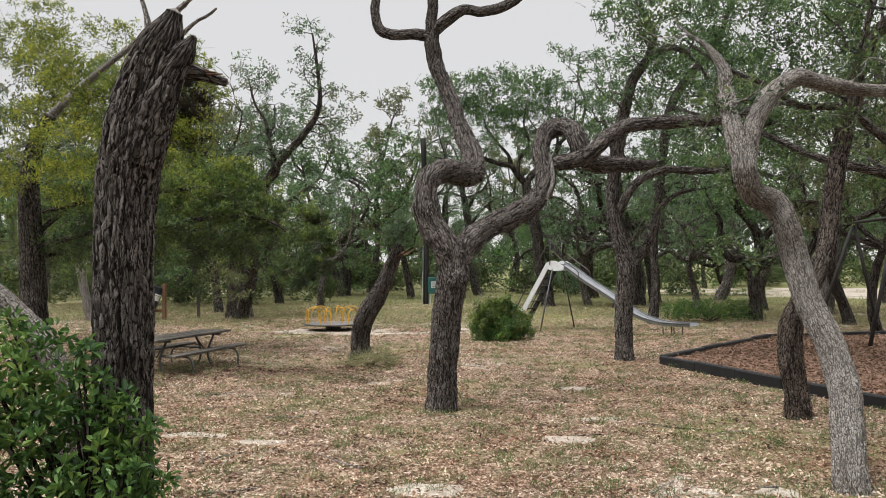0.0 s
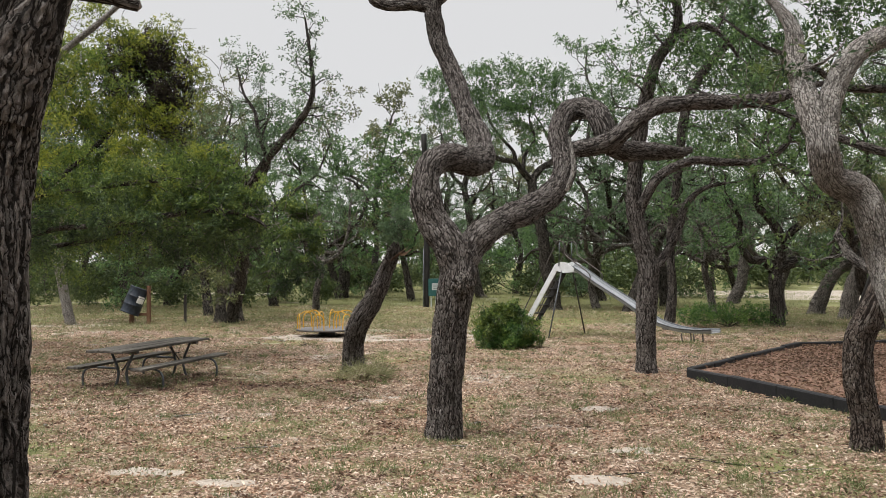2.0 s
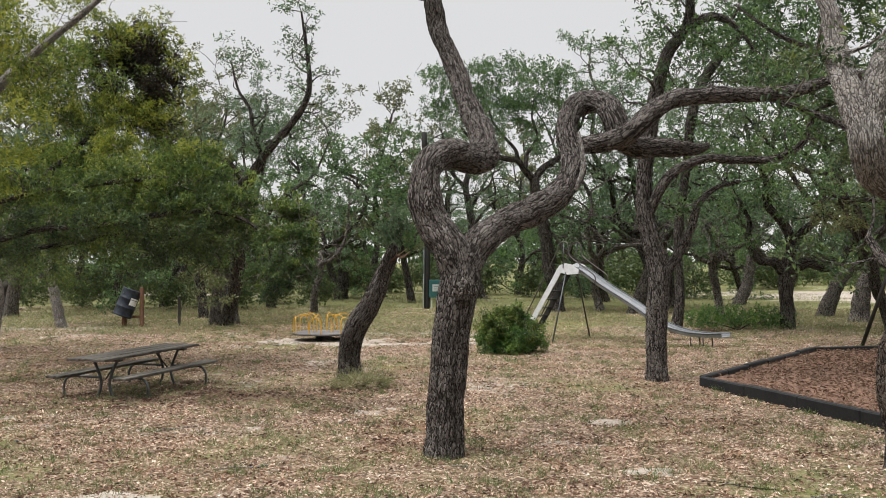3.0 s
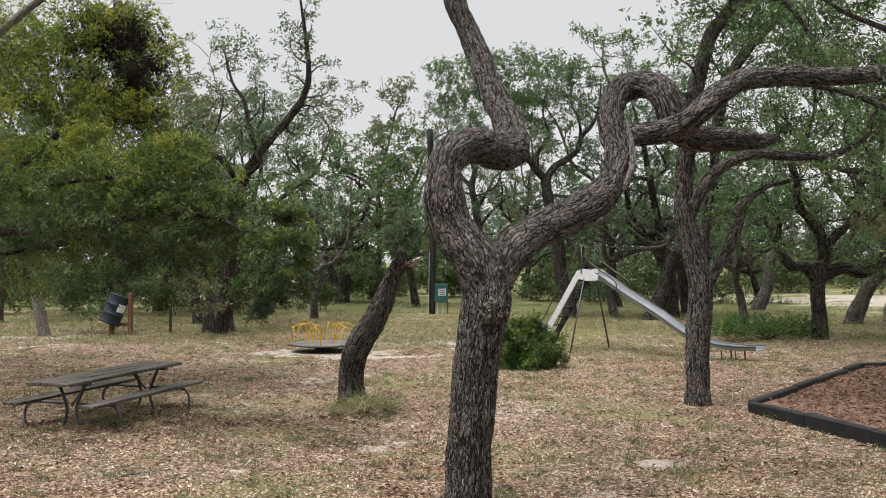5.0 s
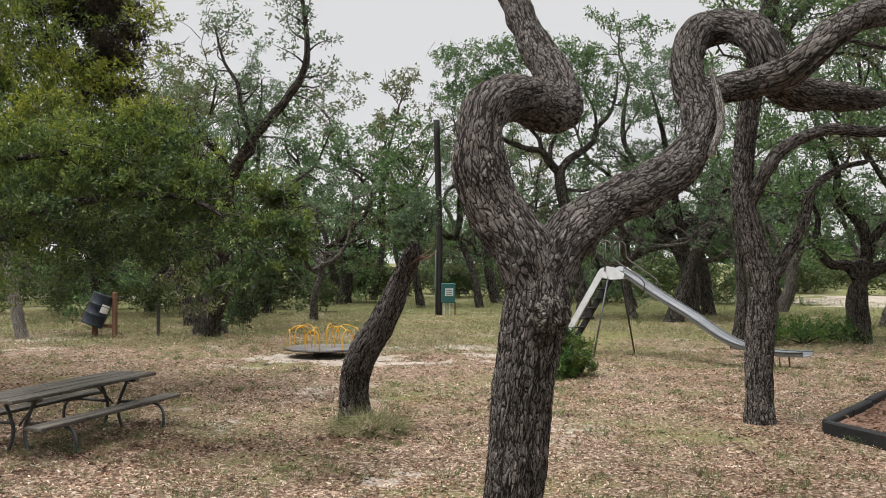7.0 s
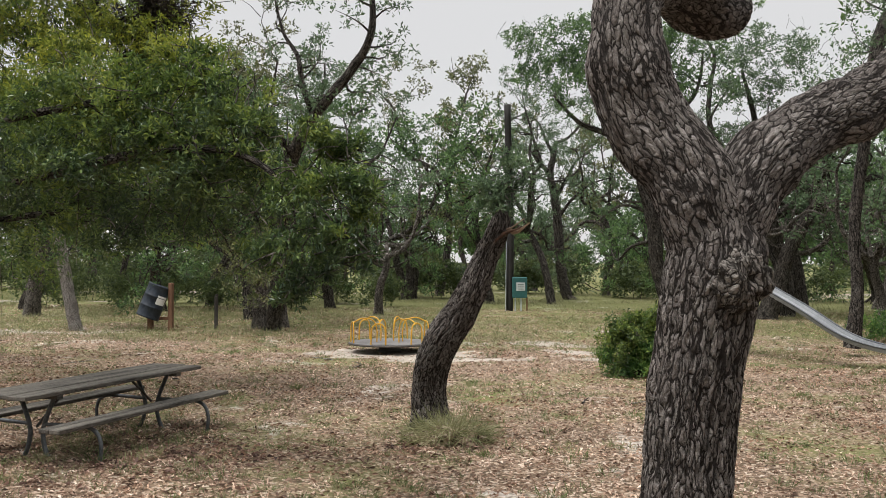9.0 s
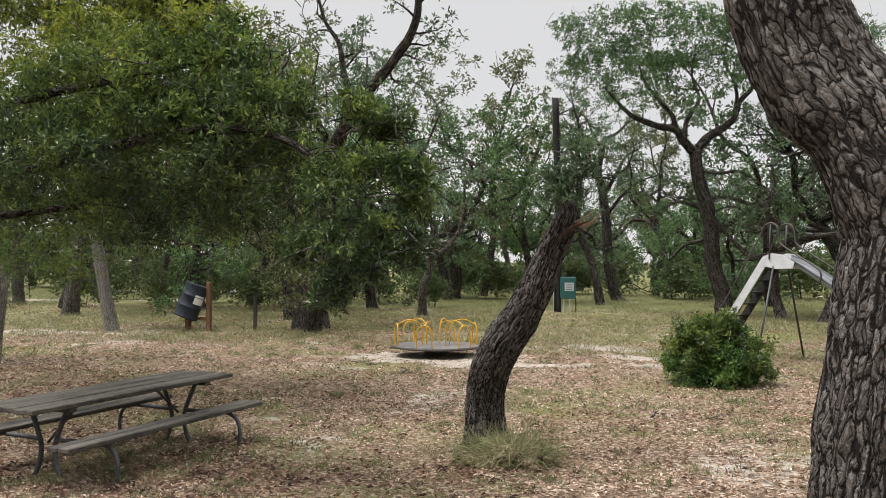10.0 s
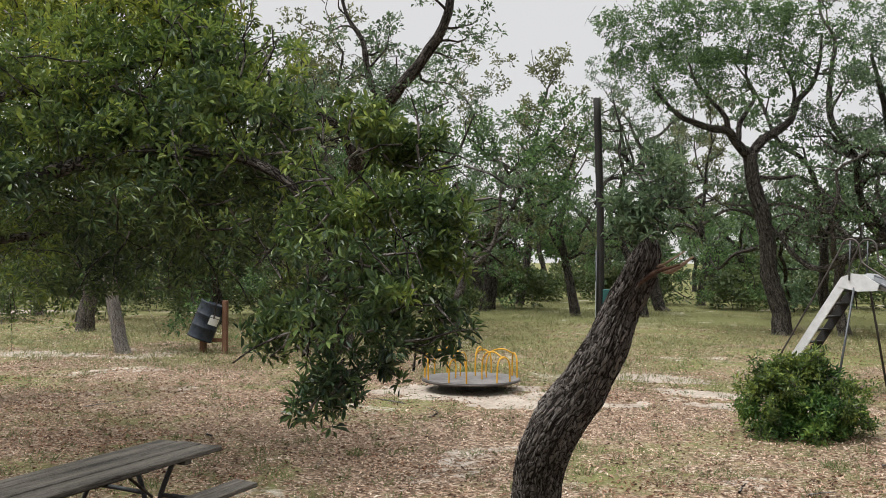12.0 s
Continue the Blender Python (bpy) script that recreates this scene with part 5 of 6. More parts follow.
attach("dead_twig_tangle", limb_mesh("dead_twig_tangle", [SNAG_D1, SNAG_D2, SNAG_D3], BARK_PALE, 8, 0.05, 0, 0.1, 24), snag, "bare grey twigs")

log = thing("leaning_trunk", "grey leaning oak trunk behind the shrub", "tree")
attach("trunk", limb_mesh("trunk", [LOG_LEAN], BARK_PALE, 50, 0.02, 0.012, 0.06, 25), log)

white_oak = thing("oak_tree", "pale lichen-covered crooked oak forking into two limbs", "tree")
attach("trunk", limb_mesh("trunk", [WHITE_TRUNK], BARK_PALE, 100, 0.016, 0.015, 0.05, 31, 0.035, 0.09), white_oak)
for c, s in ((WHITE_L, 32), (WHITE_R, 33)):
    attach("limb", limb_mesh("limb", [c], BARK_PALE, 70, 0.018, 0.012, 0.06, s, 0.035, 0.1), white_oak)
crown_on([WHITE_L, WHITE_R], 34, "crown", white_oak, LEAF_DARK, BARK_PALE, 0.55, 0.3, (0.6, 1.3), 0.36, 42, 0.08, up=0.35)

pit_oak = thing("oak_tree", "slim crooked oak with reddish bark beside the mulch pit", "tree")
attach("trunk", limb_mesh("trunk", [PIT_TRUNK], BARK_RED, 80, 0.02, 0.012, 0.06, 41), pit_oak)
for c, s in ((PIT_L, 42), (PIT_U, 43)):
    attach("limb", limb_mesh("limb", [c], BARK, 36, 0.03, 0.008, 0.08, s), pit_oak)
crown_on([PIT_L, PIT_U, PIT_TRUNK], 44, "crown", pit_oak, LEAF_DARK, BARK, 0.62, 0.3, (0.6, 1.4), 0.4, 42, 0.085)

lean_oak = thing("broken_oak", "broken leaning oak trunk with fresh sprouts at its top", "tree")
attach("trunk", limb_mesh("trunk", [LEAN_TRUNK], BARK, 150, 0.013, 0.018, 0.05, 51, 0.05, 0.28), lean_oak)
for k, (lift, reach_, rr) in enumerate(((0.0, 1.0, 0.034), (0.035, 0.75, 0.022), (-0.03, 0.6, 0.026))):
    stub = [(x + (reach_ - 1) * 0.08 * i, y - 0.03 * k, z + lift + 0.02 * math.sin(2.2 * i + 2 * k), rr * (1.2 - 0.32 * i)) for i, (x, y, z, r) in enumerate(LEAN_STUB)]
    attach("broken_stub", limb_mesh("broken_stub", [stub], TORN_PALE if k != 2 else WOOD_BREAK, 9, 0.03, 0, 0.35, 52 + k), lean_oak, "split pale stub")
sprout_at = [(LEAN_TRUNK[-1][0] + dx, LEAN_TRUNK[-1][1] + dy, LEAN_TRUNK[-1][2] + dz, r) for dx, dy, dz, r in ((0, 0, 0.12, 0.2), (-0.12, 0, 0.3, 0.22), (0.1, 0.05, 0.32, 0.22), (0.02, 0, 0.55, 0.2), (-0.1, 0.1, 0.05, 0.16))]
foliage("sprout_tuft", sprout_at, 53, lean_oak, LEAF_GREY, 1700, 0.07, 6)
twigs_in(sprout_at, 54, lean_oak, BARK)

slim_oak = thing("oak_tree", "slender dark oak with a long curved side limb", "tree")
attach("trunk", limb_mesh("trunk", [SLIM_TRUNK], BARK, 70, 0.024, 0.014, 0.06, 61), slim_oak)
for c, s in ((SLIM_TOP, 62), (SLIM_FORK, 63), (SLIM_LOW, 64)):
    attach("limb", limb_mesh("limb", [c], BARK, 30, 0.04, 0.008, 0.08, s), slim_oak)
crown_on([SLIM_TRUNK, SLIM_TOP, SLIM_FORK, SLIM_LOW], 65, "crown", slim_oak, LEAF_FAR, BARK, 0.6, 0.35, (0.6, 1.5), 0.45, 30, 0.1)

back_oak = thing("oak_tree", "dark oak with a bent upper limb", "tree")
attach("trunk", limb_mesh("trunk", [BACK_STEM], BARK_FAR, 30, 0.05, 0.01, 0.08, 71), back_oak)
crown_on([BACK_STEM], 72, "crown", back_oak, LEAF_FAR, BARK_FAR, 0.4, 0.25, (0.9, 2.0), 0.5, 34, 0.11)

# the oak beyond the pit whose boughs reach over the path
side_oak = thing("oak_tree", "broad oak with leafy boughs reaching over the mulch pit", "tree")
SIDE_TRUNK = [(11.4, 17.2, -0.3, 0.42), (11.35, 17.2, 0.2, 0.3), (11.2, 17.2, 1.4, 0.26), (11.0, 17.3, 2.6, 0.24), (10.9, 17.4, 3.6, 0.2)]
attach("trunk", limb_mesh("trunk", [SIDE_TRUNK], BARK, 40, 0.05, 0.012, 0.07, 131), side_oak)
for k, way in enumerate(((-1, 0.1, 0.25), (-0.9, -0.2, 0.55), (-0.6, 0.4, 0.8), (0.5, 0.6, 0.9), (0.2, -0.8, 0.8))):
    lim = shoot((10.9, 17.4, 3.4), way, 7.0 if k < 3 else 4.5, 0.14, 0.02, np.random.RandomState(140 + k), 0.22, 0.02, 8)
    attach("limb", limb_mesh("limb", [lim], BARK, 16, 0.08, 0.0, 0.09, 132 + k), side_oak)
    if k >= 3:
        crown_on([lim], 150 + k, "crown", side_oak, LEAF_FAR, BARK, 0.3, 0.4, (0.8, 1.6), 0.5, 34, 0.1)
for k, (cl, lf) in enumerate(((RIGHT_TOP, LEAF_FAR), (RIGHT_MID, LEAF_DARK), (RIGHT_FAR, LEAF_FAR))):
    foliage("foliage", cl, 160 + k, side_oak, lf, 150, 0.095, 9)
    twigs_in(cl, 165 + k, side_oak, BARK_FAR, 7)

# the oak whose leafy boughs hang over the table
hang_oak = thing("oak_tree", "leafy oak with boughs hanging low over the picnic table", "tree")
attach("trunk", limb_mesh("trunk", [HANG_TRUNK[:6]], BARK_FAR, 60, 0.04, 0.012, 0.06, 81), hang_oak)
attach("limb", limb_mesh("limb", [[(x, y, z, r * 0.72) for x, y, z, r in HANG_TRUNK[5:]]], BARK_PALE, 24, 0.05, 0.006, 0.08, 89), hang_oak, "bare pale grey upper limb")
bough = [(-9.2, 18.0, 2.6, 0.1), (-7.6, 17.2, 2.9, 0.085), (-6.2, 16.6, 2.95, 0.075), (-4.9, 16.0, 3.1, 0.08), (-3.9, 15.6, 3.15, 0.06), (-3.1, 15.3, 2.95, 0.045), (-2.72, 15.1, 2.5, 0.02), (-2.75, 14.95, 2.15, 0.006)]
bough_up = [(-9.1, 18.0, 3.4, 0.08), (-7.6, 17.3, 3.6, 0.07), (-6.2, 16.7, 3.7, 0.07), (-4.9, 16.2, 3.75, 0.05), (-4.0, 15.9, 3.8, 0.02)]
bough_far = [(-9.2, 18.1, 3.0, 0.1), (-8.6, 19.6, 4.2, 0.09), (-7.8, 20.6, 5.4, 0.07), (-6.9, 21.2, 6.4, 0.06), (-6.5, 21.5, 7.2, 0.02)]
bough_low = [(-9.2, 18.1, 2.4, 0.09), (-8.4, 19.8, 2.7, 0.08), (-7.0, 20.8, 3.0, 0.08), (-5.6, 20.8, 3.2, 0.06), (-4.4, 20.6, 2.9, 0.03), (-4.0, 20.5, 2.2, 0.01)]
for c, s in ((bough, 82), (bough_up, 83), (bough_far, 84), (bough_low, 85)):
    attach("limb", limb_mesh("limb", [[(x, y, z, r * 0.62) for x, y, z, r in c]], BARK_FAR, 24, 0.05, 0.004, 0.08, s), hang_oak)
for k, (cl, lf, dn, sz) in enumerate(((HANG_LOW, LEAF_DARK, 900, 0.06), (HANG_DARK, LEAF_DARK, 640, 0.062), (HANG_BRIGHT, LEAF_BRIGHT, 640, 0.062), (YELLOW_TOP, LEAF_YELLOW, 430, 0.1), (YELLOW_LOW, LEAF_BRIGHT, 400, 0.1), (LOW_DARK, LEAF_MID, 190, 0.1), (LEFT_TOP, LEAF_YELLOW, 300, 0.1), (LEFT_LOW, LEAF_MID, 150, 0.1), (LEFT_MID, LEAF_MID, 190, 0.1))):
    # the upper 45% of puffs take a brighter leaf, for a top-lit look
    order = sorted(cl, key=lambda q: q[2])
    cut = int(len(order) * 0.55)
    lit_leaf = {LEAF_DARK: LEAF_MID, LEAF_MID: LEAF_BRIGHT}.get(lf, LEAF_YELLOW)
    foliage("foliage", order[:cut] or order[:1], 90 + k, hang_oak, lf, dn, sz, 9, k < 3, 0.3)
    foliage("lit_foliage", order[cut:], 190 + k, hang_oak, lit_leaf, dn, sz, 9, k < 3, 0.3)
    twigs_in(cl, 100 + k, hang_oak, BARK, 8)
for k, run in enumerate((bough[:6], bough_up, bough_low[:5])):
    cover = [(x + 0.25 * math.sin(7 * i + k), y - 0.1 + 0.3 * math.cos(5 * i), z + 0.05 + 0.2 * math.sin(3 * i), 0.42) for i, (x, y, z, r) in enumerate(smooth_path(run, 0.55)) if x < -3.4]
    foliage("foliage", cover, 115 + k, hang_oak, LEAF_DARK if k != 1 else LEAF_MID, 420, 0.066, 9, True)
DEAD_MASS = [(-8.13, 21.43, 7.23, 0.61), (-7.57, 21.75, 7.3, 0.76), (-6.95, 21.55, 6.84, 0.65), (-7.08, 21.33, 6.04, 0.61), (-7.93, 21.64, 6.52, 0.7), (-7.05, 21.82, 5.56, 0.52), (-7.25, 21.45, 5.32, 0.44), (-7.51, 21.38, 5.83, 0.54), (-6.81, 21.51, 6.13, 0.44)]
tangle = np.random.RandomState(112)
twigs_in([(x + dx, y + dy, z + dz, r * 0.9) for x, y, z, r in DEAD_MASS for dx, dy, dz in tangle.normal(size=(5, 3)) * 0.3 * r], 110, hang_oak, BARK_FAR, 7, "dead_twig_tangle")
foliage("withered_leaf_mass", DEAD_MASS, 111, hang_oak, LEAF_BROWN, 1000, 0.075, 8)


dark_oak = thing("oak_tree", "dark stout oak forking into wide twisted limbs", "tree")
attach("trunk", limb_mesh("trunk", [DARK_TRUNK], BARK_FAR, 30, 0.06, 0.01, 0.07, 171), dark_oak)
for c, s in ((DARK_L, 172), (DARK_R, 173), (DARK_U, 174), (DARK_V, 175)):
    attach("limb", limb_mesh("limb", [c], BARK_FAR, 16, 0.08, 0.0, 0.09, s), dark_oak)
crown_on([DARK_L, DARK_R, DARK_U, DARK_V], 176, "crown", dark_oak, LEAF_FAR, BARK_FAR, 0.4, 0.35, (0.7, 1.8), 0.5, 30, 0.12)

twig_oak = thing("oak_tree", "tall open oak with sparse crown and bare crooked limbs", "tree")
attach("trunk", limb_mesh("trunk", [TWIG_TRUNK], BARK_FAR, 24, 0.08, 0.01, 0.08, 121), twig_oak)
for c, s in ((TWIG_R, 122), (TWIG_L, 123), (TWIG_M, 124)):
    attach("limb", limb_mesh("limb", [c], BARK_FAR, 14, 0.08, 0.0, 0.08, s), twig_oak)
crown_on([TWIG_R, TWIG_L, TWIG_M], 125, "crown", twig_oak, LEAF_GREY, BARK_FAR, 0.3, 0.3, (0.6, 1.4), 0.4, 22, 0.11, bare=0.25)


def drawn_oak(label, trunk, limbs, bark, seed):
    """An oak of the grove with its own trunk and limbs."""
    oak = thing("oak_tree", label, "tree")
    attach("trunk", limb_mesh("trunk", [trunk], bark, 24, 0.09, 0.01, 0.09, seed), oak)
    for k, c in enumerate(limbs):
        attach("limb", limb_mesh("limb", [c], bark, 12, 0.1, 0.0, 0.1, seed + 1 + k), oak)
    return oak


vee_oak = drawn_oak("tall dark oak forking into a wide vee", VEE_TRUNK, VEE_LIMBS, BARK_FAR, 501)
foliage("crown", VEE_LEAF, 510, vee_oak, LEAF_FAR, 230, 0.11, 8, False, 0.45)
twigs_in(VEE_LEAF, 511, vee_oak, BARK_FAR, 8)
crown_on(VEE_LIMBS, 512, "crown", vee_oak, LEAF_FAR, BARK_FAR, 0.45, 0.6, (0.5, 1.3), 0.3, 40, 0.1)
gaunt_oak = drawn_oak("gaunt dark oak with nearly bare forked limbs", GAUNT_TRUNK, GAUNT_LIMBS, BARK_FAR, 521)
crown_on(GAUNT_LIMBS, 522, "crown", gaunt_oak, LEAF_GREY, BARK_FAR, 0.3, 0.5, (0.5, 1.4), 0.3, 30, 0.11, bare=0.55)


# ---- shrubs ----
def shrub(name, label, clumps, seed, leaf, dense, size, at, per=8, fine=False, stems=9, wide=0.4, group=""):
    s = thing(name, label, "bush", group, at=at)
    rng = np.random.RandomState(seed)
    pts = clump_points(clumps, rng, dense)
    pts = pts[pts[:, 2] > 0.03]
    a, d = sprays(pts, per, size * 0.6, rng, 0.45)
    tagged(attach("leaf_mass", leaf_mesh("leaf_mass", a, d, size * rng.uniform(0.6, 1.2, len(a)), leaf, rng, wide, fine), s), kind="stuff")
    st = []
    for _ in range(stems):
        c = clumps[rng.randint(len(clumps))]
        st.append([(rng.normal() * 0.06, rng.normal() * 0.06, -0.05, 0.018), (c[0] * 0.4, c[1] * 0.4, c[2] * 0.5, 0.014), (c[0], c[1], c[2], 0.008), (c[0] * 1.2, c[1] * 1.2, c[2] + c[3] * 0.8, 0.004)])
    tagged(attach("stem_cluster", limb_mesh("stem_cluster", st, BARK_FAR, 6, 0.08, seed=seed), s), kind="stuff")
    return s


near = [(0.0, 0.1, 0.5, 0.45), (-0.4, 0, 0.6, 0.5), (0.2, 0, 0.4, 0.3), (0.0, 0, 0.95, 0.36), (-0.4, 0.05, 1.2, 0.4), (0.16, 0.1, 0.9, 0.2), (-0.85, 0, 0.7, 0.5), (-0.8, 0.1, 1.4, 0.4), (-0.2, 0.1, 1.35, 0.24),
        (-0.5, 0, 1.6, 0.26), (0.22, 0, 0.2, 0.26), (-1.3, 0, 0.9, 0.5), (-1.2, 0.2, 1.5, 0.42), (-0.35, 0.1, 1.78, 0.14), (-0.9, 0.1, 1.8, 0.22), (-0.6, 0.1, 1.86, 0.16), (-0.15, 0.05, 1.55, 0.13), (0.02, 0.05, 1.3, 0.14), (-1.2, 0.1, 1.9, 0.2), (0.06, 0.0, 1.3, 0.17), (0.2, 0.0, 1.12, 0.16), (0.28, 0.05, 0.85, 0.18), (0.3, 0.0, 0.6, 0.18), (0.18, 0.0, 1.42, 0.08), (0.3, 0.0, 1.25, 0.07), (0.02, 0.0, 1.56, 0.08), (-0.1, 0.0, 1.7, 0.08)]
shrub("bush", "dense green broad-leaved bush in front of the snapped trunk", near, 201, LEAF_BUSH, 560, 0.075, (-1.38, 3.75, 0), 7, True, 40, 0.42)
mid = [(0, 0, 0.45, 0.52), (0.42, 0.1, 0.42, 0.42), (-0.42, 0.1, 0.4, 0.42), (0.1, -0.25, 0.35, 0.42), (-0.1, 0.2, 0.72, 0.36), (0.32, 0.1, 0.68, 0.3), (-0.3, 0.1, 0.7, 0.25), (0.6, 0.1, 0.3, 0.3), (-0.6, 0.0, 0.3, 0.25)]
mid = [(x * 1.04 + 0.05, y * 1.1, z * 1.12, r * 1.06) for x, y, z, r in mid] + [(0.3, 0, 0.95, 0.22), (-0.25, 0.1, 1.0, 0.2), (0.02, 0, 1.05, 0.18)] + [((0.5 + 0.1 * math.sin(5 * a)) * math.cos(a), 0.46 * math.sin(a), 0.2, 0.24) for a in np.linspace(0, math.tau, 9, endpoint=False)]
roundish = shrub("bush", "rounded dense green bush beside the slide", mid, 202, LEAF_BUSH, 560, 0.085, (1.08, 24.3, -0.06), 8, False, 26)
rr = np.random.RandomState(204)
sprigs = [(0.8 * math.cos(a) * q, 0.6 * math.sin(a) * q, 0.25 + 0.85 * math.sqrt(max(0.0, 1 - q * q)) + 0.1 * rr.normal(), rr.uniform(0.08, 0.18)) for a, q in zip(rr.uniform(0, math.tau, 46), rr.uniform(0.2, 1.08, 46))]
foliage("young_sprig", sprigs, 205, roundish, LEAF_MID, 420, 0.08, 8)
twigs_in(sprigs, 206, roundish, BARK_FAR, 4)
low = [(x, y, 0.3, 0.5) for x in (-1.5, -0.9, -0.3, 0.3, 0.9, 1.5) for y in (-0.2, 0.35)] + [(x, 0, 0.55, 0.4) for x in (-1.0, -0.2, 0.6, 1.2)]
shrub("bush", "low spreading green bush on the open ground", low, 203, LEAF_BUSH, 260, 0.09, (8.95, 32.6, 0), 7, False, 14)


# pale trunks under the hanging boughs
def pale_oak(label, run, seed, bark=BARK_GREY, leaf=LEAF_FAR, bare=0.0):
    """A crooked grey trunk that goes up into the leaves, with its own small crown."""
    oak = thing("oak_tree", label, "tree", "pale oaks of the grove")
    attach("trunk", limb_mesh("trunk", [run], bark, 26, 0.06, 0.01, 0.07, seed), oak)
    rr = np.random.RandomState(seed)
    arms = [shoot(run[-3][:3], (rr.normal(), rr.normal(), 0.9), 3.0, 0.08, 0.02, rr, 0.35, 0.1, 6) for _ in range(3)]
    for arm in arms:
        attach("limb", limb_mesh("limb", [arm], bark, 9, 0.12, 0.0, 0.09, seed + 1), oak)
    crown_on(arms + [run[-4:]], seed + 2, "crown", oak, leaf, BARK_FAR, 0.35, 0.4, (0.6, 1.5), 0.4, 66, 0.11, bare=bare)
    return oak


pale_oak("slim pale crooked oak trunk bending over at the grove edge",
         [(-12.55, 24.34, -0.22, 0.24), (-12.53, 24.34, 0.02, 0.17), (-12.48, 24.34, 0.56, 0.15), (-12.41, 24.34, 1.16, 0.145), (-12.42, 24.34, 1.7, 0.14), (-12.66, 24.34, 2.06, 0.13), (-13.08, 24.34, 2.41, 0.11), (-13.34, 24.34, 2.96, 0.1), (-13.41, 24.34, 3.84, 0.08)], 700, BARK_PALE)
pale_oak("grey-brown leaning oak trunk standing on the leaves",
         [(-14.43, 32, -0.12, 0.28), (-14.47, 32, 0.03, 0.2), (-14.63, 32, 0.66, 0.175), (-14.82, 32, 1.61, 0.17), (-14.97, 32, 2.4, 0.17), (-15.05, 32, 3.2, 0.16), (-14.88, 32, 4.15, 0.13), (-15.07, 32, 5.27, 0.1)], 710, BARK_PALE)
pale_oak("furrowed grey oak trunk with a fork",
         [(-19.81, 38.2, -0.16, 0.4), (-19.79, 38.2, 0.04, 0.32), (-19.69, 38.2, 0.85, 0.27), (-19.52, 38.2, 1.87, 0.26), (-19.39, 38.2, 2.68, 0.25), (-19.54, 38.2, 3.9, 0.2), (-19.33, 38.2, 5.31, 0.14), (-19.48, 38.2, 6.74, 0.1)], 720)
pale_oak("pale oak trunk at the back of the grove",
         [(-26.94, 45.3, -0.15, 0.36), (-26.95, 45.3, 0.05, 0.28), (-27.02, 45.3, 1.02, 0.25), (-26.97, 45.3, 2.3, 0.24), (-27.1, 45.3, 3.58, 0.22), (-26.84, 45.3, 5.12, 0.18), (-26.97, 45.3, 6.91, 0.12)], 730)
pale_oak("stout grey oak trunk behind the hanging boughs",
         [(-9.59, 33.8, -0.1, 0.3), (-9.58, 33.8, 0.03, 0.24), (-9.55, 33.8, 0.57, 0.2), (-9.5, 33.8, 1.14, 0.19), (-9.54, 33.8, 1.95, 0.18), (-9.65, 33.8, 3.09, 0.2), (-9.51, 33.8, 4.23, 0.15), (-9.6, 33.8, 5.54, 0.1)], 740)
pale_oak("grey oak trunk half hidden behind the hanging boughs",
         [(-9.06, 34.4, -0.1, 0.3), (-9.06, 34.4, 0.03, 0.24), (-9.11, 34.4, 0.54, 0.2), (-9.22, 34.4, 1.12, 0.19), (-9.26, 34.4, 1.95, 0.18), (-9.17, 34.4, 3.11, 0.14), (-9.28, 34.4, 4.28, 0.1)], 750)

pale_oak("thin pale oak trunk leaning by the sandy track",
         [(13.42, 49.56, -0.25, 0.5), (13.42, 49.56, 0.12, 0.36), (13.86, 49.56, 1.11, 0.287), (13.99, 49.56, 2.3, 0.259), (14.38, 49.56, 3.5, 0.23), (14.09, 49.56, 4.7, 0.202), (14.39, 49.56, 6.2, 0.173)], 760, BARK_GREY, LEAF_GREY, 0.3)
pale_oak("grey oak trunk leaning far over beyond the pit",
         [(14.47, 39.95, -0.25, 0.5), (14.47, 39.95, 0.12, 0.36), (14.87, 39.95, 1.1, 0.28), (15.34, 39.95, 1.82, 0.249), (16.04, 39.95, 2.24, 0.218), (16.63, 39.95, 2.77, 0.187), (16.98, 39.95, 3.72, 0.156)], 780, BARK_GREY, LEAF_FAR, 0.2)
pale_oak("thick grey crooked oak trunk beyond the mulch pit",
         [(14.44, 36.29, -0.25, 0.53), (14.44, 36.29, 0.12, 0.38), (14.57, 36.29, 1.21, 0.3), (14.83, 36.29, 1.86, 0.267), (15.16, 36.29, 2.94, 0.233), (15.31, 36.29, 4.23, 0.2), (15.07, 36.29, 5.75, 0.167)], 800, BARK_GREY, LEAF_FAR, 0.1)
pale_oak("oak trunk leaning behind the slide with a long bent limb",
         [(6.86, 41.41, -0.25, 0.54), (6.86, 41.41, 0.12, 0.38), (7.26, 41.41, 1.3, 0.3), (7.56, 41.41, 2.31, 0.266), (8.19, 41.41, 3.56, 0.232), (8.81, 41.41, 4.31, 0.197), (10.04, 41.41, 5.01, 0.163), (11.03, 41.41, 5.05, 0.129)], 820, BARK_FAR, LEAF_GREY, 0.3)
pale_oak("slim dark crooked oak trunk behind the slide",
         [(9.3, 46.47, -0.25, 0.47), (9.3, 46.47, 0.12, 0.33), (9.11, 46.47, 1.75, 0.262), (8.9, 46.47, 3.16, 0.233), (9.52, 46.47, 4.28, 0.204), (9.38, 46.47, 5.7, 0.175), (9.67, 46.47, 7.11, 0.145)], 840, BARK_FAR, LEAF_GREY, 0.3)
pale_oak("stout dark oak trunk at the edge of the undergrowth",
         [(-8.78, 55.6, -0.25, 0.6), (-8.78, 55.6, 0.12, 0.43), (-8.61, 55.6, 1.37, 0.336), (-8.79, 55.6, 2.8, 0.301), (-8.5, 55.6, 4.22, 0.265), (-8.8, 55.6, 5.66, 0.229)], 860, BARK_FAR, LEAF_FAR, 0.0)
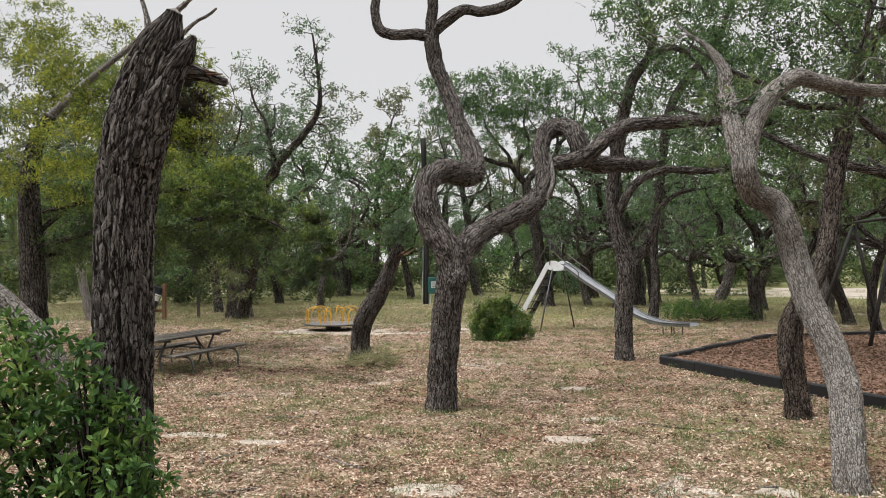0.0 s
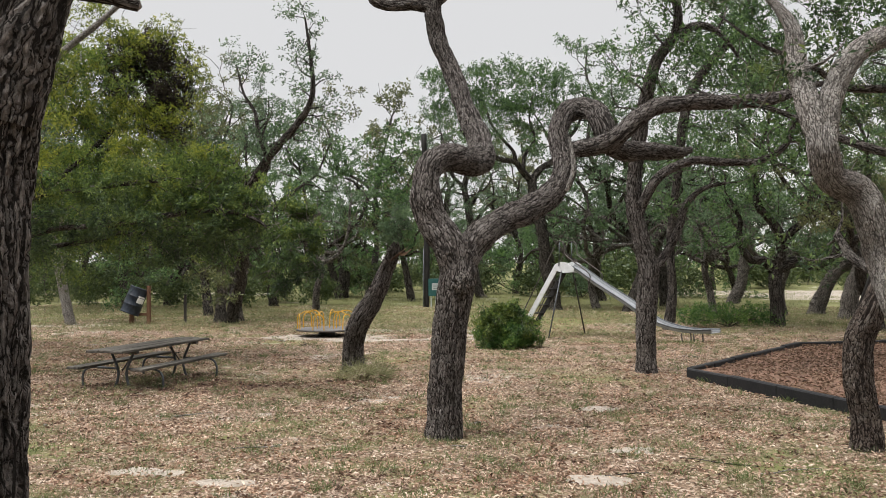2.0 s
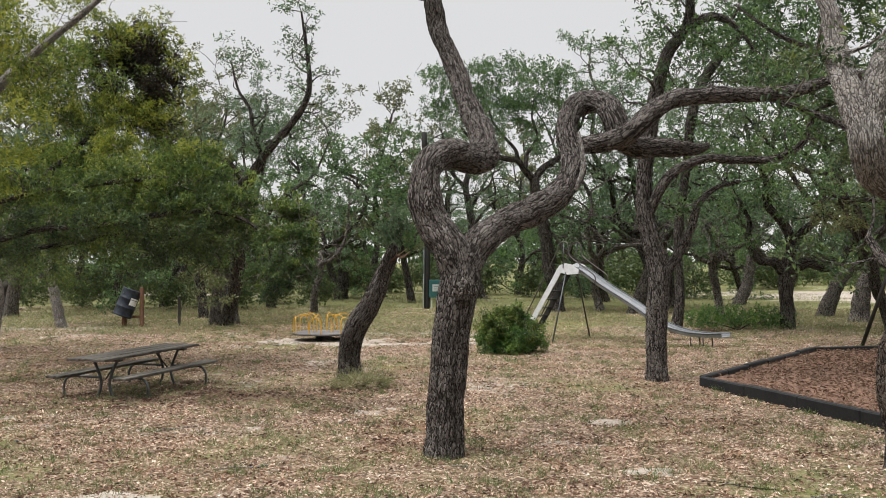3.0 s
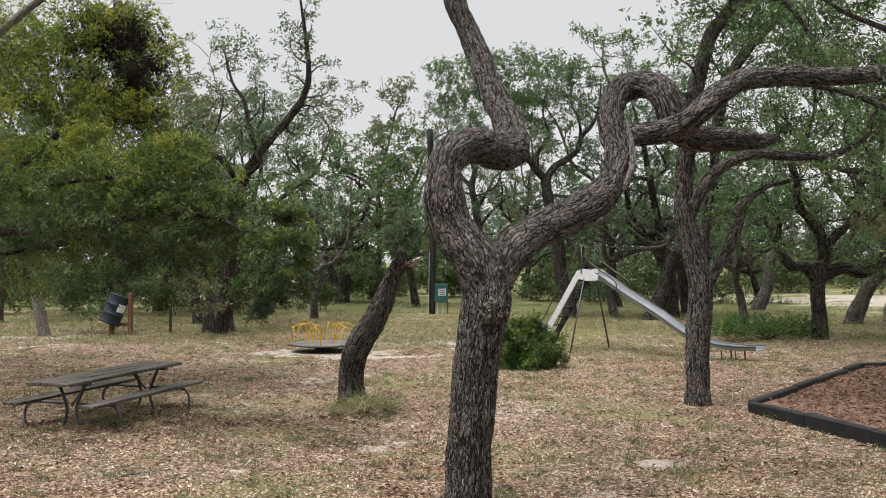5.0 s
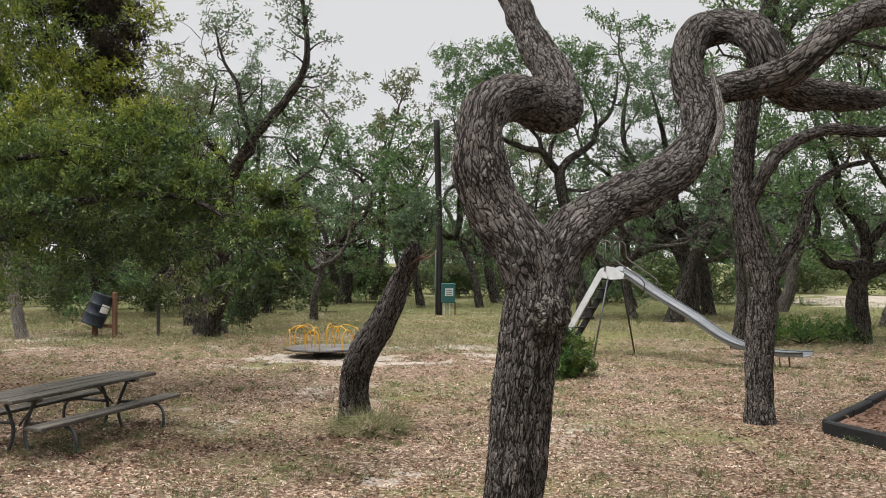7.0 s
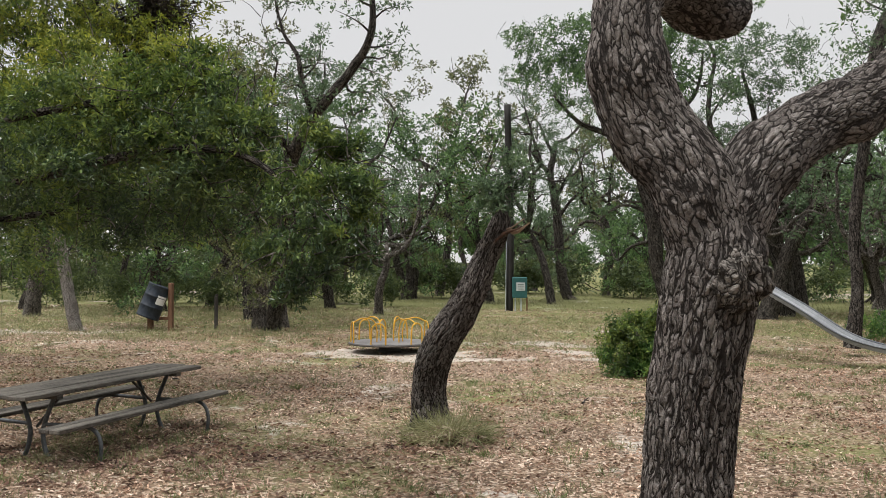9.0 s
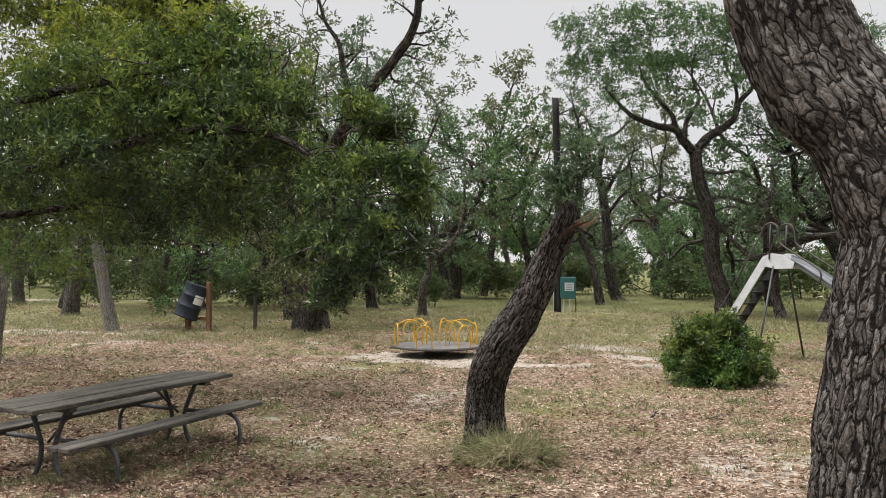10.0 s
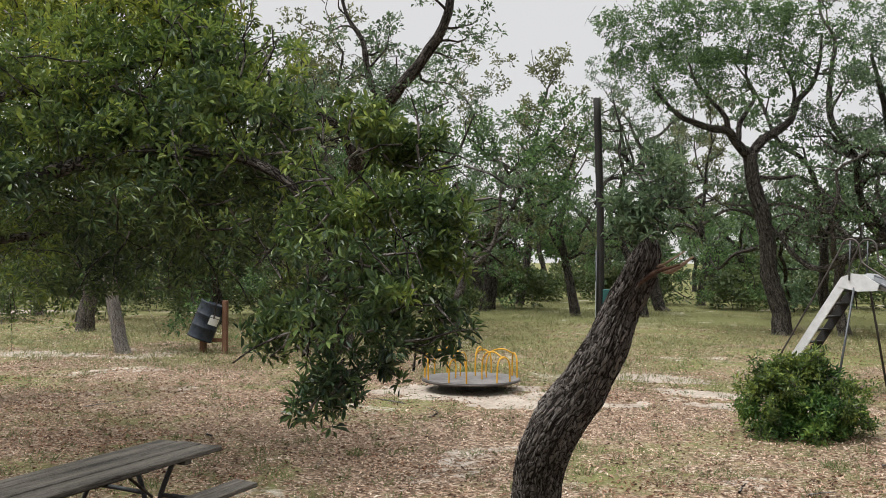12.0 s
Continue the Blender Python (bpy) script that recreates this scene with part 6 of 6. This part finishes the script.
pale_oak("slim dark oak trunk near the utility pole",
         [(-4.05, 51.21, -0.25, 0.33), (-4.05, 51.21, 0.12, 0.24), (-4.3, 51.21, 1.51, 0.185), (-4.5, 51.21, 2.52, 0.166), (-4.76, 51.21, 4.04, 0.147), (-4.38, 51.21, 5.3, 0.128)], 880, BARK_FAR, LEAF_FAR, 0.0)
pale_oak("distant leaning oak trunk in the clearing",
         [(3.98, 82.32, -0.25, 0.58), (3.98, 82.32, 0.12, 0.41), (4.31, 82.32, 1.73, 0.315), (4.68, 82.32, 3.45, 0.27), (4.89, 82.32, 5.18, 0.225)], 900, BARK_FAR, LEAF_FAR, 0.0)

airy_oak = pale_oak("open grey-green oak crown beyond the slide", [(8.1, 43.6, -0.25, 0.4), (8.1, 43.6, 0.12, 0.28), (7.9, 43.6, 2.0, 0.22), (7.4, 43.4, 4.2, 0.18), (7.0, 43.0, 6.0, 0.14), (6.6, 42.4, 7.6, 0.1), (6.1, 42.0, 9.2, 0.05)], 850, BARK_FAR, LEAF_GREY, 0.2)
AIRY = [(5.2, 40.6, 8.1, 0.8), (6.1, 41.2, 9.4, 0.9), (7.2, 41.0, 8.6, 0.8), (6.6, 42.2, 10.3, 0.9), (8.2, 41.8, 9.6, 0.9), (7.6, 43.0, 7.2, 0.7), (9.1, 42.6, 8.4, 0.8), (5.6, 42.8, 7.0, 0.6), (8.6, 44.0, 10.6, 0.8)]
foliage("crown", AIRY, 853, airy_oak, LEAF_GREY, 170, 0.11, 8, False, 0.45)
twigs_in(AIRY, 854, airy_oak, BARK_FAR, 9)

# ---- oaks of the grove ----
KINDS = [
    oak_tree("oak_tree", 301, 12.5, 0.24, 0.3, "spreading live oak with a thin grey-green crown", LEAF_GREY, group="oaks of the grove", puff=0.42, dense=120, size=0.11),
    oak_tree("oak_tree", 302, 11.5, 0.22, 0.28, "crooked live oak with a dark green crown", LEAF_FAR, group="oaks of the grove", spread=1.2, puff=0.42, dense=120, size=0.11),
    oak_tree("oak_tree", 303, 10.5, 0.2, 0.32, "young live oak with an olive-green crown", LEAF_OLIVE, group="oaks of the grove", limbs=5, puff=0.42, dense=120, size=0.11),
    oak_tree("oak_tree", 304, 13.0, 0.25, 0.36, "tall open live oak with bare twisting limbs", LEAF_GREY, group="oaks of the grove", puff=0.42, dense=120, size=0.11, bare=0.3, twisty=0.5),
    oak_tree("oak_tree", 305, 8.5, 0.2, 0.24, "low wide live oak with twisting dark limbs", LEAF_FAR, group="oaks of the grove", spread=1.7, limbs=5, puff=0.42, dense=120, size=0.11, twisty=0.55),
]
FAR_KINDS = [
    oak_tree("oak_tree", 311, 12.0, 0.24, 0.3, "distant live oak with a grey-green crown", LEAF_GREY, group="oaks of the grove", puff=0.55, dense=28, size=0.2, plain_far=True),
    oak_tree("oak_tree", 312, 11.0, 0.22, 0.28, "distant crooked oak with a green crown", LEAF_FAR, group="oaks of the grove", spread=1.3, puff=0.55, dense=28, size=0.2, plain_far=True),
    oak_tree("oak_tree", 313, 12.5, 0.24, 0.34, "distant open oak with an olive crown and bare limbs", LEAF_OLIVE, group="oaks of the grove", puff=0.55, dense=28, size=0.2, bare=0.25, twisty=0.5, plain_far=True),
]
SPOTS = [  # kind, x, y, turn, scale
    (0, -17.6, 50.5, 90, 0.9), (0, 13.2, 30.5, 250, 0.85), (1, -16.6, 42.0, 200, 0.95), (2, -11.4, 38.0, 10, 0.95), (0, -22.5, 42.0, 60, 0.95), (4, 14.8, 54.5, 150, 1.1), 
    (3, 21.5, 28.0, 100, 0.9), (1, -16.5, 47.0, 280, 1.0), (0, 19.5, 34.0, 210, 0.9), (2, 12.5, 26.5, 70, 0.8),
]
bare_oak = oak_tree("oak_tree", 321, 7.5, 0.17, 0.3, "low crooked oak with mostly bare grey limbs", LEAF_GREY, BARK_GREY, group="oaks of the grove", spread=1.5, limbs=5, puff=0.4, dense=30, size=0.14, bare=0.75, twisty=0.55)
bare_oak.matrix_basis = pose(9.4, 36.8, 0, 0, 0, 20)
for x, y, turn, s in ((12.6, 38.5, 140, 1.1), (16.5, 33.0, 250, 1.0), (5.4, 42.5, 80, 1.1), (8.2, 44.5, 310, 1.2), (-7.4, 41.0, 200, 1.0)):
    o = copy_thing(bare_oak, pose(x, y, 0, 0, 0, turn))
    o.scale = (s, s, s)
first = set()
for k, x, y, turn, s in SPOTS:
    m = pose(x, y, 0, 0, 0, turn)
    if k not in first:
        first.add(k)
        KINDS[k].matrix_basis = m
    else:
        o = copy_thing(KINDS[k], m)
        o.scale = (s, s, s)
rng = np.random.RandomState(77)
taken = [(x, y) for _, x, y, _, _ in SPOTS]
count = 0
while count < 54:
    y = rng.uniform(42 if count > 2 else 70, 105)
    x = rng.uniform(-0.95, 0.75) * y
    if patch(np.array(x), np.array(y), ROADS) > -0.3 or min(math.hypot(x - a, y - b) for a, b in taken) < 5.2:
        continue
    taken.append((x, y))
    m = pose(x, y, 0, 0, 0, rng.uniform(0, 360))
    pick = rng.randint(15)
    if count < 3:
        FAR_KINDS[count].matrix_basis = m
        count += 1
        continue
    o = copy_thing(KINDS[pick % 5] if y < 52 else FAR_KINDS[pick % 3], m)
    s = rng.uniform(0.8, 1.2)
    o.scale = (s, s, s * rng.uniform(0.9, 1.1))
    count += 1
# unseen oaks added behind the camera, a thick belt to cut low light from there
for k in range(40):
    a = radians(rng.uniform(150, 390))
    r = rng.uniform(15, 34)
    o = copy_thing(FAR_KINDS[k % 3], pose(math.cos(a) * r, -8 + math.sin(a) * r * 0.8, 0, 0, 0, rng.uniform(0, 360)))

# undergrowth at the back of the grove
under = [(rng.uniform(-1.4, 1.4), rng.uniform(-0.6, 0.6), rng.uniform(0.3, 1.7), rng.uniform(0.5, 0.8)) for _ in range(16)]
base = shrub("undergrowth_bush", "dark green undergrowth bush at the back of the grove", under, 210, LEAF_SHRUB, 26, 0.22, (-26, 62, 0), 7, False, 1, 0.5, "undergrowth")
for k in range(125):
    y = rng.uniform(60, 112)
    x = rng.uniform(-0.95, 0.75) * y
    if patch(np.array(x), np.array(y), ROADS) > -0.25:
        continue
    o = copy_thing(base, pose(x, y, 0, 0, 0, rng.uniform(0, 360)))
    s = rng.uniform(0.8, 1.7)
    o.scale = (s * 1.2, s * 1.2, s)
# the last six bushes are added as dark filler for deep shade under the canopy
for x, y in ((-21.0, 47.0), (-15.2, 45.5), (-13.0, 46.5), (-18.3, 49.0), (-24.0, 50.0), (-11.2, 49.5), (-22.5, 43.5), (-18.6, 44.5), (-14.0, 42.5), (-25.5, 41.5), (-11.8, 44.0), (-8.6, 47.0)):
    o = copy_thing(base, pose(x, y, 0, 0, 0, 37 * x))
    o.scale = (0.8, 0.8, 0.75)
for k in range(58):
    y = rng.uniform(57, 68)
    x = rng.uniform(-0.95, 0.3 if k % 4 else 0.75) * y
    if patch(np.array(x), np.array(y), ROADS) > -0.25:
        continue
    o = copy_thing(base, pose(x, y, 0, 0, 0, rng.uniform(0, 360)))
    s = rng.uniform(0.7, 1.3)
    o.scale = (s * 1.2, s * 1.2, s)
rng2 = np.random.RandomState(5)
ring = [(math.cos(a) * R, 20 + math.sin(a) * R, rng2.uniform(0.5, 7.0), rng2.uniform(2.0, 3.6)) for a in np.linspace(0, math.tau, 150) for R in (rng2.uniform(112, 135),)]
far = clump_points(ring, rng2, 12)
a_, d_ = sprays(far, 6, 0.6, rng2)
tagged(new("far_woods", leaf_mesh("far_woods", a_, d_, 1.1 * rng2.uniform(0.6, 1.3, len(a_)), LEAF_FAR, rng2, 0.55)), "dark green oak woods closing the distance", "woods", kind="stuff")

# ---- fallen sticks ----
stick_rng = np.random.RandomState(61)
for k in range(34):
    y = stick_rng.uniform(5, 26)
    x = stick_rng.uniform(-0.45, 0.42) * (y + 2)
    a = stick_rng.uniform(0, math.tau)
    run = shoot((x, y, 0.025), (math.cos(a), math.sin(a), 0), stick_rng.uniform(0.25, 0.9), stick_rng.uniform(0.008, 0.018), 0.004, stick_rng, 0.2, 0.0, 4)
    run = [(px, py, 0.02 + 0.012 * i, pr) for i, (px, py, pz, pr) in enumerate(run)]
    tagged(new("fallen_stick", limb_mesh("fallen_stick", [run], BARK_PALE if k % 3 else BARK, 6, 0.06, seed=600 + k)), "dry fallen oak stick lying among dead leaves", "stick", "fallen sticks")

# ---- litter and grass ----
rng = np.random.RandomState(9)
n = 420000
yy = 2.5 + 44 * rng.uniform(size=n) ** 1.35
xx = (rng.uniform(-0.72, 0.56, n) + 0.12 * rng.normal(size=n)) * (yy + 4.0)
yy = yy - np.where(rng.uniform(size=n) < 0.12, rng.exponential(2.2, n), 0.0)
drift = wavy(xx * 0.5 + 90, yy * 0.5 + 90, 4096, 8) + 0.6 * wavy(xx * 1.7 + 90, yy * 1.7 + 90, 4096, 9)
keep = (patch(xx, yy, BARE) < rng.uniform(-0.15, 1.5, n)) & (drift + rng.uniform(-0.6, 0.6, n) > -0.32)
xx, yy = xx[keep], yy[keep]
zz = ground_z(xx, yy) + rng.uniform(0.003, 0.022, len(xx))
d = rng.normal(size=(len(xx), 3)) * np.array([1, 1, 0.28])
tagged(new("leaf_litter", leaf_mesh("leaf_litter", np.column_stack([xx, yy, zz]), d, rng.uniform(0.03, 0.078, len(xx)), LEAF_DEAD, rng, 0.42, curl=0.5)),
       "dry tan and brown fallen oak leaves on the ground", "fallen leaves", kind="stuff")


rng = np.random.RandomState(10)
n = 60000
yy, xx = rng.uniform(9, 21, n), rng.uniform(-11, 3, n)
# darker rust-brown leaves, mostly under and around the table
brown_patch = patch(xx, yy, [(-5.4, 16.2, 2.4, 1.4, 10), (-1.8, 17.3, 0.9, 0.4, 0), (-8.5, 13.8, 1.6, 0.9, 0)])
keep = brown_patch > rng.uniform(-0.15, 0.9, n)
xx, yy = xx[keep], yy[keep]
zz = ground_z(xx, yy) + rng.uniform(0.012, 0.034, len(xx))
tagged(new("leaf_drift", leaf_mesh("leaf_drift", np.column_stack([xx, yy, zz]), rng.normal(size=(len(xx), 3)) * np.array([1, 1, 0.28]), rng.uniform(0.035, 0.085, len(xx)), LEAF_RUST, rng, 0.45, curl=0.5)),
       "dark rust-brown drifts of fallen leaves round the table", "fallen leaves", kind="stuff")


def tufts(name, spots, mat, label, seed, blades=26, tall=0.16, spread=0.09, wide=0.035):
    rng = np.random.RandomState(seed)
    k = len(spots)
    s = np.repeat(spots, blades, 0)
    m = len(s)
    a = rng.uniform(0, math.tau, m)
    off = rng.uniform(0, 1, m) ** 0.6 * spread * s[:, 2]
    at = np.column_stack([s[:, 0] + np.cos(a) * off, s[:, 1] + np.sin(a) * off, ground_z(s[:, 0], s[:, 1])])
    d = np.column_stack([np.cos(a) * 0.5, np.sin(a) * 0.5, np.ones(m)]) + rng.normal(size=(m, 3)) * 0.3
    tagged(new(name, leaf_mesh(name, at, d, tall * s[:, 2] * rng.uniform(0.5, 1.25, m), mat, rng, wide, curl=0.9, blade=True)), label, "grass", kind="stuff")


def spread(k, near, far, seed):
    r = np.random.RandomState(seed)
    y = near + (far - near) * r.uniform(size=k)
    x = r.uniform(-0.8, 0.62, k) * (y + 4)
    return x, y, r


x, y, r = spread(2600, 4, 34, 31)
ok = wavy(x * 0.35 + 20, y * 0.35 + 20, 4096, 2) > 0.0
tufts("grass_dry", np.column_stack([x, y, r.uniform(0.35, 1.0, len(x))])[ok], GRASS, "thin dry olive grass tufts among the leaves", 401, 34, 0.14, 0.12, 0.045)
x, y, r = spread(5200, 4, 40, 32)
tufts("grass_green", np.column_stack([x, y, r.uniform(0.4, 1.0, len(x))]), GRASS_GREEN, "small green grass tufts", 402, 26, 0.13, 0.11, 0.055)
x, y, r = spread(3600, 3, 16, 35)
ok = wavy(x * 0.5 + 90, y * 0.5 + 90, 4096, 8) + 0.6 * wavy(x * 1.7 + 90, y * 1.7 + 90, 4096, 9) < 0.02 + 0.04 * np.clip(-x, 0, 6)
tufts("grass_short", np.column_stack([x, y, r.uniform(0.4, 1.0, len(x))])[ok], GRASS_GREEN, "short olive-green grass tufts among the leaves", 406, 18, 0.1, 0.16, 0.055)
x, y, r = spread(9000, 29, 64, 33)
ok = wavy(x * 0.2 + 60, y * 0.2 + 60, 4096, 2) > -0.15
tufts("grass_far", np.column_stack([x, y, r.uniform(0.7, 1.8, len(x))])[ok], GRASS, "olive grass on the open ground of the grove", 404, 22, 0.12, 0.35, 0.07)
r = np.random.RandomState(34)
foot = [(-1.85 + r.normal() * 0.22, 18.1 + r.normal() * 0.25, r.uniform(0.6, 1.2)) for _ in range(60)] + [(-5.5 + r.normal() * 0.7, 16.6 + r.normal() * 0.9, r.uniform(0.5, 0.9)) for _ in range(40)] + [(0.15 + r.normal() * 0.3, 11.9 + r.normal() * 0.22, r.uniform(0.3, 0.6)) for _ in range(30)]
foot += [(-5.4 + r.normal() * 0.45, 16.4 + r.normal() * 0.5, r.uniform(0.6, 1.1)) for _ in range(22)]
mound = [(-1.72 + r.normal() * 0.2, 17.72 + r.normal() * 0.1, r.uniform(0.7, 1.2)) for _ in range(40)]
tufts("grass_mound", np.array(mound), GRASS, "hummock of long matted grass before the broken trunk", 405, 40, 0.15, 0.26, 0.035)
bm = bmesh.new()
bmesh.ops.create_icosphere(bm, subdivisions=4, radius=1.0)
for v in bm.verts:
    q = v.co.copy()
    lump = 1 + 0.35 * noise.noise(q * 1.9) + 0.15 * noise.noise(q * 6)
    v.co = Vector((-1.68 + q.x * 0.5 * lump, 17.72 + q.y * 0.36 * lump, max(-0.06, q.z) * 0.17 * lump))
me = bpy.data.meshes.new("hummock")
bm.to_mesh(me)
bm.free()
me.materials.append(GROUND)
me.polygons.foreach_set("use_smooth", np.full(len(me.polygons), True))
tagged(new("hummock", me), "low mound of roots and litter before the broken trunk", "mound", kind="structure")
r = np.random.RandomState(36)
k = 900
a = r.uniform(0, math.tau, k)
q = r.uniform(0.1, 0.95, k) ** 0.7
at = np.column_stack([-1.66 + np.cos(a) * q * 0.44, 17.7 + np.sin(a) * q * 0.32, 0.16 * np.sqrt(1 - q * q) + 0.01])
d = np.column_stack([np.cos(a) * 0.9, np.sin(a) * 0.9, 0.55 - 0.5 * q]) + r.normal(size=(k, 3)) * 0.35
tagged(new("grass_mat", leaf_mesh("grass_mat", at, d, r.uniform(0.16, 0.36, k), GRASS, r, 0.03, curl=1.1, blade=True)), "long matted grey-green grass draped over the mound", "grass", kind="stuff")
tufts("grass_at_trunks", np.array(foot), GRASS, "longer grass round the foot of the trunks", 403, 40, 0.13, 0.13, 0.045)
